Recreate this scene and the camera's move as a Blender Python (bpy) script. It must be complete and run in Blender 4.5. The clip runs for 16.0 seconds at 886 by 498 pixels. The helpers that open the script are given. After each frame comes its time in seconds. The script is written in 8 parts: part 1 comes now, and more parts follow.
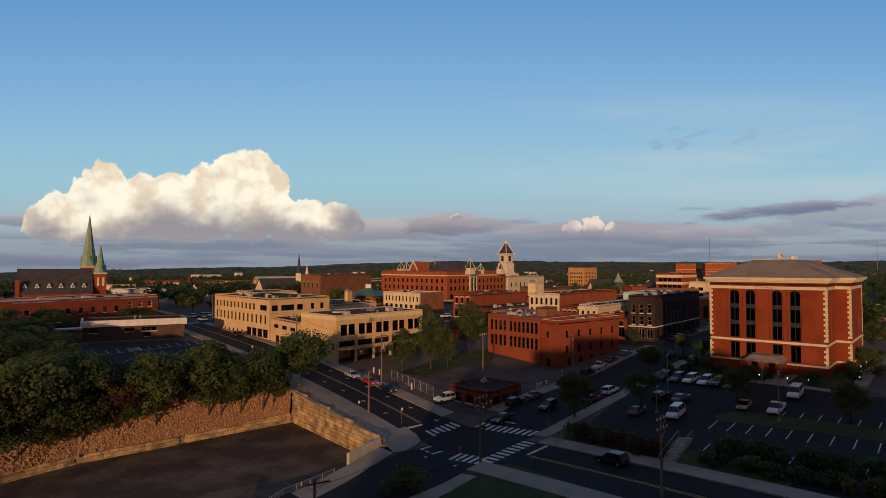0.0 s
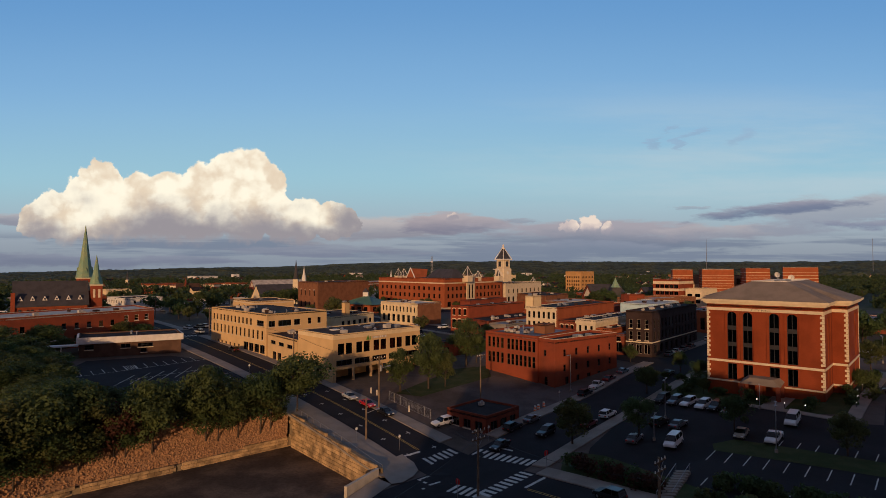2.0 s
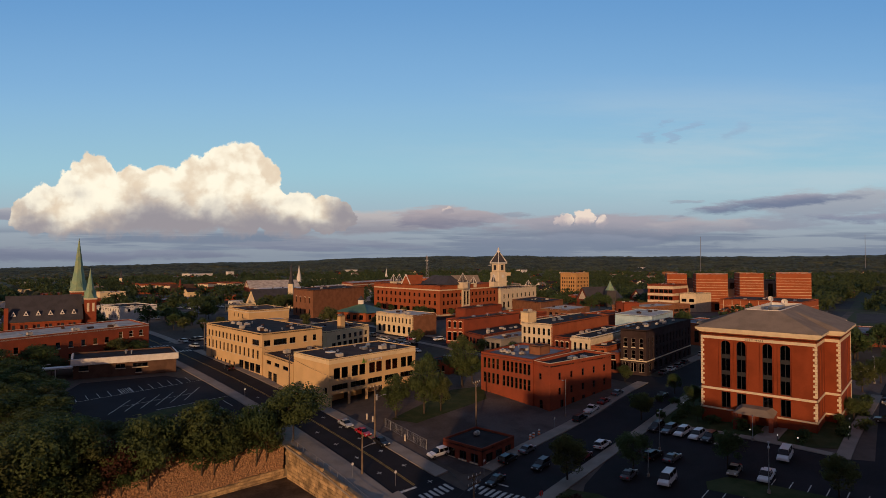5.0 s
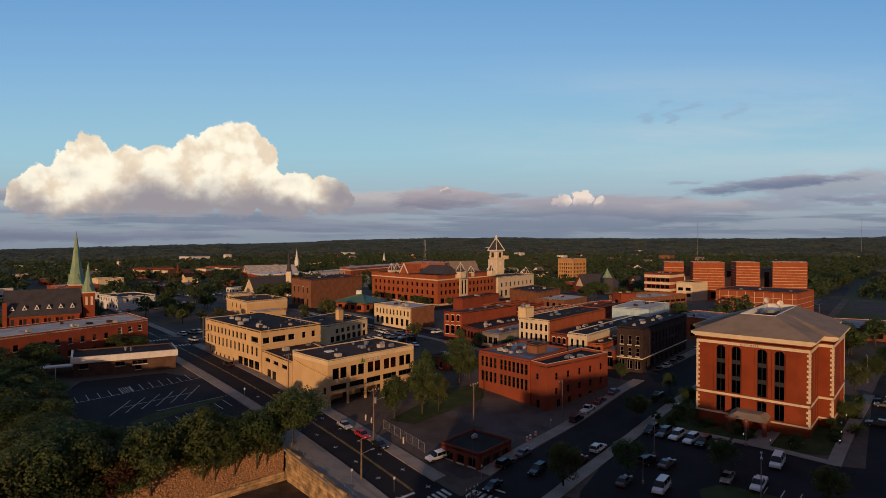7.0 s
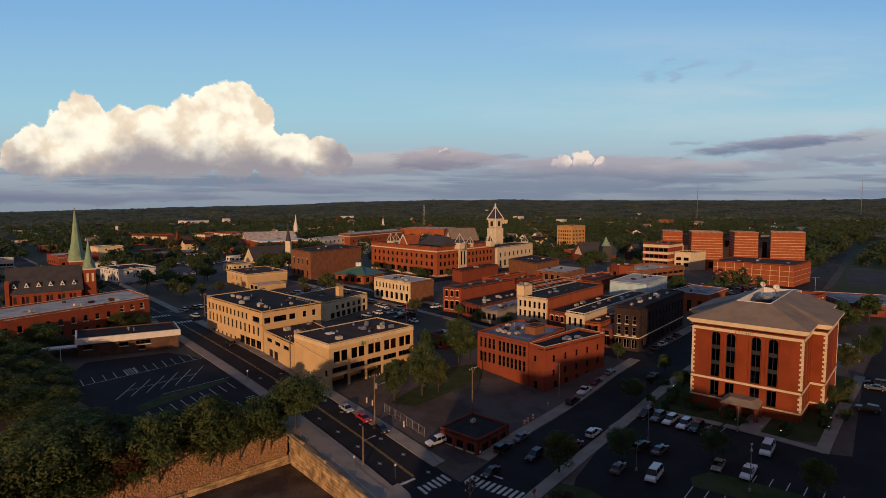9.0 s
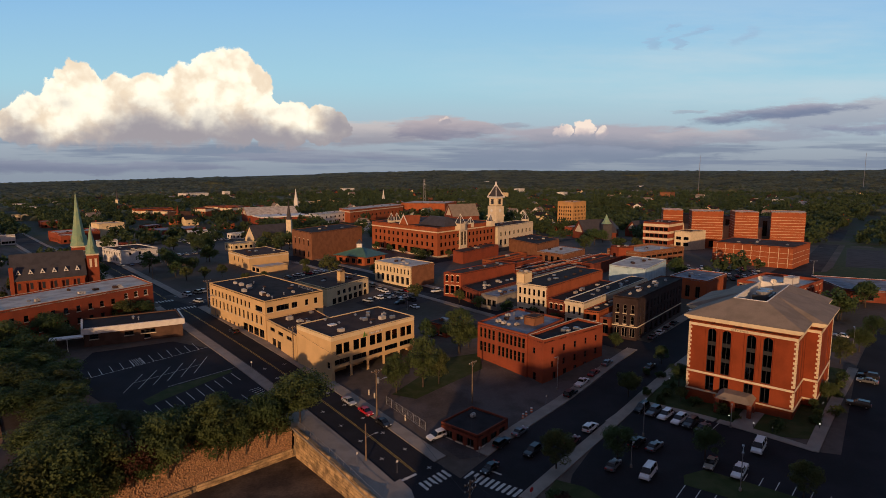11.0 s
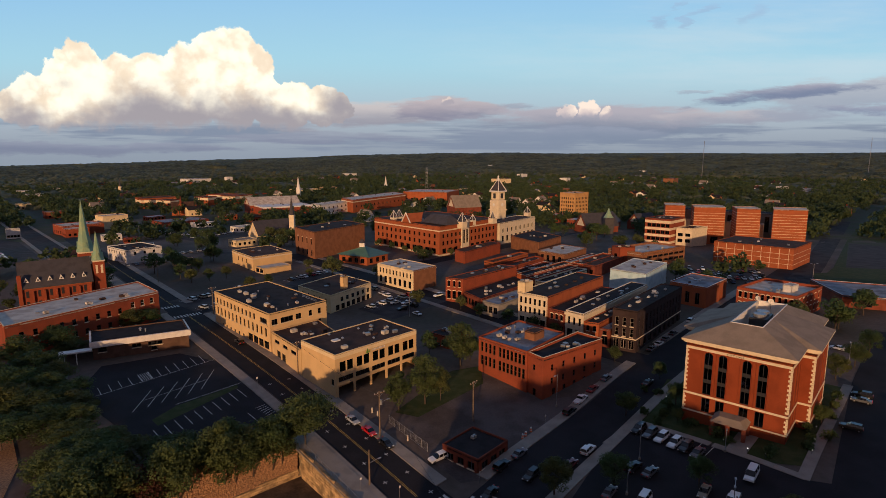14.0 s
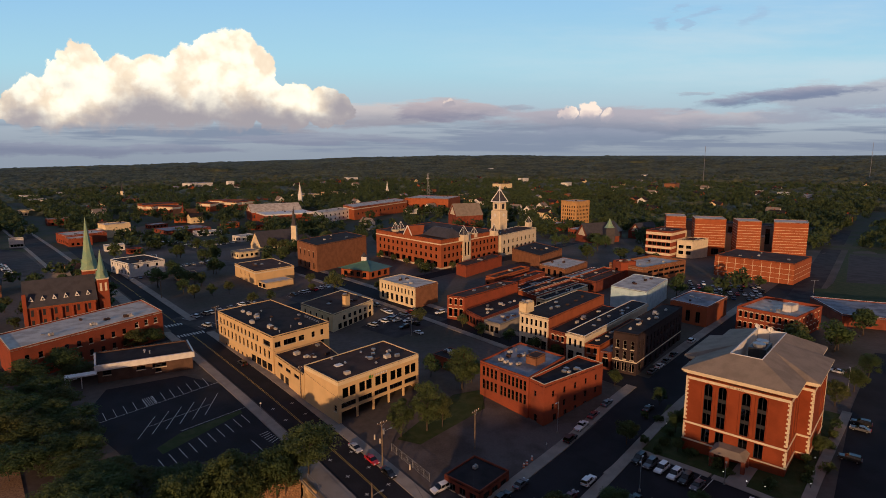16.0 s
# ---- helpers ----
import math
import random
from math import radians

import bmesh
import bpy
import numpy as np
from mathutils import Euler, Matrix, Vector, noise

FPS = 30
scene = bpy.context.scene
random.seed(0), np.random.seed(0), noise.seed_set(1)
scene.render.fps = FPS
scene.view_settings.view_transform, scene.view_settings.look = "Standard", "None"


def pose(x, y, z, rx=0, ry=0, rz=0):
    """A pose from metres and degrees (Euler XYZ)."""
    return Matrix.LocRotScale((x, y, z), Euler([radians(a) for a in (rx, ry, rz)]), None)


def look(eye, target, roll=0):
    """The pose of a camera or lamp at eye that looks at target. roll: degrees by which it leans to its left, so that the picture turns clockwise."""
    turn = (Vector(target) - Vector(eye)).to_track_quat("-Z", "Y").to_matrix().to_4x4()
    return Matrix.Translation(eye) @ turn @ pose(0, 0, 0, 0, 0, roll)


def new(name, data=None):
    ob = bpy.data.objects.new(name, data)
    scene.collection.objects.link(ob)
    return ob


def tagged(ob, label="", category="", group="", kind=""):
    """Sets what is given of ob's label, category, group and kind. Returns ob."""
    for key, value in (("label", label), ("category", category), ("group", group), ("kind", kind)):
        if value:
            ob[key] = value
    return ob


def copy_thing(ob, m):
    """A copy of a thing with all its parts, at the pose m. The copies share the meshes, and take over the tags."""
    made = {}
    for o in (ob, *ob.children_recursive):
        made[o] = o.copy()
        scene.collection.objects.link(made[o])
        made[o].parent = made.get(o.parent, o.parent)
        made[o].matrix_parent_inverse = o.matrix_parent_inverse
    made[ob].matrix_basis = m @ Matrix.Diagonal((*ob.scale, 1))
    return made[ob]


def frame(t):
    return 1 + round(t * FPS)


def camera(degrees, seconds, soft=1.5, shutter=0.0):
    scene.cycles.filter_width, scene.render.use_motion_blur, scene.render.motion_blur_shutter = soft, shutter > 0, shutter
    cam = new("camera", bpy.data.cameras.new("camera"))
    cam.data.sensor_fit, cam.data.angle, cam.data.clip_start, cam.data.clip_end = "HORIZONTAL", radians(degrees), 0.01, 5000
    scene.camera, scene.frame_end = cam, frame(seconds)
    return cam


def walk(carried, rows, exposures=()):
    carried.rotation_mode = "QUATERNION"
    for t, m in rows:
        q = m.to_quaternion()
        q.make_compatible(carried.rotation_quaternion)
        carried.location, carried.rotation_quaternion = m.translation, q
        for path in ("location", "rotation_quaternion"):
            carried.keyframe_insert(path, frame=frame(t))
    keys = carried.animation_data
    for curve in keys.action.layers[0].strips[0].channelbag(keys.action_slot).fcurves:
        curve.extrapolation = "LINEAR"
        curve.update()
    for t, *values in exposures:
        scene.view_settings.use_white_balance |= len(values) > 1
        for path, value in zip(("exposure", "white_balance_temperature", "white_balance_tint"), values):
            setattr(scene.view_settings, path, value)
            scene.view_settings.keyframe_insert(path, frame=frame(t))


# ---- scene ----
EXPOSURES = [(0.0, 0.0), (7.0, 0.02), (12.0, 0.22), (16.0, 0.28)]
cam = camera(75.99, 16.0, soft=0.7)
walk(cam, [
    (0.0, pose(0.02, 0.00, 31.64, 91.854, -0.071, 0.019)),
    (0.5, pose(-0.00, -0.02, 32.93, 91.832, -0.070, -0.057)),
    (1.0, pose(-0.04, -0.02, 34.23, 91.814, -0.057, -0.098)),
    (1.5, pose(-0.05, 0.01, 35.54, 91.783, -0.060, -0.174)),
    (2.0, pose(-0.06, 0.06, 36.84, 91.776, -0.052, -0.263)),
    (2.5, pose(-0.07, 0.06, 38.15, 91.764, 0.013, -0.390)),
    (3.0, pose(-0.07, -0.01, 39.51, 91.710, 0.063, -0.472)),
    (3.5, pose(-0.08, -0.06, 40.90, 91.622, 0.095, -0.542)),
    (4.0, pose(-0.07, -0.11, 42.26, 91.573, 0.105, -0.596)),
    (6.5, pose(-0.32, -0.40, 48.92, 89.853, -0.087, -0.968)),
    (7.0, pose(-0.27, -0.45, 50.37, 89.235, -0.039, -0.987)),
    (7.5, pose(-0.25, -0.47, 51.91, 88.296, -0.033, -1.002)),
    (8.0, pose(-0.27, -0.51, 53.44, 87.307, -0.033, -1.021)),
    (8.5, pose(-0.31, -0.51, 55.04, 86.325, -0.003, -1.063)),
    (9.0, pose(-0.32, -0.53, 56.62, 85.341, 0.024, -1.086)),
    (9.5, pose(-0.35, -0.66, 58.22, 84.495, 0.015, -1.081)),
    (12.0, pose(-0.29, -1.10, 66.73, 81.270, 0.008, -0.949)),
    (12.5, pose(-0.25, -1.19, 68.46, 80.893, 0.003, -0.894)),
    (13.0, pose(-0.21, -1.26, 70.28, 80.587, 0.002, -0.858)),
    (13.5, pose(-0.17, -1.36, 72.12, 80.503, -0.007, -0.809)),
    (14.0, pose(-0.09, -1.37, 74.00, 80.468, 0.031, -0.777)),
    (14.5, pose(-0.13, -1.40, 75.92, 80.500, 0.008, -0.743)),
    (15.0, pose(-0.22, -1.43, 77.79, 80.530, -0.015, -0.717)),
    (15.5, pose(-0.32, -1.44, 79.64, 80.573, -0.038, -0.684)),
    (16.0, pose(-0.37, -1.56, 81.50, 80.610, -0.024, -0.655)),
], exposures=EXPOSURES)

# ---- light ----
PLAN = 1.18
SUN_AZ = Vector((-0.18, -1.0, 0.0)).normalized()
SUN_EL = radians(7.5)
sun_way = SUN_AZ * math.cos(SUN_EL) + Vector((0, 0, math.sin(SUN_EL)))
sun_data = bpy.data.lights.new("sun", "SUN")
sun_data.energy, sun_data.angle, sun_data.color = 2.75, radians(0.6), (1.0, 0.60, 0.32)
sun = new("sun", sun_data)
sun.matrix_world = look(sun_way * 500, (0, 0, 0))

world = bpy.data.worlds.new("evening_sky")
scene.world = world
world.use_nodes = True
WN = world.node_tree
WN.nodes.clear()
SKY = 0.05


def wnode(kind, **inputs):
    n = WN.nodes.new(kind)
    for k, v in inputs.items():
        key = int(k[1:]) if k[0] == "i" and k[1:].isdigit() else k
        if isinstance(v, bpy.types.NodeSocket):
            WN.links.new(v, n.inputs[key])
        else:
            n.inputs[key].default_value = v
    return n


def wmath(op, a, b=0.0, c=0.0, clamp=False):
    n = wnode("ShaderNodeMath", i0=a, i1=b, i2=c)
    n.operation, n.use_clamp = op, clamp
    return n.outputs[0]


def wmix(f, a, b):
    n = WN.nodes.new("ShaderNodeMix")
    n.data_type = "RGBA"
    for i, v in ((0, f), (6, a), (7, b)):
        if isinstance(v, bpy.types.NodeSocket):
            WN.links.new(v, n.inputs[i])
        else:
            n.inputs[i].default_value = v
    return n.outputs[2]


def wramp(x, a, b):
    n = wnode("ShaderNodeMapRange", i0=x, i1=a, i2=b, i3=0.0, i4=1.0)
    n.interpolation_type, n.clamp = "SMOOTHSTEP", True
    return n.outputs[0]


def wcol(r, g, b):
    return (r / SKY, g / SKY, b / SKY, 1.0)


def build_sky():
    sky = WN.nodes.new("ShaderNodeTexSky")
    sky.sky_type, sky.sun_disc = "NISHITA", False
    sky.sun_elevation, sky.sun_rotation = SUN_EL, math.pi + 0.18
    sky.air_density, sky.dust_density, sky.ozone_density = 1.0, 0.6, 2.0
    co = WN.nodes.new("ShaderNodeTexCoord")
    sep = wnode("ShaderNodeSeparateXYZ", i0=co.outputs["Generated"])
    X, Y, Z = sep.outputs
    ahead = wmath("MAXIMUM", Y, 0.02)
    u, v = wmath("DIVIDE", X, ahead), wmath("DIVIDE", Z, ahead)
    front = wramp(Y, 0.05, 0.3)
    # evening gradient over the physical sky: deep blue above, pale and faintly pink low down
    glow = wnode("ShaderNodeVectorMath", i0=sky.outputs[0], i1=(1.28, 0.82, 0.90))
    glow.operation = "MULTIPLY"
    col = glow.outputs[0]
    grad = wmix(wramp(v, 0.03, 0.17), wcol(0.365, 0.425, 0.49), wcol(0.345, 0.585, 0.68))
    grad = wmix(wramp(v, 0.10, 0.34), grad, wcol(0.235, 0.46, 0.72))
    grad = wmix(wramp(v, 0.25, 0.52), grad, wcol(0.132, 0.325, 0.63))
    low = wmix(wramp(v, -0.02, 0.09), wcol(0.235, 0.28, 0.345), grad)
    col = wmix(wmath("MULTIPLY", front, 0.96), col, low)
    # overhead and out of view: dull veil added to dim and mute the fill
    col = wmix(wmath("MULTIPLY", wramp(Z, 0.52, 0.72), 0.85), col, wcol(0.118, 0.126, 0.195))
    uv = wnode("ShaderNodeCombineXYZ", i0=u, i1=v).outputs[0]

    def noise_at(sx, sy, detail, rough=0.55, off=0.0):
        c = wnode("ShaderNodeCombineXYZ", i0=wmath("MULTIPLY_ADD", u, sx, off), i1=wmath("MULTIPLY", v, sy)).outputs[0]
        n = wnode("ShaderNodeTexNoise", Vector=c, Scale=1.0, Detail=detail, Roughness=rough)
        return n.outputs["Fac"]

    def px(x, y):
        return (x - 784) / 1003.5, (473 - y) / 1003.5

    # high thin veil, stronger to one side
    n2 = noise_at(1.6, 11.0, 6, 0.62, 7.7)
    veil = wmath("MULTIPLY", wmath("MULTIPLY", wramp(u, -0.35, 0.6), wramp(v, 0.07, 0.15)), wramp(v, 0.36, 0.19))
    veil = wmath("MULTIPLY", veil, wramp(n2, 0.36, 0.72))
    col = wmix(wmath("MULTIPLY", wmath("MULTIPLY", veil, 0.6), front), col, wcol(0.50, 0.60, 0.66))

    # two displaced copies of the sky plane: billows for heaped clouds, streaks for flat ones
    def warped(vec, scale, amount, detail, rough):
        w = wnode("ShaderNodeTexNoise", Vector=vec, Scale=scale, Detail=detail, Roughness=rough)
        d = wnode("ShaderNodeVectorMath", i0=w.outputs["Color"], i1=(0.5, 0.5, 0.5))
        d.operation = "SUBTRACT"
        d2 = wnode("ShaderNodeVectorMath", i0=d.outputs[0], i1=amount)
        d2.operation = "MULTIPLY"
        d3 = wnode("ShaderNodeVectorMath", i0=uv, i1=d2.outputs[0])
        d3.operation = "ADD"
        return d3.outputs[0]

    wuv = warped(uv, 17.0, (0.06, 0.055, 0.0), 6.0, 0.62)
    flat = wnode("ShaderNodeVectorMath", i0=uv, i1=(5.0, 24.0, 1.0))
    flat.operation = "MULTIPLY"
    suv = warped(flat.outputs[0], 1.0, (0.20, 0.034, 0.0), 6.0, 0.66)

    streak = noise_at(7.0, 34.0, 6, 0.62, 9.3)

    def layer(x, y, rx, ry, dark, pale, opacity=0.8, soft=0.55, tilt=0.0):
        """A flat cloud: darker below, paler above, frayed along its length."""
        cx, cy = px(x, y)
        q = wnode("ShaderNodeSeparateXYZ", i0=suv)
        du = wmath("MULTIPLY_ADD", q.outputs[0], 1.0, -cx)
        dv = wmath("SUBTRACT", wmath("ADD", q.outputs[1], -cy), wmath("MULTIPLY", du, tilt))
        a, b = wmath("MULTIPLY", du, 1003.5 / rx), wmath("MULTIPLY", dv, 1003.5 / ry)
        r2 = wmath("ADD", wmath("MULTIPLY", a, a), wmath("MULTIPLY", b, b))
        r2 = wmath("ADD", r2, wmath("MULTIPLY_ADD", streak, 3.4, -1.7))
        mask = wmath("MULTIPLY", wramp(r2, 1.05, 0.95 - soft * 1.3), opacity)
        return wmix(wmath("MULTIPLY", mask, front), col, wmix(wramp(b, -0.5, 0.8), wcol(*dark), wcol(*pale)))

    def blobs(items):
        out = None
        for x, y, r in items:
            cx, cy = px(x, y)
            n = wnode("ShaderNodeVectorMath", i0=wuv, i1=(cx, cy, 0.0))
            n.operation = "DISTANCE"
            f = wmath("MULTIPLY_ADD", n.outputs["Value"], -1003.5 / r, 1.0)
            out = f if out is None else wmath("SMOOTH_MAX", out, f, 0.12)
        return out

    wv = wnode("ShaderNodeSeparateXYZ", i0=wuv).outputs[1]
    vor = wnode("ShaderNodeTexVoronoi", Vector=wuv, Scale=19.0, Detail=2.0, Roughness=0.55)
    vor.feature = "SMOOTH_F1"
    vor.inputs["Smoothness"].default_value = 0.55
    puff1 = vor.outputs["Distance"]
    puff2 = noise_at(13.0, 17.0, 5, 0.55, 5.2)
    puff3 = noise_at(5.0, 9.0, 3, 0.5, 2.2)

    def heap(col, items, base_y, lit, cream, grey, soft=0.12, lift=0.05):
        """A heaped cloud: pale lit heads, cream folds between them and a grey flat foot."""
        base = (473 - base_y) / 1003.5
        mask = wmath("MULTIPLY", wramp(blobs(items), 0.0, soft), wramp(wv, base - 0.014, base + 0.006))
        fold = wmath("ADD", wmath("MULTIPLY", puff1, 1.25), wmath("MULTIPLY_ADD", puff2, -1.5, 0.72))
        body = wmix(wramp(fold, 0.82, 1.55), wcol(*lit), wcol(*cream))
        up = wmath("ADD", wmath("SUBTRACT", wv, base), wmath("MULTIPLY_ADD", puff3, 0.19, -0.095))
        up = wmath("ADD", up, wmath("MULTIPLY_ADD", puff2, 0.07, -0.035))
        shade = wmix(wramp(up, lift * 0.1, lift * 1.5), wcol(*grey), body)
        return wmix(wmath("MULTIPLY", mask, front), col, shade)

    # low streaks near the horizon
    n1 = noise_at(2.4, 42.0, 5, 0.6, 3.1)
    band = wmath("MULTIPLY", wramp(v, -0.002, 0.01), wramp(v, 0.066, 0.04))
    band = wmath("MULTIPLY", band, wramp(n1, 0.44, 0.56))
    col = wmix(wmath("MULTIPLY", wmath("MULTIPLY", band, 0.9), front), col, wcol(0.185, 0.225, 0.305))
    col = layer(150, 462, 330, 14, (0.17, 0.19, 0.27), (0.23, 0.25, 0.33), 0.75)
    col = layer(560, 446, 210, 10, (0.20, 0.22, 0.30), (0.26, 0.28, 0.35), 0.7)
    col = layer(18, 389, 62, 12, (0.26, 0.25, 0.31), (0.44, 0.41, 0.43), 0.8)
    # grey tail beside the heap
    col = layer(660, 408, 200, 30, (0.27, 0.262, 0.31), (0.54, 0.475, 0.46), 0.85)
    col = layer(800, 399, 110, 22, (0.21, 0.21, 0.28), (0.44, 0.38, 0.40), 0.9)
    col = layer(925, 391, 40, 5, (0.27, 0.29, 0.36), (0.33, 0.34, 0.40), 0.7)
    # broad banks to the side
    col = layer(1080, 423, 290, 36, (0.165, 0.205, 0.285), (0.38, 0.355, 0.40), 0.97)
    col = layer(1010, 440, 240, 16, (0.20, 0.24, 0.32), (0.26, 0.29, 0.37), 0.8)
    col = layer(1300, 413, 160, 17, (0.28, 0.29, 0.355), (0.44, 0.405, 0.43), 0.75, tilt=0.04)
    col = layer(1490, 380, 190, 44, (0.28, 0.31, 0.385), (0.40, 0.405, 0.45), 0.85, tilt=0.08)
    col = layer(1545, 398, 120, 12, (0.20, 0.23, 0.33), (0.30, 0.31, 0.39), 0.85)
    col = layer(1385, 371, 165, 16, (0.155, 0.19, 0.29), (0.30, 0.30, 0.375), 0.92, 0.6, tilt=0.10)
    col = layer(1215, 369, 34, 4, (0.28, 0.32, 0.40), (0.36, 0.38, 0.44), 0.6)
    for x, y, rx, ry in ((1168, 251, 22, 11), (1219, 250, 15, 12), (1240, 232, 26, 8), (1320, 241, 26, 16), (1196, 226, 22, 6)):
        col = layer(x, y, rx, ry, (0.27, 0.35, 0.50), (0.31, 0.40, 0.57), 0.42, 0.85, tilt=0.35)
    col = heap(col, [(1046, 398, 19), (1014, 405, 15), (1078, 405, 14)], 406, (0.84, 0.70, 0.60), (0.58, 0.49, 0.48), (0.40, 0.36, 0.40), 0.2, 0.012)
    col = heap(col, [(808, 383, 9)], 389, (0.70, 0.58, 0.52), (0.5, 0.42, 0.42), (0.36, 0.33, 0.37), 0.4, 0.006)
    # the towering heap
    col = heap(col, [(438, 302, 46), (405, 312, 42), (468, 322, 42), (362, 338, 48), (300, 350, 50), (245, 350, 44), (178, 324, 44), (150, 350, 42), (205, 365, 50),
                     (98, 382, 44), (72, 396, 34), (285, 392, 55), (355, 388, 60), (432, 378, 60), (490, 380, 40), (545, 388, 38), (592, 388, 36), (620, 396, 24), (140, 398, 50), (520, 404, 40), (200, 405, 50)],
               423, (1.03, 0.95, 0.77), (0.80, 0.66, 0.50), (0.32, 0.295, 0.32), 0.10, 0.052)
    bg = wnode("ShaderNodeBackground", Color=col, Strength=SKY)
    out = WN.nodes.new("ShaderNodeOutputWorld")
    WN.links.new(bg.outputs[0], out.inputs[0])


build_sky()


# ---- materials ----
def material(name, color, rough=0.8, spread=0.18, scale=1.2, fine=14.0, bump=0.12, metal=0.0, second=None, spec=0.5, random_hue=0.0, mask=(0.42, 0.62), thick=0.05):
    """Base colour with broad stains (scale, 1/m) and fine grain, both at real size."""
    m = bpy.data.materials.new(name)
    m.use_nodes = True
    t = m.node_tree
    b = t.nodes["Principled BSDF"]
    b.inputs["Roughness"].default_value, b.inputs["Metallic"].default_value = rough, metal
    b.inputs["Specular IOR Level"].default_value = min(spec, 0.12) if rough >= 0.9 else spec
    co = t.nodes.new("ShaderNodeTexCoord")
    geo = t.nodes.new("ShaderNodeNewGeometry")
    big, small = t.nodes.new("ShaderNodeTexNoise"), t.nodes.new("ShaderNodeTexNoise")
    for n, s, dt in ((big, scale, 5.0), (small, fine, 3.0)):
        n.inputs["Scale"].default_value, n.inputs["Detail"].default_value = s, dt
        t.links.new(geo.outputs["Position"], n.inputs["Vector"])
    ramp = t.nodes.new("ShaderNodeMapRange")
    ramp.inputs[1].default_value, ramp.inputs[2].default_value = mask
    t.links.new(big.outputs["Fac"], ramp.inputs[0])
    mix = t.nodes.new("ShaderNodeMix")
    mix.data_type = "RGBA"
    other = second or [c * (1 - spread) for c in color]
    mix.inputs[6].default_value, mix.inputs[7].default_value = (*color, 1), (*other, 1)
    t.links.new(ramp.outputs[0], mix.inputs[0])
    hsv = t.nodes.new("ShaderNodeHueSaturation")
    t.links.new(mix.outputs[2], hsv.inputs["Color"])
    val = t.nodes.new("ShaderNodeMath")
    val.operation = "MULTIPLY_ADD"
    val.inputs[1].default_value, val.inputs[2].default_value = spread * 2.0, 1.0 - spread
    t.links.new(small.outputs["Fac"], val.inputs[0])
    last = val.outputs[0]
    if random_hue:
        info = t.nodes.new("ShaderNodeObjectInfo")
        r = t.nodes.new("ShaderNodeMath")
        r.operation = "MULTIPLY_ADD"
        r.inputs[1].default_value, r.inputs[2].default_value = random_hue, 1.0 - random_hue / 2
        t.links.new(info.outputs["Random"], r.inputs[0])
        mul = t.nodes.new("ShaderNodeMath")
        mul.operation = "MULTIPLY"
        t.links.new(last, mul.inputs[0])
        t.links.new(r.outputs[0], mul.inputs[1])
        last = mul.outputs[0]
    t.links.new(last, hsv.inputs["Value"])
    t.links.new(hsv.outputs[0], b.inputs["Base Color"])
    if bump:
        bn = t.nodes.new("ShaderNodeBump")
        bn.inputs["Strength"].default_value, bn.inputs["Distance"].default_value = bump, thick
        t.links.new(small.outputs["Fac"], bn.inputs["Height"])
        t.links.new(bn.outputs[0], b.inputs["Normal"])
    return m


def glass(name, tint, rough=0.06):
    """A tinted pane: clear straight through, with a mirror sheen that grows at a grazing view."""
    m = bpy.data.materials.new(name)
    m.use_nodes = True
    t = m.node_tree
    t.nodes.remove(t.nodes["Principled BSDF"])
    out = t.nodes["Material Output"]
    clear, gloss, mix, fres = (t.nodes.new(k) for k in ("ShaderNodeBsdfTransparent", "ShaderNodeBsdfGlossy", "ShaderNodeMixShader", "ShaderNodeFresnel"))
    clear.inputs[0].default_value = (*tint, 1)
    gloss.inputs["Roughness"].default_value = rough
    fres.inputs[0].default_value = 1.7
    t.links.new(fres.outputs[0], mix.inputs[0])
    t.links.new(clear.outputs[0], mix.inputs[1])
    t.links.new(gloss.outputs[0], mix.inputs[2])
    t.links.new(mix.outputs[0], out.inputs[0])
    return m


def leaf_material(name, color, second):
    m = material(name, color, 0.65, 0.2, 0.5, 2.0, 0.0, second=second, spec=0.2, random_hue=0.35)
    b = m.node_tree.nodes["Principled BSDF"]
    t = m.node_tree
    thin, mix = t.nodes.new("ShaderNodeBsdfTranslucent"), t.nodes.new("ShaderNodeMixShader")
    t.links.new(b.inputs["Base Color"].links[0].from_socket, thin.inputs[0])
    mix.inputs[0].default_value = 0.45
    t.links.new(b.outputs[0], mix.inputs[1])
    t.links.new(thin.outputs[0], mix.inputs[2])
    t.links.new(mix.outputs[0], t.nodes["Material Output"].inputs[0])
    return m


M = {}


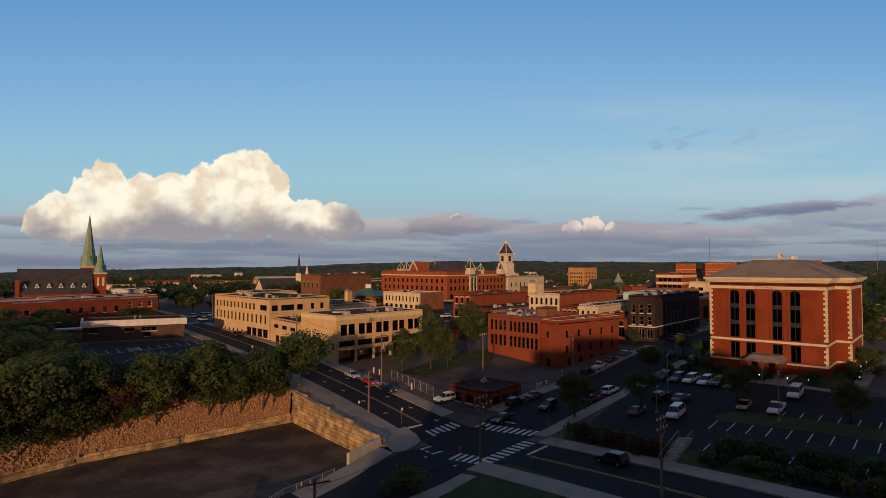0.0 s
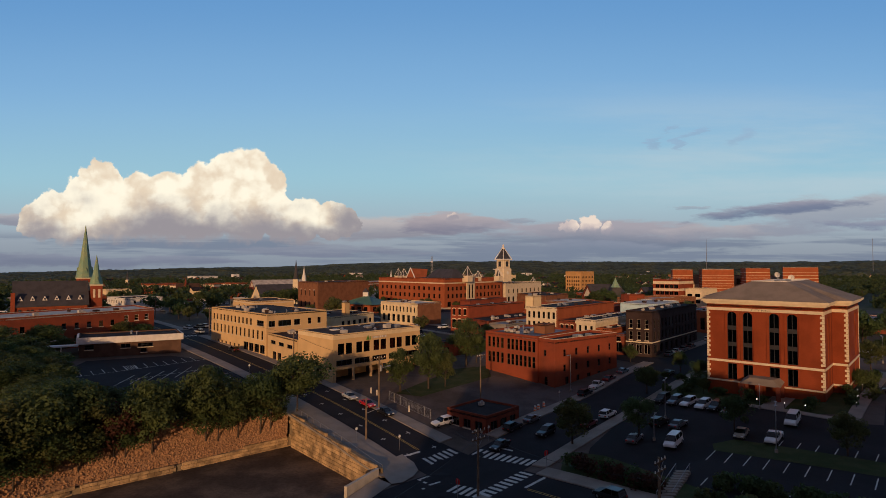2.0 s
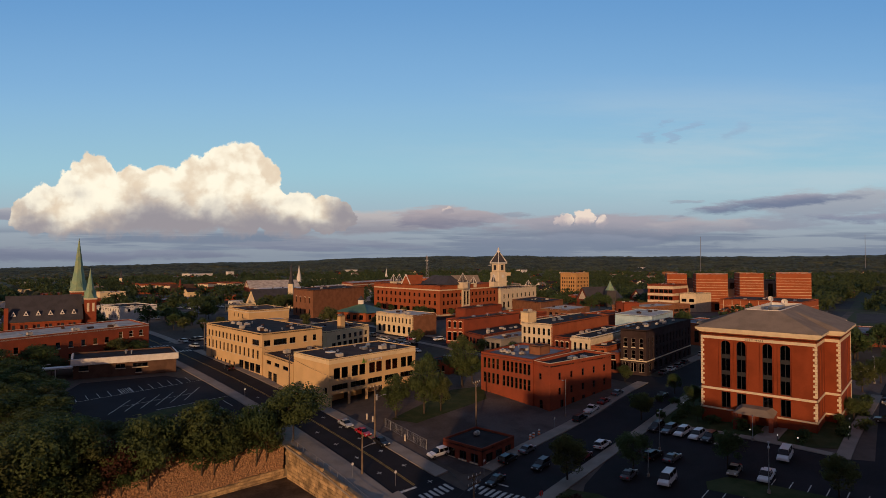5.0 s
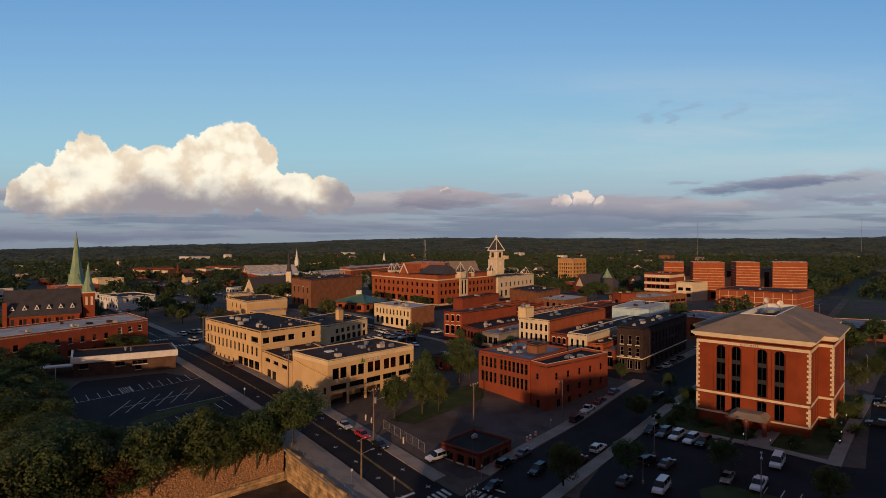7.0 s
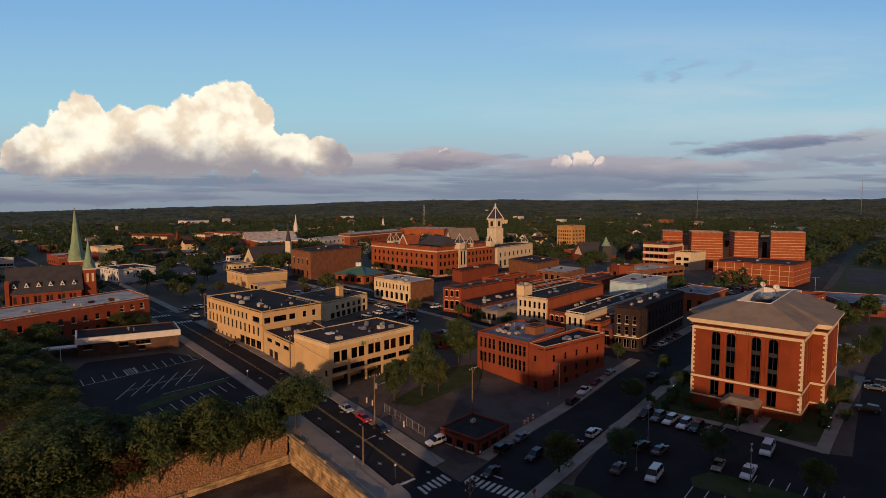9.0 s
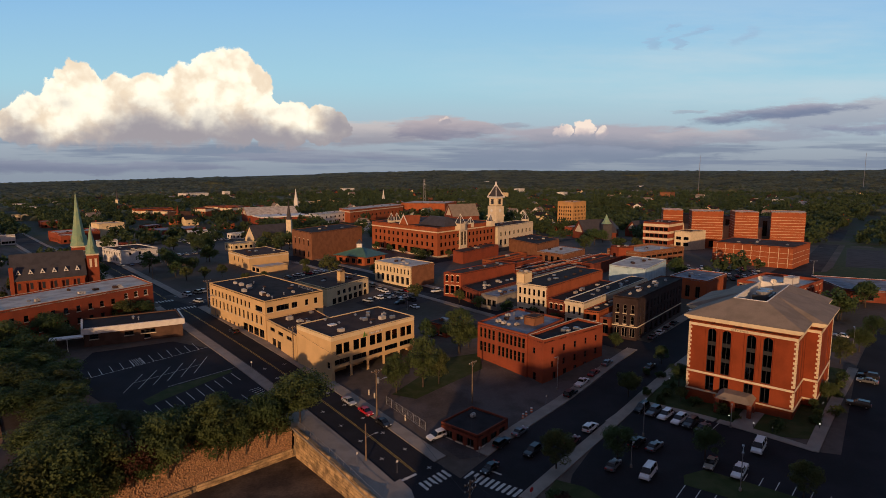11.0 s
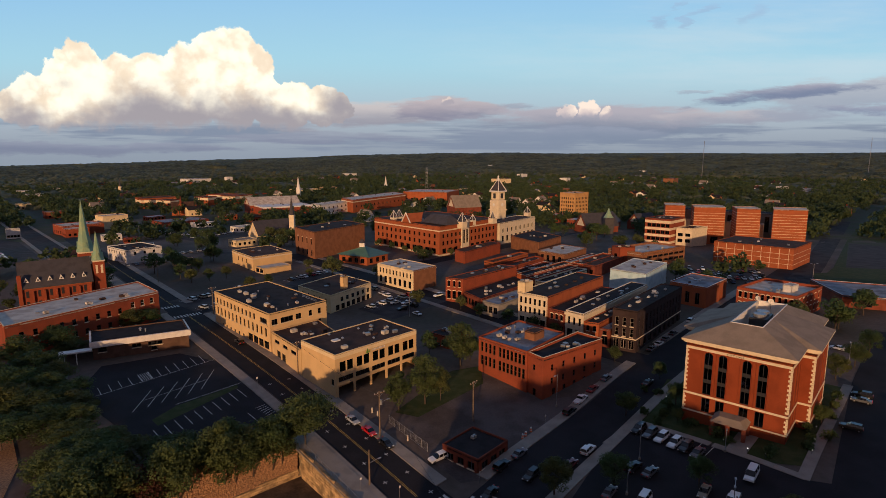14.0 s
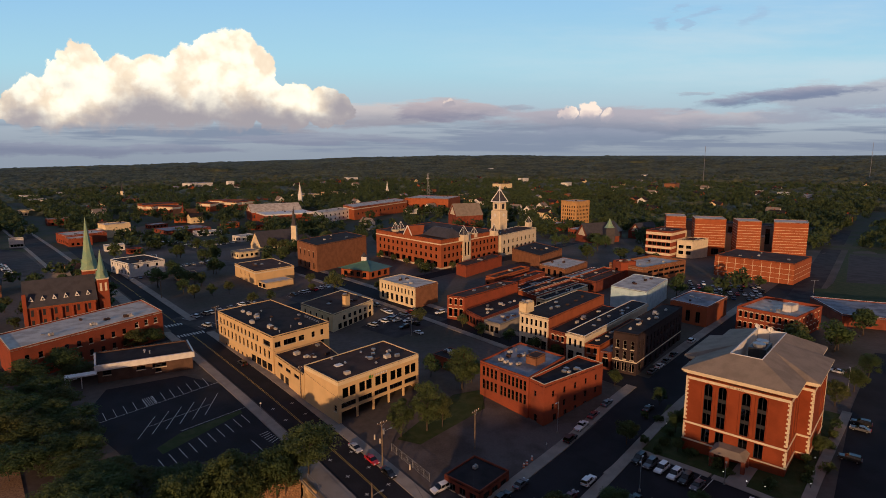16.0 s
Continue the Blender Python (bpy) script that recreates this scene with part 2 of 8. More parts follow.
def setup_materials():
    def add(key, *a, **k):
        M[key] = material(key, *a, **k)
    add("brick_red", (0.28, 0.066, 0.032), 0.9, 0.3, 0.22, 7.0, second=(0.20, 0.054, 0.029), mask=(0.45, 0.72))
    add("brick_orange", (0.345, 0.096, 0.039), 0.9, 0.15, 0.3, 9.0)
    add("brick_hall", (0.255, 0.055, 0.021), 0.9, 0.2, 0.25, 6.0)
    add("brick_deep", (0.22, 0.06, 0.035), 0.9, 0.25, 0.4, 9.0)
    add("brick_dark", (0.050, 0.033, 0.031), 0.9, 0.25, 0.5, 9.0)
    add("brick_brown", (0.26, 0.115, 0.06), 0.9, 0.2, 0.4, 9.0)
    add("stucco_tan", (0.68, 0.46, 0.225), 0.9, 0.10, 0.2, 8.0)
    add("stucco_cream", (0.78, 0.61, 0.36), 0.9, 0.12, 0.3, 8.0)
    add("stone_cream", (0.70, 0.58, 0.40), 0.85, 0.12, 0.6, 8.0)
    add("paint_white", (0.72, 0.68, 0.62), 0.7, 0.12, 0.8, 8.0)
    add("paint_blue", (0.50, 0.66, 0.70), 0.7, 0.12, 0.4, 8.0, second=(0.36, 0.52, 0.58))
    add("roof_brown", (0.075, 0.044, 0.034), 0.95, 0.3, 0.25, 6.0)
    add("roof_dark", (0.032, 0.027, 0.028), 0.95, 0.35, 0.3, 6.0)
    add("roof_grey", (0.24, 0.25, 0.28), 0.9, 0.25, 0.2, 4.0, second=(0.13, 0.135, 0.155))
    add("roof_pale", (0.52, 0.47, 0.40), 0.85, 0.25, 0.25, 4.0, second=(0.36, 0.31, 0.26))
    add("shingle_grey", (0.26, 0.21, 0.165), 0.95, 0.18, 0.3, 5.0)
    add("slate", (0.055, 0.05, 0.055), 0.8, 0.25, 0.4, 5.0)
    add("copper_green", (0.18, 0.30, 0.20), 0.7, 0.25, 0.5, 5.0, second=(0.26, 0.34, 0.20))
    add("metal_green", (0.055, 0.13, 0.095), 0.6, 0.15, 0.5, 5.0)
    add("metal_grey", (0.32, 0.32, 0.33), 0.5, 0.2, 1.5, 9.0, metal=0.6)
    add("metal_dark", (0.04, 0.04, 0.045), 0.5, 0.2, 1.5, 9.0, metal=0.4)
    add("asphalt", (0.044, 0.038, 0.038), 0.92, 0.32, 0.16, 3.0, second=(0.026, 0.022, 0.023), mask=(0.44, 0.58))
    add("asphalt_old", (0.068, 0.057, 0.055), 0.95, 0.35, 0.16, 3.0, second=(0.042, 0.035, 0.034))
    add("asphalt_pit", (0.075, 0.056, 0.044), 0.95, 0.45, 0.16, 2.0, second=(0.15, 0.11, 0.08))
    add("asphalt_new", (0.024, 0.022, 0.025), 0.9, 0.3, 0.14, 3.0, second=(0.018, 0.017, 0.019), mask=(0.42, 0.6))
    add("brick_umber", (0.13, 0.075, 0.052), 0.9, 0.25, 0.4, 9.0)
    add("brick_tan", (0.52, 0.29, 0.115), 0.9, 0.15, 0.3, 8.0)
    add("concrete", (0.29, 0.25, 0.21), 0.9, 0.18, 0.3, 7.0)
    add("concrete_pale", (0.55, 0.48, 0.38), 0.9, 0.2, 0.5, 7.0)
    add("paint_road", (0.55, 0.53, 0.49), 0.8, 0.25, 1.0, 9.0)
    add("paint_yellow", (0.42, 0.27, 0.05), 0.8, 0.25, 1.0, 9.0)
    add("grass", (0.034, 0.050, 0.016), 0.95, 0.35, 0.4, 9.0, second=(0.055, 0.062, 0.024))
    add("earth", (0.065, 0.060, 0.045), 0.95, 0.35, 0.06, 2.0, second=(0.05, 0.062, 0.028))
    add("gravel_lot", (0.112, 0.092, 0.085), 0.95, 0.35, 0.12, 2.5, second=(0.070, 0.057, 0.052), mask=(0.42, 0.6))
    add("earth_bare", (0.13, 0.095, 0.065), 0.95, 0.3, 0.05, 1.5, second=(0.11, 0.085, 0.06))
    add("town_ground", (0.120, 0.092, 0.080), 0.95, 0.35, 0.022, 0.6, second=(0.074, 0.064, 0.048))
    add("rubble", (0.43, 0.245, 0.13), 0.95, 0.45, 2.5, 9.0, second=(0.27, 0.155, 0.09))
    add("wall_stone", (0.48, 0.325, 0.17), 0.95, 0.35, 0.5, 3.0, 0.5, random_hue=0.5, second=(0.25, 0.17, 0.095))
    add("mortar", (0.26, 0.195, 0.12), 0.95, 0.2, 1.0, 6.0)
    add("wood_pole", (0.20, 0.145, 0.10), 0.9, 0.3, 1.5, 20.0)
    add("bark", (0.085, 0.065, 0.05), 0.95, 0.3, 1.5, 12.0)
    add("rubber", (0.02, 0.02, 0.02), 0.9, 0.1, 3.0, 20.0)
    add("wire", (0.02, 0.02, 0.02), 0.7, 0.1, 3.0, 20.0, bump=0)
    add("light_red", (0.5, 0.02, 0.015), 0.3, 0.1, 3.0, 20.0, bump=0)
    add("light_clear", (0.75, 0.75, 0.72), 0.2, 0.1, 3.0, 20.0, bump=0)
    add("sign_red", (0.55, 0.02, 0.02), 0.5, 0.1, 3.0, 9.0, bump=0)
    add("sign_green", (0.16, 0.42, 0.06), 0.5, 0.1, 3.0, 9.0, bump=0)
    add("cone_orange", (0.75, 0.15, 0.03), 0.6, 0.1, 3.0, 9.0, bump=0)
    add("wood_brown", (0.16, 0.10, 0.06), 0.9, 0.3, 1.0, 9.0)
    add("interior", (0.10, 0.09, 0.08), 0.95, 0.2, 0.5, 5.0)
    for key, c in (("white", (0.75, 0.75, 0.73)), ("silver", (0.36, 0.38, 0.40)), ("black", (0.012, 0.012, 0.014)), ("grey", (0.10, 0.105, 0.115)),
                   ("red", (0.42, 0.015, 0.02)), ("blue", (0.05, 0.09, 0.17)), ("sand", (0.30, 0.26, 0.20)), ("maroon", (0.13, 0.015, 0.02))):
        M["car_" + key] = material("car_paint_" + key, c, 0.28, 0.05, 0.8, 30.0, 0.0, spec=0.6)
    M["leaf_a"] = leaf_material("leaf_green", (0.105, 0.135, 0.045), (0.064, 0.088, 0.031))
    M["leaf_b"] = leaf_material("leaf_olive", (0.125, 0.135, 0.045), (0.074, 0.09, 0.032))
    M["leaf_c"] = leaf_material("leaf_deep", (0.078, 0.118, 0.042), (0.05, 0.08, 0.03))
    M["leaf_r"] = leaf_material("leaf_russet", (0.105, 0.042, 0.028), (0.06, 0.032, 0.022))
    M["leaf_far"] = leaf_material("leaf_woods", (0.090, 0.122, 0.046), (0.046, 0.068, 0.028))
    M["leaf_woods"] = material("leaf_canopy", (0.106, 0.110, 0.050), 0.8, 0.75, 0.013, 0.22, 0.0, second=(0.042, 0.050, 0.027), spec=0.2, mask=(0.38, 0.62))
    M["glass"] = glass("window_glass", (0.16, 0.15, 0.14))
    M["glass_car"] = glass("car_glass", (0.10, 0.11, 0.11))


setup_materials()


# ---- helpers of this scene ----
def mesh_of(bm, name, mat, smooth=False):
    me = bpy.data.meshes.new(name)
    bm.normal_update()
    bm.to_mesh(me)
    bm.free()
    if isinstance(mat, str):
        mat = M[mat]
    me.materials.append(mat)
    if smooth:
        for p in me.polygons:
            p.use_smooth = True
    return me


def part(name, bm, mat, parent, label="", m=None, smooth=False):
    me = bm if isinstance(bm, bpy.types.Mesh) else mesh_of(bm, name, mat, smooth)
    ob = new(name, me)
    if parent is not None:
        ob.parent = parent
    if m is not None:
        ob.matrix_basis = m
    if label:
        tagged(ob, label)
    return ob


def base_empty(name, label, category, m, group="", kind=""):
    ob = new(name)
    ob.matrix_basis = m
    ob.empty_display_size = 0.5
    return tagged(ob, label, category, group, kind)


def add_box(bm, x0, x1, y0, y1, z0, z1, m=None):
    vs = [bm.verts.new(Vector(c) if m is None else m @ Vector(c)) for c in
          ((x0, y0, z0), (x1, y0, z0), (x1, y1, z0), (x0, y1, z0), (x0, y0, z1), (x1, y0, z1), (x1, y1, z1), (x0, y1, z1))]
    for f in ((3, 2, 1, 0), (4, 5, 6, 7), (0, 1, 5, 4), (1, 2, 6, 5), (2, 3, 7, 6), (3, 0, 4, 7)):
        bm.faces.new([vs[i] for i in f])
    return vs


def boxes(*dims):
    bm = bmesh.new()
    for d in dims:
        add_box(bm, *d)
    return bm


def add_tube(bm, p, q, r0, r1, n=8, caps=True):
    p, q = Vector(p), Vector(q)
    way = (q - p).normalized()
    side = way.orthogonal().normalized()
    up = way.cross(side)
    rings = []
    for c, r in ((p, r0), (q, r1)):
        rings.append([bm.verts.new(c + (side * math.cos(a) + up * math.sin(a)) * r) for a in (2 * math.pi * i / n for i in range(n))])
    for i in range(n):
        bm.faces.new((rings[0][i], rings[0][(i + 1) % n], rings[1][(i + 1) % n], rings[1][i]))
    if caps:
        bm.faces.new(rings[0][::-1])
        bm.faces.new(rings[1])


def add_prism(bm, pts, z0, z1):
    lo, hi = [bm.verts.new((x, y, z0)) for x, y in pts], [bm.verts.new((x, y, z1)) for x, y in pts]
    n = len(pts)
    for i in range(n):
        bm.faces.new((lo[i], lo[(i + 1) % n], hi[(i + 1) % n], hi[i]))
    bm.faces.new(hi)
    bm.faces.new(lo[::-1])


def soft_edges(bm, w, seg=1):
    bmesh.ops.bevel(bm, geom=bm.edges[:], offset=w, segments=seg, affect="EDGES", clamp_overlap=True)
    return bm


def ground_z(x, y):
    """Height of the town's slope: it climbs from the crossing and levels out."""
    near = min(1.0, max(0.0, (y - 70) / 22)) if x < 0 else 1.0
    near += (1.0 - near) * min(1.0, max(0.0, (-25 - x) / 15))
    r = math.hypot(x * near, max(0.0, y - 86))
    return (0.6 + 8.4 * (1 - math.exp(-r / 58)) + 1.4 * math.exp(-((x - 66) ** 2 + (y - 104) ** 2) / 484)
            - 1.2 * math.exp(-((x - 27) ** 2 + (y - 122) ** 2) / 324))


# ---- ground ----
PIT = [(-25.3, 107.2), (-36.5, 102.0), (-45.2, 96.0), (-56.0, 86.5), (-70.5, 66), (-70.5, 15), (-22, 15), (-17.5, 66), (-11.5, 75.5), (-7.0, 83.0)]
PIT_Z = -1.45


def inside(x, y, poly):
    hit = False
    for (x0, y0), (x1, y1) in zip(poly, poly[1:] + poly[:1]):
        if (y0 > y) != (y1 > y) and x < (x1 - x0) * (y - y0) / (y1 - y0) + x0:
            hit = not hit
    return hit


def far_rise(x, y):
    """The valley and the ridges round the town."""
    d = math.hypot(x, y)
    if d < 500:
        return 0.0
    k = min(1.0, (d - 500) / 4200)
    s = x / max(y, 1.0) if y > 0 else 0.0
    top = 56 + (130 * max(s, -0.8) if s < 0 else 0)
    return top * k ** 1.15 + 9 * k * math.sin(x / 420 + 1.0) * math.cos(y / 510)


def terrain(x, y):
    return ground_z(x, y) + far_rise(x, y)


def build_ground():
    xs = sorted({*np.arange(-150, 151, 2.5).tolist(), *np.arange(-400, 401, 25).tolist(), *np.linspace(-4900, 4900, 60).tolist()})
    ys = sorted({*np.arange(10, 231, 2.5).tolist(), *np.arange(-200, 700, 25).tolist(), *np.linspace(-1500, 4900, 50).tolist()})
    vs = [(x, y, PIT_Z if inside(x, y, PIT) else terrain(x, y)) for y in ys for x in xs]
    w = len(xs)
    fs = [(j * w + i, j * w + i + 1, (j + 1) * w + i + 1, (j + 1) * w + i) for j in range(len(ys) - 1) for i in range(w - 1)]
    me = bpy.data.meshes.new("ground")
    me.from_pydata(vs, [], fs)
    me.materials.append(M["town_ground"])
    me.materials.append(M["asphalt_pit"])
    me.materials.append(M["earth"])
    cx = [(vs[f[0]][0] + vs[f[2]][0]) / 2 for f in fs]
    cy = [(vs[f[0]][1] + vs[f[2]][1]) / 2 for f in fs]
    idx = [1 if inside(a, b, PIT) else (2 if (math.hypot(a, b) > 430 or b < 40) else 0) for a, b in zip(cx, cy)]
    me.polygons.foreach_set("material_index", idx)
    return tagged(new("ground", me), "dark worn asphalt and earth sloping up from the crossing", "ground", kind="structure")


build_ground()

A_DIR, B_DIR = Vector((-0.650, 0.760)).normalized(), Vector((0.682, 0.732)).normalized()
A_NRM, B_NRM = Vector((0.760, 0.650)).normalized(), Vector((0.732, -0.682)).normalized()


def on_a(s, n):
    """A point of the street that climbs away to the left: s along, n across."""
    return A_NRM * n + A_DIR * s


def on_b(s, m):
    return B_NRM * m + B_DIR * s


def ribbon(bm, p, q, w0, w1, dz, step=2.5, height=0.0):
    """A strip that follows the slope from p to q, between the offsets w0 and w1 to its right; height makes it a slab with sides."""
    p, q = Vector(p), Vector(q)
    way = (q - p).normalized()
    right = Vector((way.y, -way.x))
    n = max(1, round((q - p).length / step))
    k = max(1, round(abs(w1 - w0) / 3.0))
    rows = []
    for i in range(n + 1):
        c = p + (q - p) * i / n
        row = []
        for j in range(k + 1):
            e = c + right * (w0 + (w1 - w0) * j / k)
            row.append(bm.verts.new((e.x, e.y, terrain(e.x, e.y) + dz)))
        rows.append(row)
    for a, b in zip(rows, rows[1:]):
        for j in range(k):
            f = bm.faces.new((a[j], a[j + 1], b[j + 1], b[j]))
    if height:
        edge = [r[0] for r in rows] + rows[-1][1:] + [r[-1] for r in rows[::-1][1:]] + rows[0][1:-1][::-1]
        low = [bm.verts.new(v.co - Vector((0, 0, height))) for v in edge]
        for i in range(len(edge)):
            j = (i + 1) % len(edge)
            bm.faces.new((edge[i], low[i], low[j], edge[j]))
    return bm


def lot(name, pts, mat, dz, label, category="lot"):
    """A paved or planted patch that follows the slope."""
    x0, x1 = min(p[0] for p in pts), max(p[0] for p in pts)
    y0, y1 = min(p[1] for p in pts), max(p[1] for p in pts)
    bm = bmesh.new()
    vs = [bm.verts.new((x, y, 0)) for x, y in pts]
    bm.faces.new(vs)
    for axis, lo, hi in ((0, x0, x1), (1, y0, y1)):
        c = lo + 2.5
        while c < hi:
            co = [0, 0, 0]
            no = [0, 0, 0]
            co[axis], no[axis] = c, 1
            bmesh.ops.bisect_plane(bm, geom=bm.verts[:] + bm.edges[:] + bm.faces[:], plane_co=co, plane_no=no)
            c += 2.5
    for v in bm.verts:
        v.co.z = terrain(v.co.x, v.co.y) + dz
    bmesh.ops.recalc_face_normals(bm, faces=bm.faces[:])
    if sum(f.normal.z for f in bm.faces) < 0:
        bmesh.ops.reverse_faces(bm, faces=bm.faces[:])
    return tagged(part(name, bm, mat, None), label, category, kind="structure")


def build_roads():
    def road(name, p, q, w, label):
        return tagged(part(name, ribbon(bmesh.new(), p, q, -w / 2, w / 2, 0.05), "asphalt_new", None), label, "road", kind="structure")
    O = Vector((4.9, 82.6))
    a0, a1 = on_a(20, 57.3), on_a(430, 58.5)
    main = road("road_main", on_a(-40, 57.3), a1, 9.2, "smooth dark asphalt street with a yellow centre line")
    side = road("road_side", on_b(20, -52.8), on_b(330, -52.8), 11.4, "dark asphalt side street running uphill past the hall")
    for v in side.data.vertices:
        v.co.z += 0.004
    e0 = Vector((58, 143))
    road("road_square", e0 + A_DIR * -40, e0 + A_DIR * 210, 10, "dark asphalt street in front of the brick shop row")
    g0 = Vector((-84, 194))
    r3 = road("road_cross", g0 - B_DIR * 90, g0 + B_DIR * 260, 9, "dark asphalt cross street with crosswalks")
    for v in r3.data.vertices:
        v.co.z += 0.006

    def walk_strip(p, q, w0, w1, label="pale concrete sidewalk with a raised kerb"):
        tagged(part("pavement", ribbon(bmesh.new(), p, q, w0, w1, 0.2, height=0.3), "concrete", None), label, "sidewalk", kind="structure")
    # along the main street
    lot("pavement_corner", [(-8.6, 82.6), (-6.8, 79.4), (-5.2, 80.2), (-3.9, 82.6), (-3.3, 85.0), (-4.0, 87.6), (-6.0, 90.2), (-9.5, 86)], "concrete", 0.2, "rounded concrete street corner", "sidewalk")
    walk_strip(on_a(67.5, 49.6), on_a(103.5, 49.6), -3.0, 3.1)
    walk_strip(on_a(103.5, 49.6), on_a(205, 49.6), 0.5, 3.1)
    walk_strip(on_a(72.5, 63.1), on_a(196, 63.1), -1.25, 1.5)
    walk_strip(on_a(214, 63.1), on_a(330, 63.1), -1.25, 1.5)
    walk_strip(on_a(214, 49.8), on_a(330, 49.8), -1.5, 2.8)
    walk_strip(on_a(2, 63.4), on_a(52, 63.4), -1.5, 1.2)
    walk_strip(on_a(-10, 50.8), on_a(53.5, 50.8), -1.2, 1.9)
    # along the side street
    walk_strip(on_b(70, -45.9), on_b(240, -45.9), -1.2, 1.3)
    walk_strip(on_b(77, -60.0), on_b(142, -60.0), -1.4, 1.4)
    walk_strip(on_b(160, -60.0), on_b(250, -60.0), -1.6, 1.4)
    walk_strip(on_b(20, -45.9), on_b(54, -45.9), -1.2, 1.2)
    walk_strip(e0 + A_DIR * 22, e0 + A_DIR * 190, -7.5, -5.1)
    walk_strip(e0 + A_DIR * 14, e0 + A_DIR * 190, 5.1, 8.2)

    # markings
    def mark(p, q, w, mat="paint_road", parent=main, name="stripe"):
        part(name, ribbon(bmesh.new(), p, q, -w / 2, w / 2, 0.066), mat, parent)
    for s0, s1 in ((72.6, 196), (215, 330), (5, 49.6)):
        for o in (-0.16, 0.16):
            mark(on_a(s0, 57.4 + o), on_a(s1, 57.4 + o), 0.12, "paint_yellow", name="centre_line")
    for i in range(9):
        n = 53.2 + i * 1.02
        for s in (67.6, 52.2):
            mark(on_a(s, n), on_a(s + 2.3, n), 0.55)
    for i in range(10):
        m = -57.9 + i * 1.12
        mark(on_b(69.6, m), on_b(72.0, m), 0.6, parent=side)
        mark(on_b(57.5, m), on_b(59.9, m), 0.6, parent=side)
    mark(on_a(72.0, 52.9), on_a(72.0, 57.3), 0.5)
    mark(on_a(50.2, 57.6), on_a(50.2, 61.7), 0.5)
    mark(on_b(56.0, -55.6), on_b(56.0, -49.8), 0.5, parent=side)
    mark(on_b(73.8, -56.0), on_b(73.8, -53.2), 0.4, parent=side)
    for i in range(9):
        n = 53.4 + i * 1.02
        for s in (196.6, 211):
            mark(on_a(s, n), on_a(s + 2.6, n), 0.55)
    # small T ticks of the kerbside bays
    for s in range(72, 130, 7):
        for n, sg in ((55.0, -1), (60.2, 1)):
            mark(on_a(s, n - 0.5), on_a(s, n + 0.5), 0.14, name="bay_tick")
            mark(on_a(s - 0.5, n), on_a(s + 0.5, n), 0.14, name="bay_tick")


build_roads()


# ---- buildings ----
WINDOWS = {}


def window_meshes(w, h, style):
    key = (round(w, 2), round(h, 2), style)
    if key not in WINDOWS:
        f = 0.09 if w < 3 else 0.12
        bm = boxes((0, f, 0, 0.1, 0, h), (w - f, w, 0, 0.1, 0, h), (f, w - f, 0, 0.1, 0, f), (f, w - f, 0, 0.1, h - f, h))
        if style in ("sash", "arch"):
            add_box(bm, f, w - f, 0.01, 0.09, h * 0.5 - 0.04, h * 0.5 + 0.04)
        if style == "pair":
            add_box(bm, w / 2 - 0.07, w / 2 + 0.07, 0.0, 0.1, f, h - f)
        if style == "band":
            k = max(2, round(w / 1.4))
            for i in range(1, k):
                add_box(bm, w * i / k - 0.05, w * i / k + 0.05, 0.01, 0.09, f, h - f)
        pane = bmesh.new()
        add_box(pane, f, w - f, 0.045, 0.06, f, h - f)
        trim = boxes((-0.12, w + 0.12, -0.14, 0.1, -0.2, 0.0))
        hood = bmesh.new()
        n = 6
        outer = [(w / 2 - (w / 2 + 0.28) * math.cos(math.pi * i / n), h - 0.15 + (0.55) * math.sin(math.pi * i / n)) for i in range(n + 1)]
        inner = [(w / 2 - (w / 2) * math.cos(math.pi * i / n), h - 0.02 + 0.16 * math.sin(math.pi * i / n)) for i in range(n + 1)]
        for y in (-0.12,):
            fo = [hood.verts.new((x, y, z)) for x, z in outer]
            fi = [hood.verts.new((x, y, z)) for x, z in inner]
            bo = [hood.verts.new((x, 0.05, z)) for x, z in outer]
            bi = [hood.verts.new((x, 0.05, z)) for x, z in inner]
            for i in range(n):
                hood.faces.new((fo[i], fi[i], fi[i + 1], fo[i + 1]))
                hood.faces.new((fo[i], fo[i + 1], bo[i + 1], bo[i]))
                hood.faces.new((fi[i], bi[i], bi[i + 1], fi[i + 1]))
        WINDOWS[key] = (bm, pane, trim, hood)
        WINDOWS[key] = tuple(mesh_of(b, nm, mt) for b, nm, mt in ((bm, "window", "metal_dark"), (pane, "pane", "glass"), (trim, "sill", "stone_cream"), (hood, "hood", "stone_cream")))
    return WINDOWS[key]


FRAMES = {}


def recolour(me, mat):
    key = (me.name, mat)
    if key not in FRAMES:
        c = me.copy()
        c.materials.clear()
        c.materials.append(M[mat])
        FRAMES[key] = c
    return FRAMES[key]


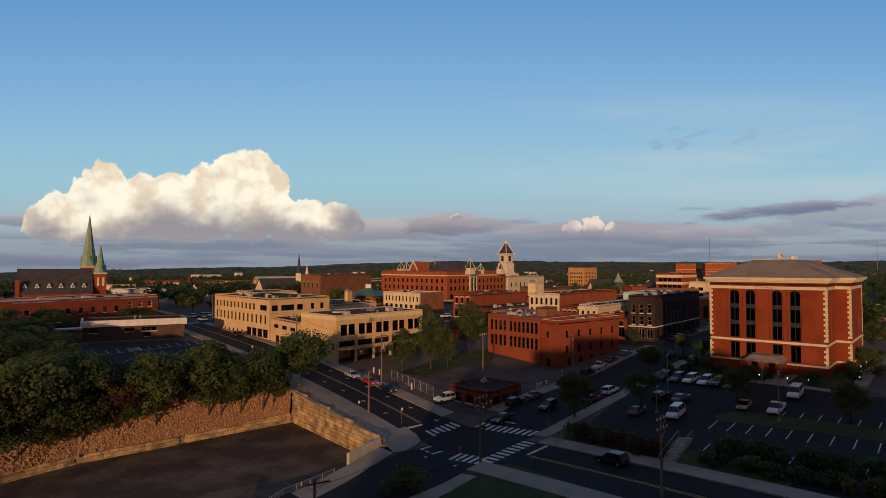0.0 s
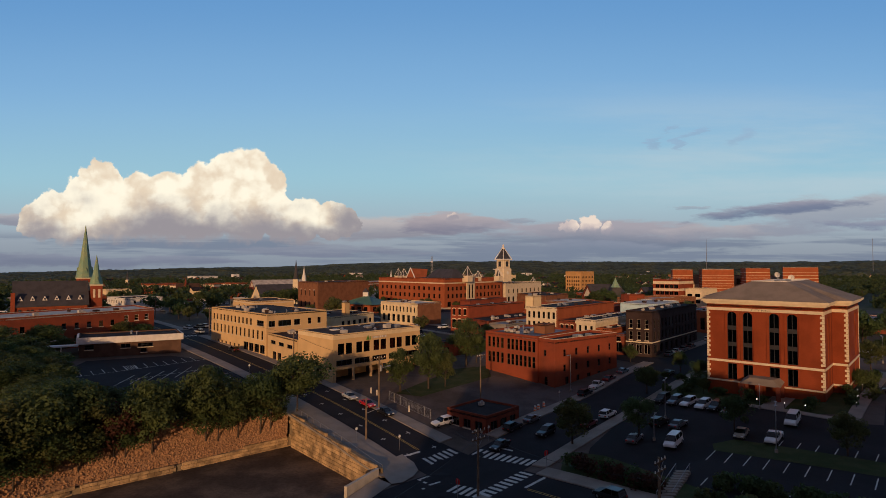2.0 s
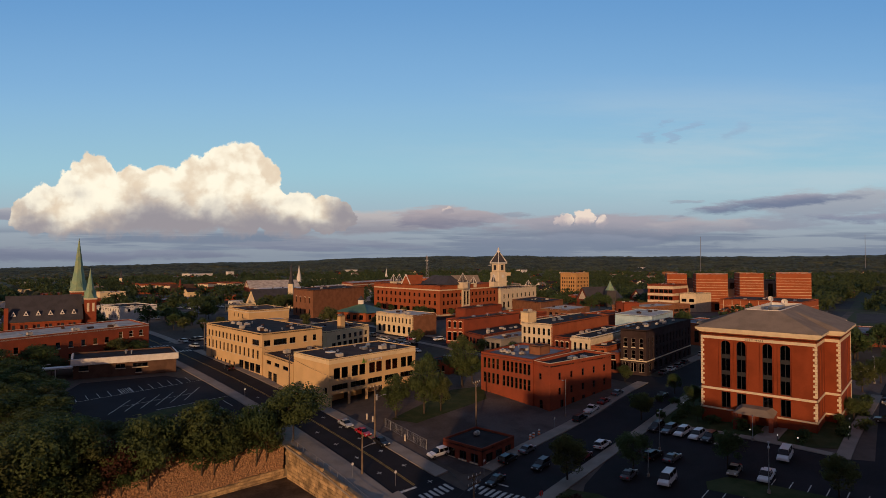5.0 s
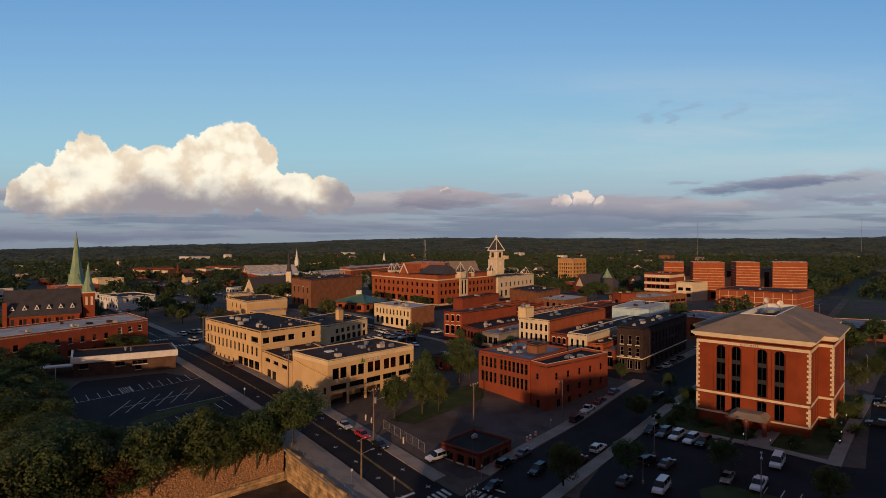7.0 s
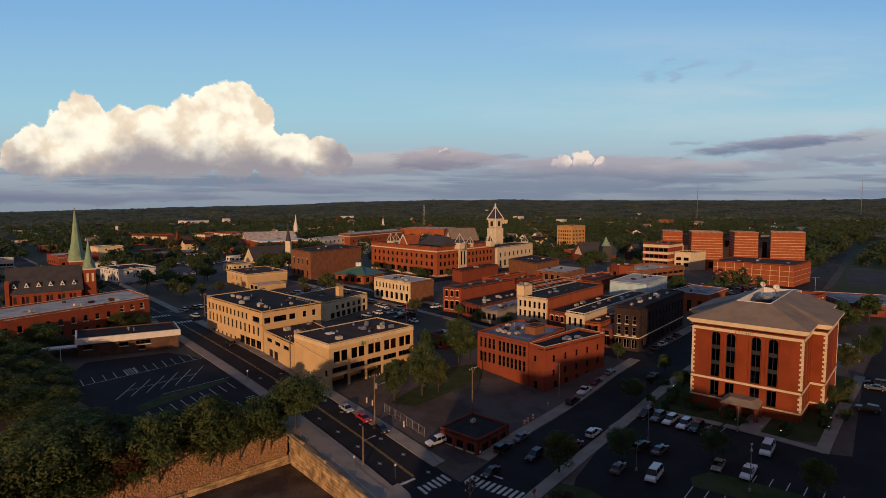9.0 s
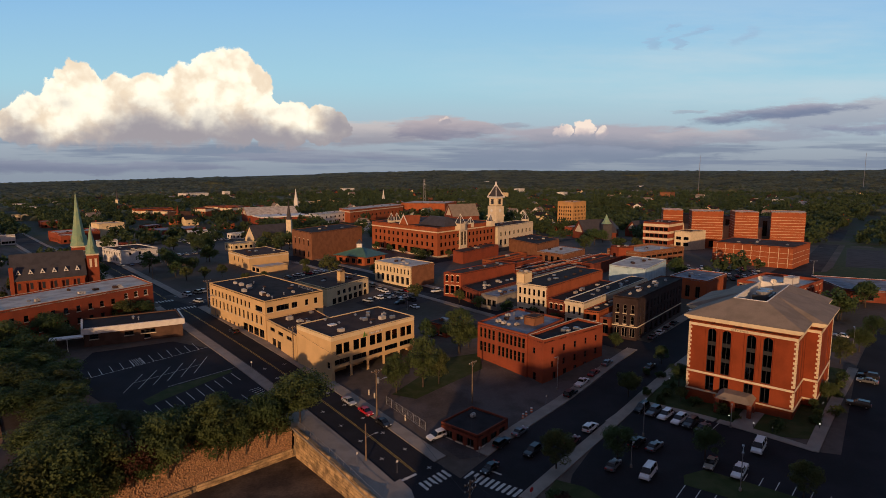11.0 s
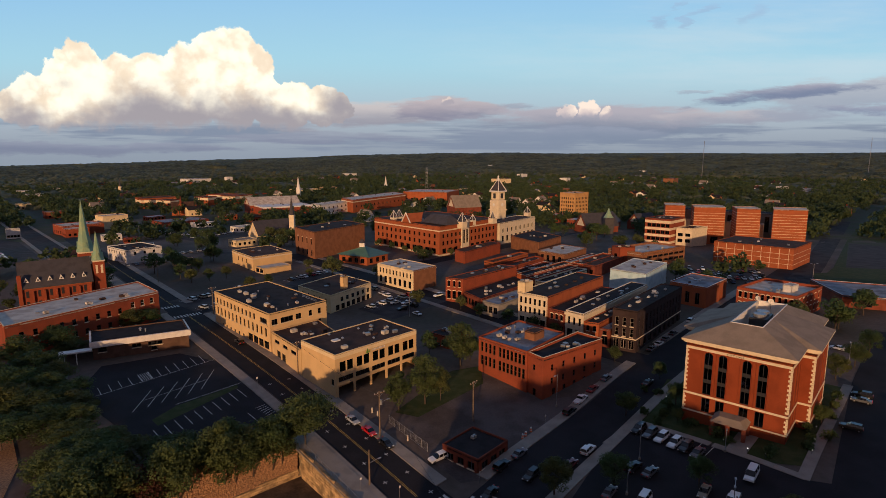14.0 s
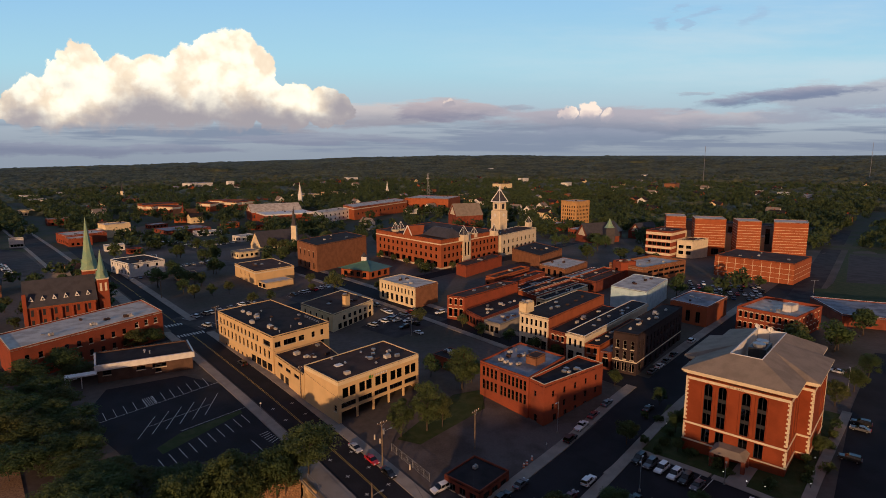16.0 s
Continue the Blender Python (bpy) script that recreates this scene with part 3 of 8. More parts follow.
def wall_mesh(W, H, holes, thick=0.2):
    """A wall with real openings: outer and inner skin, reveals and a closed top."""
    xs = sorted({0.0, W, *(v for h in holes for v in (h[0], h[2]))})
    zs = sorted({0.0, H, *(v for h in holes for v in (h[1], h[3]))})
    bm = bmesh.new()

    def vert_layer(y):
        return [[bm.verts.new((x, y, z)) for x in xs] for z in zs]
    o, n = vert_layer(0.0), vert_layer(thick)

    def is_hole(i, j):
        if not (0 <= i < len(xs) - 1 and 0 <= j < len(zs) - 1):
            return True
        x, z = (xs[i] + xs[i + 1]) / 2, (zs[j] + zs[j + 1]) / 2
        return any(h[0] < x < h[2] and h[1] < z < h[3] for h in holes)
    for j in range(len(zs) - 1):
        for i in range(len(xs) - 1):
            if is_hole(i, j):
                continue
            bm.faces.new((o[j][i], o[j][i + 1], o[j + 1][i + 1], o[j + 1][i]))
            bm.faces.new((n[j][i], n[j + 1][i], n[j + 1][i + 1], n[j][i + 1]))
            for a, b, hole in (((j, i), (j + 1, i), is_hole(i - 1, j)), ((j + 1, i + 1), (j, i + 1), is_hole(i + 1, j)),
                               ((j, i + 1), (j, i), is_hole(i, j - 1)), ((j + 1, i), (j + 1, i + 1), is_hole(i, j + 1))):
                if hole:
                    bm.faces.new((o[a[0]][a[1]], o[b[0]][b[1]], n[b[0]][b[1]], n[a[0]][a[1]]))
    bmesh.ops.delete(bm, geom=[v for v in bm.verts if not v.link_faces], context="VERTS")
    return bm


def row(z0, z1, count, w, f0=0.0, f1=1.0, style="sash", sill=True, hood=False, frame_mat=None):
    return dict(z0=z0, z1=z1, n=count, w=w, f0=f0, f1=f1, style=style, sill=sill, hood=hood, frame=frame_mat)


def building(name, label, category, corners, z0, z1, wall, roof, faces=None, coping="same", parapet=0.14, trims=(), sink=1.2, trim_mat="stone_cream", group="", clutter=None, sides={}):
    if clutter is None:
        clutter = 0 if group else 6
    """A flat-roofed house. corners: counter-clockwise from the nearest; faces: window rows by the number of the side."""
    c0 = Vector(corners[0])
    top = base_empty(name, label, category, Matrix.Translation((c0.x, c0.y, z0)), group)
    H = z1 - z0
    loc = [Vector(c) - c0 for c in corners]
    n = len(loc)
    for k in range(n):
        p, q = loc[k], loc[(k + 1) % n]
        way = q - p
        W = way.length
        ang = math.degrees(math.atan2(way.y, way.x))
        m = pose(p.x, p.y, -sink, 0, 0, ang)
        holes, wins = [], []
        for r in (faces or {}).get(k, ()):
            a, b = r["f0"] * W, r["f1"] * W
            pitch = (b - a) / r["n"]
            for i in range(r["n"]):
                xc = a + pitch * (i + 0.5)
                w = min(r["w"], pitch * 0.96)
                holes.append((xc - w / 2, r["z0"] + sink, xc + w / 2, r["z1"] + sink))
                wins.append((xc - w / 2, r["z0"], w, r["z1"] - r["z0"], r))
        part("wall", wall_mesh(W, H + sink, holes), sides.get(k, wall), top, m=m)
        for x, z, w, h, r in wins:
            if r["style"] == "open":
                continue
            fr, pn, sl, hd = window_meshes(w, h, r["style"])
            if group == "stores":
                part("window", pn, None, top, m=pose(p.x, p.y, 0, 0, 0, ang) @ pose(x, 0.1, z))
                continue
            if r["frame"]:
                fr = recolour(fr, r["frame"])
            wo = part("window", fr, None, top, m=pose(p.x, p.y, 0, 0, 0, ang) @ pose(x, 0.16, z))
            part("pane", pn, None, wo)
            if r["sill"] and c0.length < 270:
                part("sill", sl, None, wo, m=pose(0, -0.16, 0))
            if r["hood"]:
                part("hood", hd, None, wo, m=pose(0, -0.16, 0))
        for tz, th, out in (() if k in sides else trims):
            part("trim_band", soft_edges(boxes((-out, W + out, -out, 0.1, tz, tz + th)), 0.03), trim_mat, top, m=pose(p.x, p.y, 0, 0, 0, ang))
        if coping:
            part("coping", soft_edges(boxes((-0.03, W + 0.03, -0.04, 0.22, H + 0.003, H + 0.09)), 0.02), sides.get(k, wall) if coping == "same" else coping, top, m=pose(p.x, p.y, 0, 0, 0, ang))
    bm = bmesh.new()
    inset = [Vector(v) for v in loc]
    add_prism(bm, [(v.x, v.y) for v in inset], H - parapet - 0.3, H - parapet)
    part("roof", bm, roof, top)
    if clutter and H > 3:
        rr = random.Random(int(abs(c0.x) * 7 + abs(c0.y)))
        ctr = sum(loc, Vector((0, 0))) / n
        for i in range(clutter):
            p = ctr.lerp(loc[rr.randrange(n)], rr.uniform(0.1, 0.72)).lerp(ctr.lerp(loc[rr.randrange(n)], 0.7), 0.3)
            sx, sy, sz = rr.uniform(0.35, 0.85), rr.uniform(0.3, 0.65), rr.uniform(0.35, 0.8)
            part("roof_box", soft_edges(boxes((-sx, sx, -sy, sy, 0, sz)), 0.05), rr.choice(("roof_pale", "metal_grey", "metal_grey", "roof_brown")), top, m=pose(p.x, p.y, H - parapet, 0, 0, rr.uniform(30, 60)))
    return top


def quad(N, R, L, B=None):
    N, R, L = Vector(N), Vector(R), Vector(L)
    return [N, R, Vector(B) if B else R + L - N, L]


def rect(N, ang, a, b):
    """Nearest corner, direction of its right-hand face in degrees, the lengths to the right and to the left."""
    N = Vector(N)
    u = Vector((math.cos(radians(ang)), math.sin(radians(ang))))
    v = Vector((-u.y, u.x))
    return [N, N + u * a, N + u * a + v * b, N + v * b]


def hvac(x, y, z, ang=40, s=1.0, kind=0):
    """A rooftop air unit on rails, with a fan ring and louvres."""
    top = base_empty("rooftop_unit", "pale metal air conditioning unit on a flat roof", "air unit", pose(x, y, z, 0, 0, ang), "rooftop units")
    part("rail", boxes((-1.0 * s, 1.0 * s, -0.6 * s, -0.5 * s, 0, 0.2), (-1.0 * s, 1.0 * s, 0.5 * s, 0.6 * s, 0, 0.2)), "metal_dark", top)
    part("casing", soft_edges(boxes((-1.1 * s, 1.1 * s, -0.75 * s, 0.75 * s, 0.2, 0.2 + 1.2 * s)), 0.05), "roof_pale", top)
    bm = bmesh.new()
    add_tube(bm, (0.4 * s, 0, 0.2 + 1.2 * s), (0.4 * s, 0, 0.38 + 1.2 * s), 0.5 * s, 0.5 * s, 12)
    part("fan_ring", bm, "metal_grey", top)
    for i in range(3):
        part("louvre", boxes((-0.95 * s, -0.1 * s, -0.79 * s, -0.745 * s, 0.5 + 0.28 * s * i, 0.6 + 0.28 * s * i)), "metal_grey", top)
    return top


def vent(x, y, z, r=0.25, h=0.8):
    bm = bmesh.new()
    add_tube(bm, (0, 0, 0), (0, 0, h), r * 0.6, r * 0.6, 8)
    add_tube(bm, (0, 0, h), (0, 0, h + r), r * 1.2, r * 0.5, 8)
    tagged(part("roof_vent", bm, "metal_grey", None, m=pose(x, y, z)), "small round metal vent on a flat roof", "vent", "roof vents")


def build_offices():
    # the tan office and the bank beside the main street
    t = quad((-46.9, 153.6), (-33.7, 168.5), (-72.6, 180.8))
    building("office_building", "three-storey tan stucco office with rows of dark windows", "building", t, 7.2, 18.3, "stucco_tan", "roof_dark", {
        3: [row(7.6, 9.4, 11, 1.25, 0.02, 0.78), row(7.7, 9.2, 1, 4.2, 0.83, 0.97, "band"), row(4.0, 6.4, 13, 1.2, 0.02, 0.97),
            row(0.3, 2.6, 4, 3.0, 0.62, 0.98, "pair", sill=False), row(0.2, 1.5, 6, 1.2, 0.1, 0.58, sill=False)],
        0: [row(7.6, 9.2, 1, 2.0, 0.02, 0.15, "pair"), row(7.6, 9.2, 1, 4.2, 0.16, 0.42, "band"), row(7.6, 9.2, 1, 2.0, 0.42, 0.56, "pair"),
            row(7.6, 9.3, 2, 1.2, 0.62, 0.95), row(4.2, 6.0, 1, 1.2, 0.78, 0.95)]},
        coping="stucco_tan")
    for x, y, s in ((-61, 177, 0.75), (-57.5, 173.5, 0.8), (-57, 167.5, 0.75), (-50, 162.5, 0.85), (-48, 161.0, 0.5), (-42, 166, 0.5), (-64, 180, 0.6)):
        hvac(x, y, 17.87, 130, s)
    for x, y in ((-46, 158), (-52, 170), (-58, 180), (-44, 163)):
        vent(x, y, 17.85)
    part_pipes = bmesh.new()
    for z in (0.6, 1.0):
        add_tube(part_pipes, (-42.2, 173.5, 17.85 + z), (-36.5, 167.2, 17.85 + z), 0.06, 0.06, 6)
    for k in range(4):
        add_tube(part_pipes, (-42.2 + 1.9 * k, 173.5 - 2.1 * k, 17.8), (-42.2 + 1.9 * k, 173.5 - 2.1 * k, 18.9), 0.06, 0.06, 6)
    tagged(part("roof_rail", part_pipes, "metal_grey", None), "grey pipe rail on the office roof", "rail")
    c = [Vector((-46.3, 153.0)), Vector((-34.6, 137.9)), Vector((-25.5, 148.6)), Vector((-35.6, 164.6))]
    c = [c[1], c[2], c[3], c[0]]
    building("office_link", "lower two-storey tan link between the office and the bank", "building", c, 6.2, 13.4, "stucco_tan", "roof_brown", {
        3: [row(4.6, 5.6, 3, 3.4, 0.05, 0.9, "band", sill=False), row(0.2, 2.8, 2, 2.6, 0.15, 0.5, "pair", sill=False)]}, coping="stucco_tan")
    hvac(-40.0, 153.0, 12.97, 45, 0.8)
    hvac(-36.8, 150.6, 12.97, 45, 0.6)
    b = quad((-23.8, 126.4), (-5.3, 145.6), (-34.3, 137.5))
    bank = building("bank_building", "tan stucco bank with dark window pairs over open bays", "building", b, 4.9, 16.0, "stucco_tan", "roof_brown", {
        0: [row(6.5, 9.0, 5, 1.85, -0.0107, 0.9443, "plain", sill=False), row(6.5, 9.0, 5, 1.85, 0.0707, 1.0257, "plain", sill=False), row(4.0, 5.3, 5, 4.4, 0.02, 0.985, "band", sill=False),
            row(-0.6, 3.2, 5, 4.5, 0.02, 0.985, "open")],
        3: [row(3.3, 4.8, 1, 1.1, 0.87, 0.96)]}, coping="stucco_cream", trims=((10.0, 0.9, 0.05),), trim_mat="stucco_cream")
    bank.children[0].data.materials[0] = M["stucco_cream"]
    fw = (Vector(b[1]) - Vector(b[0])).length
    fm = pose(0, 0, 0, 0, 0, math.degrees(math.atan2(19.2, 18.5)))
    part("bay_back", boxes((0.4, fw - 0.4, 4.2, 4.5, -1.0, 3.6)), "stucco_tan", bank, m=fm)
    part("bay_ceiling", boxes((0.36, fw - 0.36, 0.36, 4.2, 3.4, 3.6)), "stucco_cream", bank, m=fm)
    part("bay_floor", boxes((0.36, fw - 0.36, 0.36, 4.2, -1.0, -0.2)), "concrete", bank, m=fm)
    for i in range(4):
        part("bay_door", soft_edges(boxes((2.0 + i * 5.3, 3.9 + i * 5.3, 4.08, 4.19, -0.2, 2.3)), 0.03), "metal_dark", bank, m=fm)
    hvac(-13.5, 143.2, 15.57, 45, 0.8)
    hvac(-13.5, 147.6, 15.57, 45, 0.55)
    for x, y in ((-24, 139), (-19, 143), (-16, 139), (-28, 142), (-21, 147)):
        vent(x, y, 15.55, 0.35, 0.5)
    sk = soft_edges(boxes((-1.0, 1.0, -0.8, 0.8, 0, 0.3)), 0.06)
    tagged(part("skylight", sk, "paint_white", None, m=pose(-25.5, 137.5, 15.84, 0, 0, 45)), "flat white roof skylight", "skylight")
    # the bank's sign: a leaf-like mark and unreadable letters as plain bars
    ang = math.degrees(math.atan2(19.2, 18.5))
    sm = pose(-23.8, 126.4, 0, 0, 0, ang)
    sign = base_empty("bank_sign", "green and white sign on the bank front", "sign", sm @ pose(9.2, -0.14, 14.1))
    bm = bmesh.new()
    for s in (0, 1):
        v = [bm.verts.new(p) for p in ((0.0 + s, 0, 0), (0.9 + s * 0.5, 0, 0), (0.55 + s * 0.7, 0, 1.3 - 0.4 * s))]
        bm.faces.new(v)
    bmesh.ops.solidify(bm, geom=bm.faces[:], thickness=0.06)
    part("mark", bm, "sign_green", sign)
    for i in range(8):
        part("letter_bar", boxes((1.9 + i * 0.55, 2.25 + i * 0.55, -0.06, 0.0, 0.25, 0.7)), "paint_white" if i % 3 else "roof_pale", sign)


build_offices()


def build_red_block():
    N, R, L, B = (25.4, 126.9), (43.6, 141.0), (11.3, 142.5), (24.0, 157.3)
    b = [Vector(N), Vector(R), Vector((31.5, 150)), Vector(B), Vector(L)]
    main = [Vector((22.2, 130.6)), Vector((34.5, 145.5)), Vector(B), Vector(L)]
    building("brick_warehouse", "two-storey red brick warehouse with tall narrow windows", "building", main, 4.0, 15.2, "brick_red", "roof_grey", {
        3: [row(7.4, 10.0, 4, 0.95, 0.03, 0.38, sill=False, frame_mat="wood_brown"), row(3.8, 6.4, 4, 0.95, 0.03, 0.38, sill=False, frame_mat="wood_brown"),
            row(7.4, 10.0, 7, 0.95, 0.42, 0.97, sill=False, frame_mat="wood_brown"), row(3.8, 6.4, 7, 0.95, 0.42, 0.97, sill=False, frame_mat="wood_brown")]}, coping="brick_deep", parapet=0.45, trims=((10.6, 0.2, 0.06),), trim_mat="brick_deep")
    front = [Vector(N), Vector(R), Vector((38.6, 147.2)), Vector((22.6, 131.2))]
    building("brick_street_house", "red brick street wing with a pale patched side wall", "building", front, 3.9, 14.9, "brick_red", "roof_dark", {
        0: [row(7.0, 8.6, 5, 0.95, 0.06, 0.97, sill=False), row(3.6, 5.2, 5, 0.95, 0.06, 0.97, sill=False), row(0.4, 2.4, 5, 1.2, 0.1, 0.95, "pair", sill=False)],
        3: [row(7.0, 8.4, 1, 0.9, 0.2, 0.6, sill=False), row(0.3, 2.4, 1, 1.1, 0.2, 0.7, sill=False)]}, coping="stone_cream", parapet=0.6)
    building("roof_hut", "brown stair house on the warehouse roof", "roof hut", rect((25.6, 139.5), 47, 4.5, 3.2), 14.6, 17.0, "brick_brown", "roof_brown", coping=None, parapet=0.1, sink=0.3)
    hvac(18, 141.5, 14.76, 45, 0.55)
    hvac(16.8, 143.2, 14.76, 30, 0.6)
    hvac(20, 149, 14.76, 45, 0.6)
    hvac(21.0, 140.0, 14.76, 45, 0.5)
    for x, y in ((24, 148), (17, 145), (22, 151)):
        vent(x, y, 14.75, 0.3, 0.6)
    # the small flat-roofed brick kiosk on the corner lot
    k = rect((7.9, 98.2), 48, 9.8, 9.0)
    building("corner_shop", "small empty flat-roofed brick shop on the corner lot", "building", k, 1.9, 5.5, "brick_deep", "roof_dark", {
        0: [row(0.9, 2.4, 3, 2.0, 0.08, 0.95, "pair")], 3: [row(0.9, 2.4, 3, 1.6, 0.08, 0.95, "pair")]}, coping="brick_deep", parapet=0.28, clutter=0)
    hvac(7.6, 106.6, 5.22, 48, 0.5)


build_red_block()


def build_left_side():
    b = quad((-92.5, 146.2), (-71.4, 157.2), (-98.6, 156.2))
    building("clinic_building", "low dark brick building with a broad white roof band", "building", b, 8.0, 12.9, "brick_umber", "roof_dark", {
        0: [row(1.7, 2.9, 1, 2.0, 0.03, 0.16), row(1.7, 2.8, 1, 2.2, 0.38, 0.5, "band"), row(1.7, 2.8, 1, 3.6, 0.52, 0.75, "band"), row(0.3, 2.4, 1, 1.4, 0.56, 0.68)],
        3: [row(1.5, 2.8, 2, 1.6, 0.1, 0.9)]}, coping="roof_dark", parapet=0.3, trims=((3.2, 1.66, 0.55),), trim_mat="paint_white", clutter=0)
    vent(-85, 157.0, 12.6, 0.4, 0.6)
    vent(-83, 156, 12.55)
    bm = boxes((-7.5, 0, -3.4, -0.8, 3.0, 3.35), (-7.2, -7.0, -3.2, -3.0, -1, 3.0), (-3.6, -3.4, -3.2, -3.0, -1, 3.0))
    tagged(part("drive_canopy", bm, "paint_white", None, m=pose(-93, 147, 8.0, 0, 0, 28)), "flat white entrance canopy on posts", "canopy")
    # the long red brick hall behind it
    l = [Vector((-114.1, 144.6)), Vector((-92.0, 183.2)), Vector((-106.5, 198.2)), Vector((-127.5, 158.0))]
    building("brick_hall_long", "long two-storey red brick building with a pale patched roof", "building", l, 8.2, 17.8, "brick_red", "roof_pale", {
        0: [row(5.3, 7.0, 9, 1.2, 0.05, 0.74), row(1.7, 3.4, 9, 1.2, 0.05, 0.74), row(6.2, 8.0, 3, 1.3, 0.76, 0.98, frame_mat="paint_white")]}, coping="stone_cream", parapet=0.35)
    for i in range(3):
        hvac(-112 + i * 6, 158 + i * 10, 17.4, 60, 0.6)
    building("brick_annex_low", "low dark brick annex below the church", "building", quad((-130.5, 167), (-111.5, 196), (-135.5, 171.5)), 8.6, 14.2, "brick_deep", "roof_dark", {
        0: [row(2.6, 4.4, 10, 1.1, 0.03, 0.97)]}, coping="stone_cream", parapet=0.4)


build_left_side()


def build_shop_row():
    Bd = Vector((0.655, 0.756))
    def deep(N, L, d, way=Bd):
        N, L = Vector(N), Vector(L)
        return [N, N + way * d, L + way * d, L]
    arch = dict(style="arch", hood=True)
    building("shop_cream", "four-storey cream brick shop house with white arched windows", "building", deep((34.5, 168.7), (26.6, 176.3), 40), 8.0, 19.0, "stone_cream", "roof_dark", {
        3: [row(7.6, 9.6, 6, 0.85, 0.02, 0.98, **arch), row(4.6, 6.6, 6, 0.85, 0.02, 0.98, **arch), row(0.3, 3.2, 4, 1.8, 0.03, 0.97, "pair", sill=False)],
        0: []}, coping="same", trims=((10.2, 0.4, 0.12),), sides={0: "brick_orange", 1: "brick_orange"})
    building("shop_chimney", "pale painted stair tower on the shop roof", "roof hut", rect((28.6, 175.0), 47, 4.4, 3.0), 18.2, 22.2, "stucco_cream", "roof_pale", coping=None, parapet=0.05, sink=0.2)
    building("shop_brick_small", "small dark red brick shop front", "building", deep((39.0, 164.3), (34.9, 168.3), 38), 7.8, 15.6, "brick_deep", "roof_dark", {
        3: [row(4.8, 6.4, 3, 0.9, 0.05, 0.95, **arch), row(0.3, 3.0, 2, 2.0, 0.03, 0.97, "pair", sill=False)]}, coping="brick_deep")
    building("shop_white", "white corniced shop house with tall windows", "building", deep((43.4, 159.6), (39.2, 164.1), 50), 7.6, 16.2, "stone_cream", "roof_dark", {
        3: [row(4.6, 6.9, 3, 0.8, 0.05, 0.95, "sash"), row(0.3, 3.2, 2, 2.0, 0.03, 0.97, "pair", sill=False)]}, coping="paint_white", trims=((7.3, 0.8, 0.3), (3.7, 0.35, 0.12)))
    building("shop_orange", "low orange brick shop with a slate-blue roof", "building", deep((47.4, 157.4), (43.6, 159.4), 34), 7.6, 14.0, "brick_orange", "roof_dark", {
        3: [row(3.8, 5.4, 2, 0.9, 0.05, 0.95), row(0.3, 2.8, 1, 2.4, 0.03, 0.97, "pair", sill=False)]}, coping="brick_orange")
    building("shop_low", "narrow low shop with a sloping grey roof", "building", deep((50.2, 155.6), (47.6, 157.2), 22), 7.6, 12.6, "brick_deep", "roof_grey", {
        3: [row(0.3, 2.8, 1, 1.8, 0.03, 0.97, "pair", sill=False), row(3.2, 4.4, 1, 1.2, 0.1, 0.9)]}, coping="brick_deep", parapet=0.1)
    d = [Vector((56.2, 151.2)), Vector((81.5, 180.8)), Vector((76.3, 185.2)), Vector((50.6, 155.2))]
    building("brick_block_dark", "three-storey dark brick corner block with white window heads", "building", d, 7.6, 19.3, "brick_dark", "roof_dark", {
        3: [row(7.0, 9.4, 3, 0.95, 0.04, 0.96, "sash", frame_mat="concrete"), row(3.9, 6.2, 3, 0.95, 0.04, 0.96, "sash", frame_mat="concrete"), row(0.3, 2.8, 3, 1.5, 0.03, 0.97, "pair", sill=False, frame_mat="concrete")],
        0: [row(7.0, 9.4, 13, 0.95, 0.02, 0.98, "sash", sill=False), row(3.9, 6.2, 13, 0.95, 0.02, 0.98, "sash", sill=False), row(0.3, 2.6, 9, 2.2, 0.02, 0.98, "pair", sill=False)]}, coping="brick_dark", trims=((3.2, 0.3, 0.1),))
    for i in range(5):
        hvac(56 + i * 4.6, 157 + i * 5.0, 18.87, 48, 0.45)
    building("mural_building", "blue-white painted wall with a faded mural", "building", quad((80.5, 210.5), (98.0, 233.5), (70.0, 221.0)), 8.2, 17.2, "paint_blue", "roof_pale", {}, coping="paint_white")
    building("brick_store", "orange brick store with a grey flat roof", "building", quad((95.8, 192.9), (110.4, 207.5), (87.0, 203.5)), 8.8, 16.0, "brick_orange", "roof_grey", {
        3: [row(0.5, 4.6, 3, 1.6, 0.1, 0.9, "band", sill=False)], 0: []}, coping="paint_white", parapet=0.3)
    a = quad((117.5, 176.8), (135.5, 190.8), (105.4, 191.0))
    building("arched_brick_house", "two-storey red brick house with white arched window heads", "building", a, 8.8, 16.8, "brick_red", "roof_pale", {
        3: [row(4.6, 6.6, 10, 0.95, 0.02, 0.98, **arch), row(0.9, 2.9, 10, 0.95, 0.02, 0.98, **arch)],
        0: [row(4.6, 6.6, 6, 0.95, 0.05, 0.95, **arch), row(0.9, 2.9, 6, 0.95, 0.05, 0.95, **arch)]}, coping="brick_deep", parapet=0.9)
    building("roof_box_white", "white plant room on a brick house roof", "roof hut", rect((121, 185), 35, 5, 3), 16.0, 18.4, "paint_white", "roof_pale", coping=None, parapet=0.05, sink=0.2)
    building("flat_store", "low store with a wide pale roof", "building", quad((145, 193.5), (215, 160), (150.5, 219.5)), 8.8, 13.0, "brick_deep", "roof_grey", {
        0: [row(0.5, 2.6, 6, 3.4, 0.02, 0.9, "band", sill=False)]}, coping="paint_white", parapet=0.3)
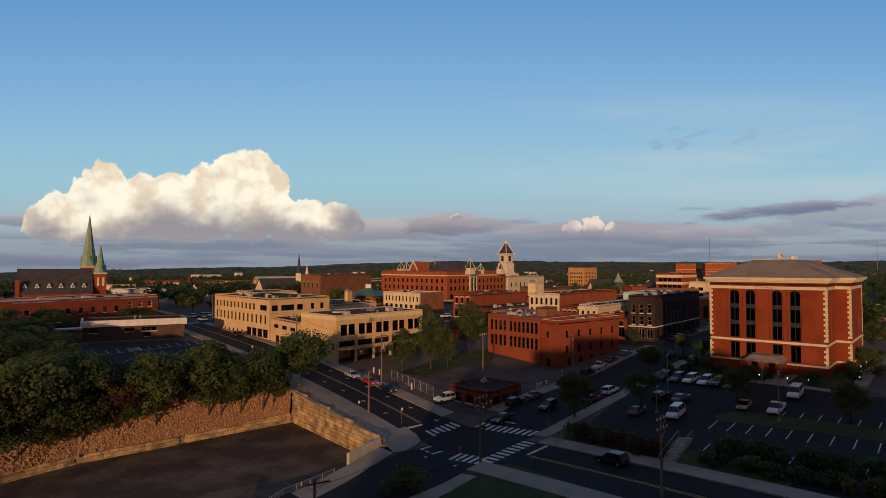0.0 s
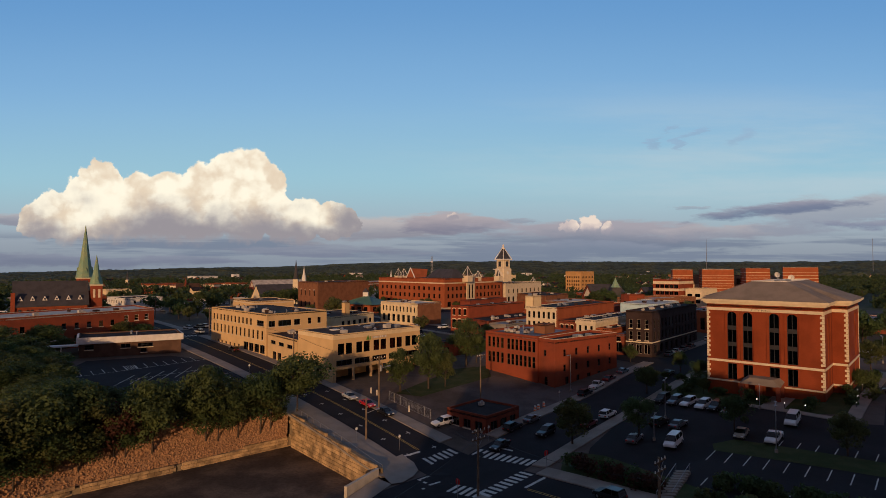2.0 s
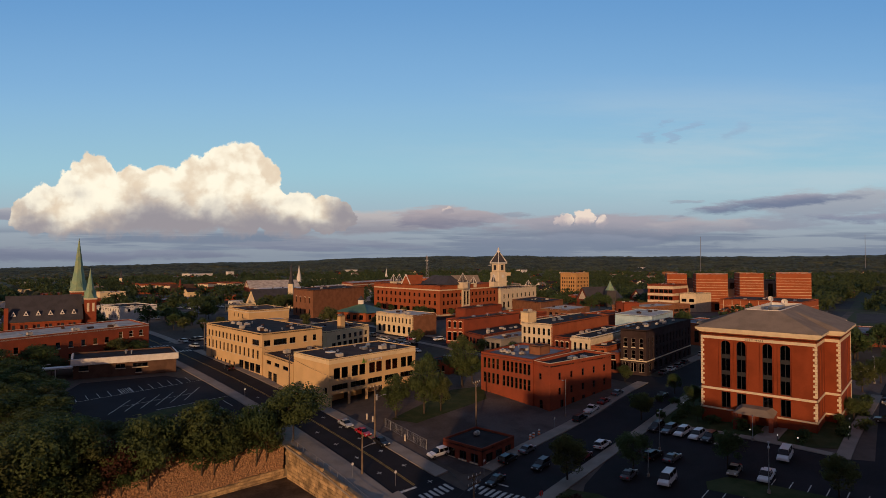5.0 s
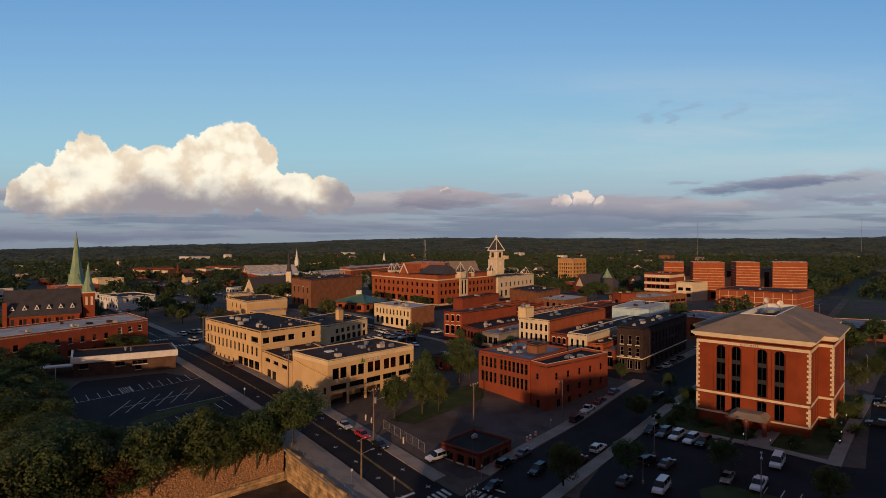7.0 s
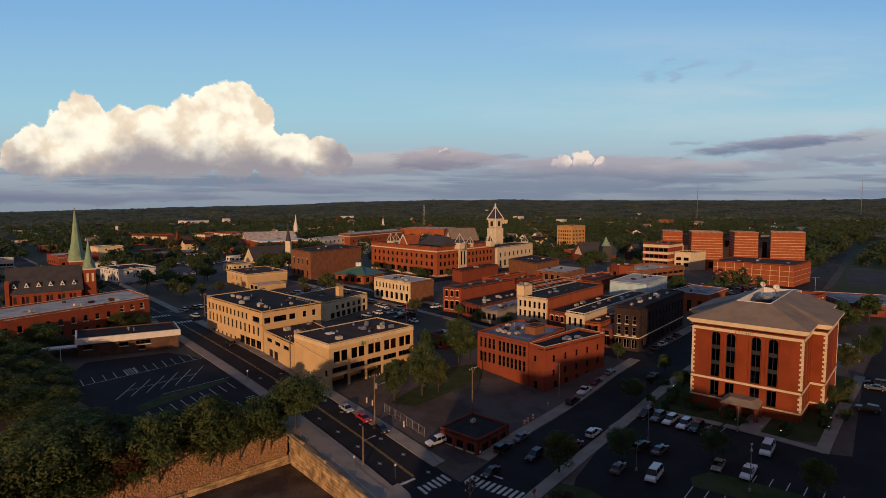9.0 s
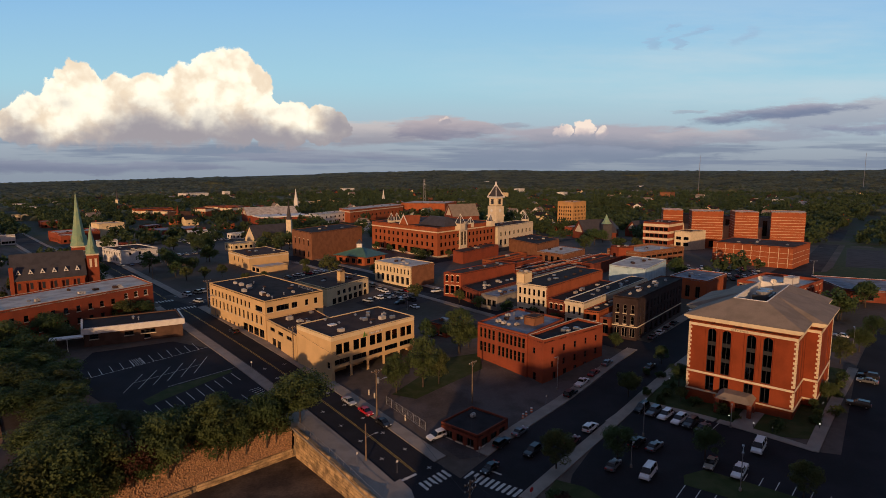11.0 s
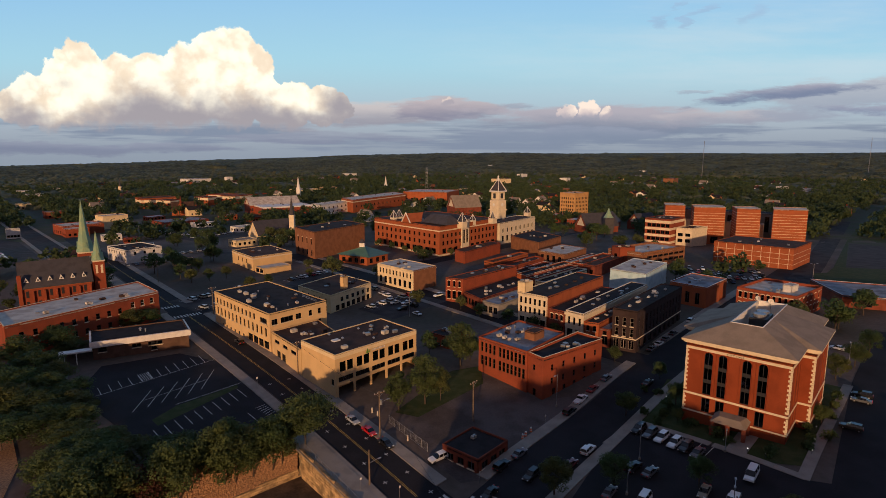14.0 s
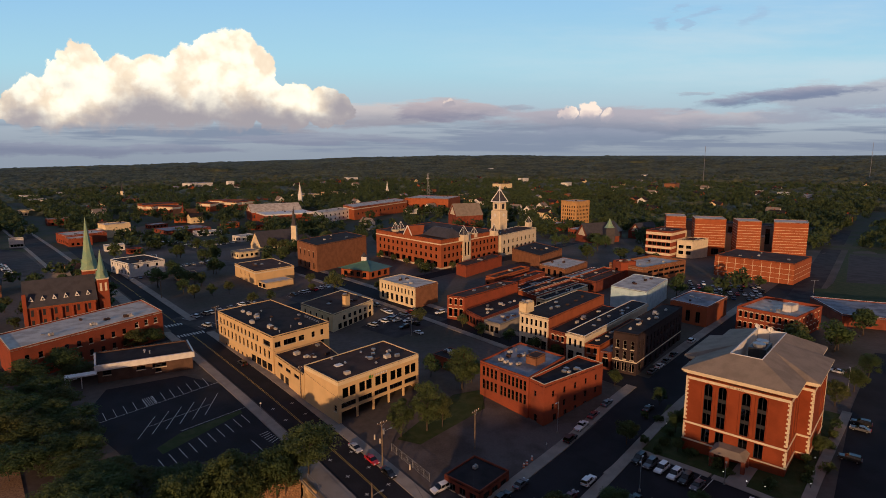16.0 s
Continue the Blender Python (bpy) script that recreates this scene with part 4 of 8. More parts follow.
    building("brick_row_red", "long two-storey red brick house end-on to the street", "building", quad((10.0, 203.4), (33.5, 228.6), (3.7, 206.4)), 8.8, 17.0, "brick_red", "roof_brown", {
        3: [row(5.0, 7.2, 3, 0.9, 0.04, 0.96, **arch), row(0.4, 3.4, 3, 1.4, 0.04, 0.96, "arch", hood=True)]}, coping="brick_red")
    building("brick_row_low", "low dark brick shop row with roof vents", "building", quad((15.8, 190.0), (38, 216.5), (10.4, 201.0)), 8.6, 13.0, "brick_deep", "roof_dark", {
        3: [row(0.4, 2.8, 5, 1.6, 0.03, 0.97, "pair", sill=False)]}, coping="brick_deep")
    building("block_grey_low", "low grey block building", "building", quad((21.2, 184.5), (36, 201), (16.2, 189.6)), 8.4, 12.4, "concrete", "roof_grey", {
        3: [row(0.4, 2.6, 3, 1.5, 0.05, 0.95, "pair", sill=False)]}, coping="concrete")
    for x, y in ((20, 201), (25, 207), (18, 196.5), (30, 213)):
        hvac(x, y, 12.57, 48, 0.5)
    building("shop_corner_cream", "two-storey cream shop house with arched windows", "building", quad((-8.9, 219.6), (0.2, 230.2), (-24.8, 236.4)), 8.9, 16.8, "stucco_cream", "roof_pale", {
        3: [row(4.4, 6.4, 10, 0.9, 0.03, 0.97, **arch), row(0.4, 3.2, 7, 1.7, 0.03, 0.97, "pair", sill=False)],
        0: []}, coping="same", trims=((7.0, 0.3, 0.15),), sides={0: "brick_brown"})
    building("store_grey", "low cream store with a chimney and a ribbon of windows", "building", quad((-36.6, 190.6), (-24.8, 211.4), (-51.4, 206.2)), 7.6, 14.2, "stucco_cream", "roof_brown", {
        0: [row(3.2, 4.8, 6, 1.6, 0.2, 0.98, "pair", sill=False), row(0.4, 2.4, 7, 2.0, 0.1, 0.98, "band", sill=False)],
        3: [row(3.2, 5.0, 5, 1.1, 0.05, 0.95), row(0.4, 2.4, 5, 1.1, 0.05, 0.95)]}, coping="stucco_cream")
    building("roof_chimney", "square tan chimney block on a store roof", "chimney", rect((-33.5, 200.5), 55, 2.2, 1.8), 13.4, 18.6, "stucco_tan", "roof_brown", coping=None, parapet=0.05, sink=0.2)
    # red shed and small houses in the yard behind the bank
    building("shed_red", "small dark red shed in the yard", "shed", rect((3.5, 157), 47, 8, 7), 6.6, 10.2, "brick_red", "roof_dark", {3: [row(0.6, 2.2, 2, 1.0, 0.1, 0.9)]}, coping=None, parapet=0.05)


build_shop_row()


def build_far_town():
    def bl(name, label, c, z1, wall, roof, rows=None, z0=9.0, **k):
        return building(name, label, "building", c, z0, z1, wall, roof, rows or {}, **k)
    # courthouse centre: long red brick front with stone trim
    c = quad((2.0, 294.0), (36.5, 334.0), (-36.6, 338.0))
    bl("courts_building", "three-storey red brick courts with pale trim and a corner bay", c, 24.9, "brick_orange", "roof_brown", {
        3: [row(9.6, 11.6, 13, 1.6, 0.03, 0.97), row(5.6, 7.8, 13, 1.6, 0.03, 0.97), row(1.2, 4.0, 10, 3.2, 0.03, 0.97, "pair", sill=False)],
        0: [row(9.6, 11.6, 14, 1.6, 0.03, 0.97), row(5.6, 7.8, 14, 1.6, 0.03, 0.97), row(1.2, 3.8, 10, 3.0, 0.03, 0.97, "pair", sill=False)]},
        trims=((13.2, 0.6, 0.25), (0.0, 0.9, 0.1)))
    bl("courts_bay", "pale stone entrance bay of the courts", rect((14.6, 307.4), 49.2, 6.5, 1.2), 26.8, "stone_cream", "roof_pale", {
        0: [row(5.0, 12.5, 2, 1.6, 0.08, 0.92, "band", sill=False)]}, parapet=0.1)
    bl("courts_wing", "lower pale wing of the courts with an arcade", quad((38.5, 336), (66, 372), (28, 345)), 21.6, "stone_cream", "roof_brown", {
        0: [row(6.5, 9.0, 8, 1.6, 0.03, 0.97, "arch", hood=True), row(1.0, 4.5, 8, 2.4, 0.03, 0.97, "pair", sill=False)]})
    bl("brick_annex", "low red brick annex", quad((14.3, 276), (35.5, 305), (9.8, 283)), 14.6, "brick_red", "roof_brown", {})
    bl("brick_store_far", "plain brown brick store", quad((55.0, 297.0), (72, 320), (43.5, 322)), 16.0, "brick_brown", "roof_dark", {})
    bl("pale_bay_store", "store with pale front bays", quad((62, 268), (78, 287), (52, 281)), 14.6, "brick_brown", "roof_pale", {3: [row(1, 4, 4, 1.8, 0.05, 0.95, "pair")]})
    rr = random.Random(31)
    walls, roofs = ("brick_deep", "brick_red", "brick_brown", "brick_red", "stucco_cream", "brick_orange"), ("roof_dark", "roof_brown", "roof_dark", "roof_grey", "roof_pale", "roof_dark")

    def back_row(N, R, L, n, low, high):
        """A block of narrow stores wall to wall, each with its own height, brick and roof."""
        N, R, L = Vector(N), Vector(R), Vector(L)
        for i in range(n):
            p, q = N.lerp(L, i / n), N.lerp(L, (i + 0.985) / n)
            f = rr.uniform(0.72, 1.0)
            k = rr.randrange(6)
            bl("back_store", "narrow flat-roofed brick store in a closed row", [p, p + (R - N) * f, q + (R - N) * f, q], rr.uniform(low, high), walls[k], roofs[rr.randrange(6)], {
                3: [row(0.6, 3.0, 2, 1.8, 0.08, 0.92, "pair", sill=False)]}, coping=rr.choice(("same", "stone_cream", "same", "paint_white")), parapet=rr.uniform(0.25, 0.7), clutter=4)
    back_row((70, 243), (99, 276), (58, 258), 3, 12.4, 14.4)
    back_row((42, 213), (72, 245), (33, 224), 3, 13.4, 15.8)
    back_row((37, 236), (60, 264), (22, 252), 4, 12.4, 15.2)
    bl("theatre_building", "tall brown brick hall with a blank side wall", quad((-62.5, 289), (-41.0, 324), (-77, 308)), 23.0, "brick_brown", "roof_dark", {
        3: [row(7, 10, 4, 1.3, 0.05, 0.95, "arch", hood=True), row(1, 4, 4, 1.6, 0.05, 0.95, "pair")]})
    bl("green_roof_bank", "small red brick bank, round-cornered lot", quad((-33.5, 272), (-24.5, 284), (-48.6, 281)), 12.8, "brick_orange", "roof_brown", {
        3: [row(0.5, 2.8, 4, 2.2, 0.05, 0.95, "pair")], 0: [row(0.5, 2.8, 3, 2.2, 0.05, 0.95, "pair")]})
    bm = bmesh.new()
    base = [bm.verts.new(p) for p in ((-32.2, 270.4, 12.9), (-22.8, 283.6, 12.9), (-40.8, 294.6, 12.9), (-50.4, 281.2, 12.9))]
    apex = [bm.verts.new(p) for p in ((-35.0, 278.5, 16.6), (-37.2, 285.4, 16.6), (-38.2, 284.8, 16.6), (-37.8, 279.3, 16.6))]
    for i in range(4):
        bm.faces.new((base[i], base[(i + 1) % 4], apex[(i + 1) % 4], apex[i]))
    bm.faces.new(apex)
    bm.faces.new(base[::-1])
    tagged(part("green_hip_roof", bm, "metal_green", None), "green metal hip roof of a small bank", "roof")
    cp = base_empty("roof_cupola", "white cupola with a dark cap on a green roof", "cupola", pose(-37, 281.6, 16.5))
    part("lantern", boxes((-1.3, 1.3, -1.3, 1.3, 0, 2.0)), "paint_white", cp)
    cap = bmesh.new()
    add_tube(cap, (0, 0, 2.0), (0, 0, 4.2), 1.7, 0.1, 8)
    part("cap", cap, "slate", cp)
    bl("hall_tan", "two-storey tan hall with a flat brown roof", quad((-85.4, 260.2), (-71.0, 275.5), (-102, 280.5)), 15.2, "stucco_tan", "roof_brown", {
        3: [row(2.4, 4.4, 3, 1.3, 0.2, 0.8)]}, coping="stucco_cream", z0=8.8, trims=((5.2, 0.5, 0.15),))
    bl("bank_drive_in", "flat canopy of a drive-in bank", rect((-78, 252), 45, 14, 8), 11.4, "stucco_tan", "roof_pale", {3: [row(0.2, 2, 2, 3, 0.05, 0.95, "pair")]}, parapet=0.1, z0=8.8)
    bl("house_white_low", "long low white house", quad((-165, 286), (-149, 297), (-172, 300)), 14.4, "paint_white", "roof_dark", {0: [row(3.2, 4.4, 5, 1.1, 0.1, 0.9), row(0.6, 2.0, 4, 1.2, 0.1, 0.9)]})
    bl("box_white", "plain white block on a hill road", quad((-243, 409), (-232, 418), (-250, 415)), 15.4, "paint_white", "roof_pale", {}, coping="paint_white")
    bl("hotel_yellow", "eight-storey yellow brick tower", quad((112.6, 455.0), (126.5, 467.0), (102.8, 466.0)), 31.4, "brick_tan", "roof_pale", {
        3: [row(2.0 + 3.0 * i, 3.6 + 3.0 * i, 6, 1.0, 0.06, 0.94, sill=False) for i in range(6)],
        0: [row(2.0 + 3.0 * i, 3.6 + 3.0 * i, 8, 1.0, 0.06, 0.94, sill=False) for i in range(6)]}, coping="brick_tan")
    bl("brick_shops_hotel", "red brick shops below the yellow tower", quad((104, 400), (122, 418), (96, 410)), 15.6, "brick_red", "roof_pale", {3: [row(2.5, 4.5, 5, 1.1, 0.05, 0.95)], 0: [row(2.5, 4.5, 7, 1.1, 0.05, 0.95)]})
    # the jail: banded brick towers over a low block
    for N, R, L, z, zb in (((155.0, 348.0), (160, 363), (144, 351.5), 31.2, 9), ((171.8, 331.5), (177, 347), (155.4, 336.6), 31.3, 9), ((184.6, 317.0), (189.5, 332), (173, 320.8), 31.7, 9), ((203.4, 304.6), (211.6, 319), (187.4, 309.8), 32.2, 9)):
        H = z - zb
        bl("jail_tower", "banded orange brick detention tower", quad(N, R, L), z, "brick_orange", "roof_pale", {
            3: [row(0.8, 4.6, 2, 4.0, 0.1, 0.9, "band", sill=False)], 0: [row(0.8, 4.6, 2, 3.4, 0.1, 0.9, "band", sill=False)]},
            coping="stone_cream", trims=tuple((6.2 + 1.55 * i, 0.17, 0.03) for i in range(int((H - 7) / 1.55))), trim_mat="stone_cream", group="jail towers")
    bl("jail_block", "low red brick block with a pale grid of lines", quad((167.0, 257.0), (188.0, 276.5), (141.5, 281.5)), 19.0, "brick_orange", "roof_brown", {}, z0=6.5,
       trims=((2.2, 0.14, 0.05), (4.6, 0.14, 0.05), (7.0, 0.14, 0.05), (9.4, 0.14, 0.05)), coping="brick_orange")
    for k in range(9):
        p = Vector((167.0, 257.0)).lerp(Vector((141.5, 281.5)), (k + 0.5) / 9)
        tagged(part("grid_line", boxes((-0.09, 0.09, -0.06, 0.1, 0.0, 11.5)), "stone_cream", None, m=pose(p.x, p.y, 7.0, 0, 0, -44)), "thin pale upright line on the brick block", "trim", kind="structure")
    bl("jail_core", "grey concrete core joining the brick towers", quad((200.5, 322), (206, 334), (154, 358)), 28.0, "concrete", "roof_dark", {3: [row(8, 17, 5, 2.4, 0.1, 0.95, "band", sill=False)]}, coping="concrete")
    bl("jail_link", "pale link between the brick towers", quad((190, 322), (200, 340), (150, 362)), 22, "stone_cream", "roof_pale", {3: [row(2, 13, 2, 2.0, 0.4, 0.9, "band", sill=False)]})
    bl("office_banded", "three-storey office with pale bands and brick ends", quad((138.2, 328.4), (153, 343), (126.8, 338.0)), 24.5, "brick_red", "roof_brown", {
        3: [row(2.6 + 4.0 * i, 4.6 + 4.0 * i, 5, 2.3, 0.08, 0.98, "band", sill=False) for i in range(3)]}, trims=((4.9, 1.4, 0.1), (8.9, 1.4, 0.1), (12.9, 1.6, 0.1), (0.9, 1.4, 0.1)))
    bl("office_brick_low", "lower brick wing with pale ends", quad((149.8, 325), (163, 334), (143.0, 331)), 19.6, "stone_cream", "roof_brown", {
        3: [row(2.0, 4.0, 2, 2.8, 0.03, 0.97, "band", sill=False), row(5.6, 7.4, 2, 2.8, 0.03, 0.97, "band", sill=False)]})
    bl("parking_deck", "brick parking deck with open tiers", quad((98, 262), (127, 282), (86, 276)), 16.4, "brick_brown", "roof_pale", {
        0: [row(1.6 + 2.5 * i, 2.8 + 2.5 * i, 7, 3.8, 0.1, 0.98, "band", sill=False) for i in range(2)]}, parapet=0.9)
    bl("parking_stair", "brick stair tower of the parking deck", rect((88.5, 266.5), 20, 9, 6), 18.2, "brick_red", "roof_brown", {3: [row(3, 6, 1, 2.2, 0.2, 0.8)]})
    # churches, halls and flats to the north
    bl("gym_hall", "low red brick hall with white trim", quad((-150, 496), (-112, 520), (-172, 530)), 16.5, "brick_red", "paint_white", {}, parapet=0.0, trims=((6.4, 1.2, 0.4),), trim_mat="paint_white")
    bl("hall_white_low", "white two-storey block with dark windows", quad((-100, 498), (-82, 536), (-112, 512)), 18.2, "paint_white", "roof_pale", {
        0: [row(1.6, 3.2, 6, 2.2, 0.03, 0.97), row(5.2, 7.0, 6, 2.2, 0.03, 0.97)]})
    bl("brick_hall_wide", "wide red brick hall", quad((-76, 520), (-32, 606), (-90, 545)), 21.0, "brick_orange", "roof_pale", {0: [row(4.5, 6.5, 12, 2, 0.03, 0.97)]}, trims=((9.5, 0.8, 0.2),))
    bl("brick_mast_hall", "wide red brick hall behind the mast", quad((-34, 600), (12, 586), (-20, 640)), 23.5, "brick_orange", "roof_pale", {0: [row(5, 8, 8, 2, 0.03, 0.97)]})
    for i in range(4):
        p = Vector((-300, 573)) + Vector((22.0, -6.0 if i < 2 else 16)) * i
        bl("flats_row", "three-storey brick flats with pale gables", quad((p.x + 18, p.y - 8), (p.x + 22, p.y + 6), (p.x, p.y)), 18.0, "brick_orange", "roof_brown", {
            3: [row(1.0 + 3 * k, 2.6 + 3 * k, 4, 1.6, 0.04, 0.96) for k in range(3)]}, trims=((5.6, 2.6, 0.05),), group="flats")
    bl("flats_row", "three-storey brick flats with pale gables", quad((-212, 622), (-205, 640), (-255, 640)), 18.0, "brick_orange", "roof_brown", {
        3: [row(1.0 + 3 * k, 2.6 + 3 * k, 8, 1.6, 0.04, 0.96) for k in range(3)]}, trims=((5.6, 2.6, 0.05),), group="flats")
    bl("flats_row", "three-storey brick flats with pale gables", quad((-292, 566), (-268, 590), (-306, 582)), 19.0, "brick_orange", "roof_brown", {
        0: [row(1.0 + 3 * k, 2.6 + 3 * k, 7, 1.6, 0.04, 0.96) for k in range(3)], 3: [row(1.0 + 3 * k, 2.6 + 3 * k, 4, 1.6, 0.04, 0.96) for k in range(3)]}, trims=((5.6, 2.6, 0.05),), group="flats")
    bl("store_pale_blue", "two-storey pale painted house with a flat dark roof", quad((-153, 277.5), (-142, 291), (-170.5, 291.5)), 15.6, "paint_white", "roof_dark", {
        3: [row(3.9, 5.3, 7, 1.1, 0.04, 0.96), row(0.8, 2.4, 6, 1.3, 0.04, 0.96)], 0: [row(3.9, 5.3, 3, 1.1, 0.1, 0.9)]}, parapet=0.3)
    bl("store_cream_square", "plain cream block of a store", quad((-239, 407.5), (-228, 421), (-250, 417)), 18.5, "stucco_cream", "roof_pale", {3: [row(1, 3, 2, 2.0, 0.1, 0.9)]}, parapet=0.3)
    bl("brick_shop_wide", "low wide brick shop with a pale roof", quad((-246, 374.5), (-230, 393), (-262, 388)), 15.5, "brick_red", "roof_pale", {3: [row(0.8, 2.6, 5, 1.6, 0.05, 0.95)]}, parapet=0.3)
    r = random.Random(7)
    lows = []
    while len(lows) < 22:
        d, a = r.uniform(560, 1000), r.uniform(-0.74, 0.72)
        lows.append((round(d * math.sin(a)), round(d * math.cos(a)), r.uniform(12, 30), r.uniform(3.6, 7.0), r.choice(("brick_red", "stucco_cream", "paint_white", "brick_brown")), r.choice(("roof_dark", "roof_pale", "roof_grey", "roof_brown"))))
    near_stores = [(-240, 367, 16, 5.5, "brick_red", "roof_pale"), (-207, 350, 13, 3.5, "paint_white", "roof_pale"), (-202, 422, 40, 3.1, "brick_deep", "roof_grey"), (-177, 415, 21, 2.8, "paint_white", "roof_pale"), (-173, 461, 15, 4.2, "brick_orange", "roof_grey"),
                   (-148, 449, 13, 3.6, "brick_red", "roof_dark"), (-136, 390, 16, 3.6, "paint_white", "roof_pale"), (-116, 327, 16, 3.7, "stucco_cream", "shingle_grey"), (-126, 269, 11, 2.8, "stucco_tan", "roof_brown"), (-274, 361, 9, 6.1, "paint_white", "shingle_grey"),
                   (-329, 480, 23, 5.5, "brick_deep", "shingle_grey"), (-187, 341, 9, 3.0, "brick_red", "roof_dark"), (-231, 458, 16, 3.4, "brick_red", "roof_pale"), (-63, 546, 13, 5.2, "brick_red", "roof_dark"), (95, 441, 16, 6.0, "brick_red", "roof_pale"),
                   (112, 591, 19, 4.0, "concrete", "roof_grey"), (100, 512, 12, 3.5, "paint_white", "roof_dark"), (140, 540, 9, 4.3, "brick_deep", "slate")]
    far_stores = [(-392, 628, 12, 4.2, "paint_white", "roof_pale"), (-521, 730, 24, 5.1, "paint_white", "roof_grey"), (-581, 869, 16, 5.0, "paint_white", "roof_pale"), (-429, 998, 49, 5.2, "paint_white", "roof_grey"), (-364, 1001, 13, 8.1, "paint_white", "roof_pale"),
                  (-177, 1152, 27, 5.5, "paint_white", "roof_pale"), (-219, 685, 22, 5.5, "brick_red", "roof_brown"), (-181, 753, 36, 5.9, "stucco_cream", "roof_grey"), (-154, 792, 25, 6.1, "stucco_tan", "roof_grey"), (178, 1811, 26, 5.9, "paint_white", "roof_pale"),
                  (101, 889, 31, 5.9, "stucco_cream", "roof_brown"), (166, 1085, 21, 5.2, "paint_white", "roof_pale"), (217, 941, 20, 4.6, "paint_white", "roof_pale"), (441, 1199, 18, 6.1, "paint_white", "roof_brown"), (-417, 568, 17, 5.4, "stucco_cream", "shingle_grey"),
                  (53, 1809, 24, 5.6, "paint_white", "roof_pale")]
    for x, y, w, h, wall, roof in near_stores + far_stores + lows:
        z = 9 + far_rise(x, y)
        if 880 < y < 1500:
            z += 5.0
        bl("town_store", "low flat-roofed store among trees", rect((x, y), 45 + r.uniform(-12, 12), w * 0.85, w * 0.6), z + h, wall, roof, {
            3: [row(0.8, 2.4, 3, 1.6, 0.05, 0.95)], 0: [row(0.8, 2.4, 4, 1.6, 0.05, 0.95)]} if y < 880 else {}, z0=z, group="stores")


build_far_town()


def build_far_streets():
    def strip(name, pts, w, label, walks=True):
        for p, q in zip(pts, pts[1:]):
            p, q = Vector(p), Vector(q)
            tagged(part(name, ribbon(bmesh.new(), p, q, -w / 2, w / 2, 0.07), "asphalt", None), label, "road", kind="structure")
            n = (q - p).normalized()
            n = Vector((-n.y, n.x)) * (w / 2 + 1.2)
            for k in (-1, 1) if walks else ():
                tagged(part("pavement_far", ribbon(bmesh.new(), p + n * k, q + n * k, -1.0, 1.0, 0.14, height=0.2), "concrete", None), "pale concrete pavement along a far street", "pavement", kind="structure")
    strip("road_west", ((-398, 520), (-244, 349), (-180, 278)), 11, "far dark street running towards the town centre")
    strip("road_east", ((138, 212), (185, 269), (268, 373), (324, 443)), 10, "far dark street beside the brick blocks", False)
    lot("lot_west", [(-279, 359), (-258, 349), (-214, 302), (-200, 280), (-218, 272), (-262, 290), (-300, 330)], "asphalt_old", 0.09, "wide far parking lot full of cars", "lot")
    lot("lot_yard", [(196, 262), (214, 256), (262, 322), (250, 334)], "asphalt_old", 0.13, "long grey parking lot behind the gravel yard", "lot")
    lot("lawn_east", [(146, 216), (300, 250), (440, 420), (400, 500), (330, 430), (262, 352), (190, 262)], "grass", 0.075, "dark rough grass beside the far street", "lawn")
    lot("lot_brown", [(-253, 452), (-247, 489), (-208, 463), (-193, 415), (-226, 409)], "earth_bare", 0.09, "bare brown gravel lot", "lot")
    lot("lot_east", [(196, 262), (252, 338), (300, 335), (232, 250)], "earth", 0.11, "worn brown gravel yard", "lot")


build_far_streets()


def build_town_lots():
    """Parking lots between the offices, the tan hall and the church, with rows of bay lines."""
    for pts, lab, mat, rows in (
            ([(-100, 205), (-84, 192), (-62, 222), (-78, 238)], "worn grey parking lot with white bay lines", "asphalt_old", ((-96, 206, -78, 232), (-86, 196, -68, 222))),
            ([(-70, 238), (-50, 222), (-34, 244), (-52, 264)], "grey asphalt lot beside the tan hall", "asphalt_old", ((-66, 240, -52, 258),)),
            ([(-150, 300), (-128, 284), (-108, 312), (-132, 330)], "pale gravel lot behind the white house", "gravel_lot", ((-144, 302, -128, 322),)),
            ([(-180, 372), (-150, 350), (-128, 378), (-160, 402)], "worn grey lot among low stores", "asphalt_old", ((-172, 374, -156, 396), (-160, 364, -142, 386))),
            ([(-28, 196), (-14, 184), (4, 206), (-12, 220)], "grey lot beside the cream shop", "asphalt_old", ((-26, 198, -10, 218),))):
        p = lot("lot_town", pts, mat, 0.10, lab)
        for x0, y0, x1, y1 in rows:
            a, b = Vector((x0, y0)), Vector((x1, y1))
            n = int((b - a).length / 2.8)
            side = (b - a).normalized()
            side = Vector((side.y, -side.x))
            for i in range(n):
                c = a.lerp(b, i / n)
                part("bay_line", ribbon(bmesh.new(), c, c + side * 4.4, -0.08, 0.08, 0.125), "paint_road", p)


build_town_lots()


# ---- unseen blocks added behind the viewpoint, which keep the low sun off the lower streets ----
def build_behind():
    for x0, x1, top in ((-300, -122, 36), (-122, -100, 27), (-100, -34, 15), (-34, -31, 21), (-31, -28, 25), (-28, -14, 30), (-14, -5, 33.5), (-5, 9, 36.5), (9, 24, 33.5), (24, 120, 31.0), (120, 300, 29)):
        bm = soft_edges(boxes((x0, x1, -78, -60, -2, top)), 0.2)
        tagged(part("wall_behind", bm, "brick_brown", None), "unseen block behind the viewpoint that shades the streets", "wall", kind="structure")


build_behind()


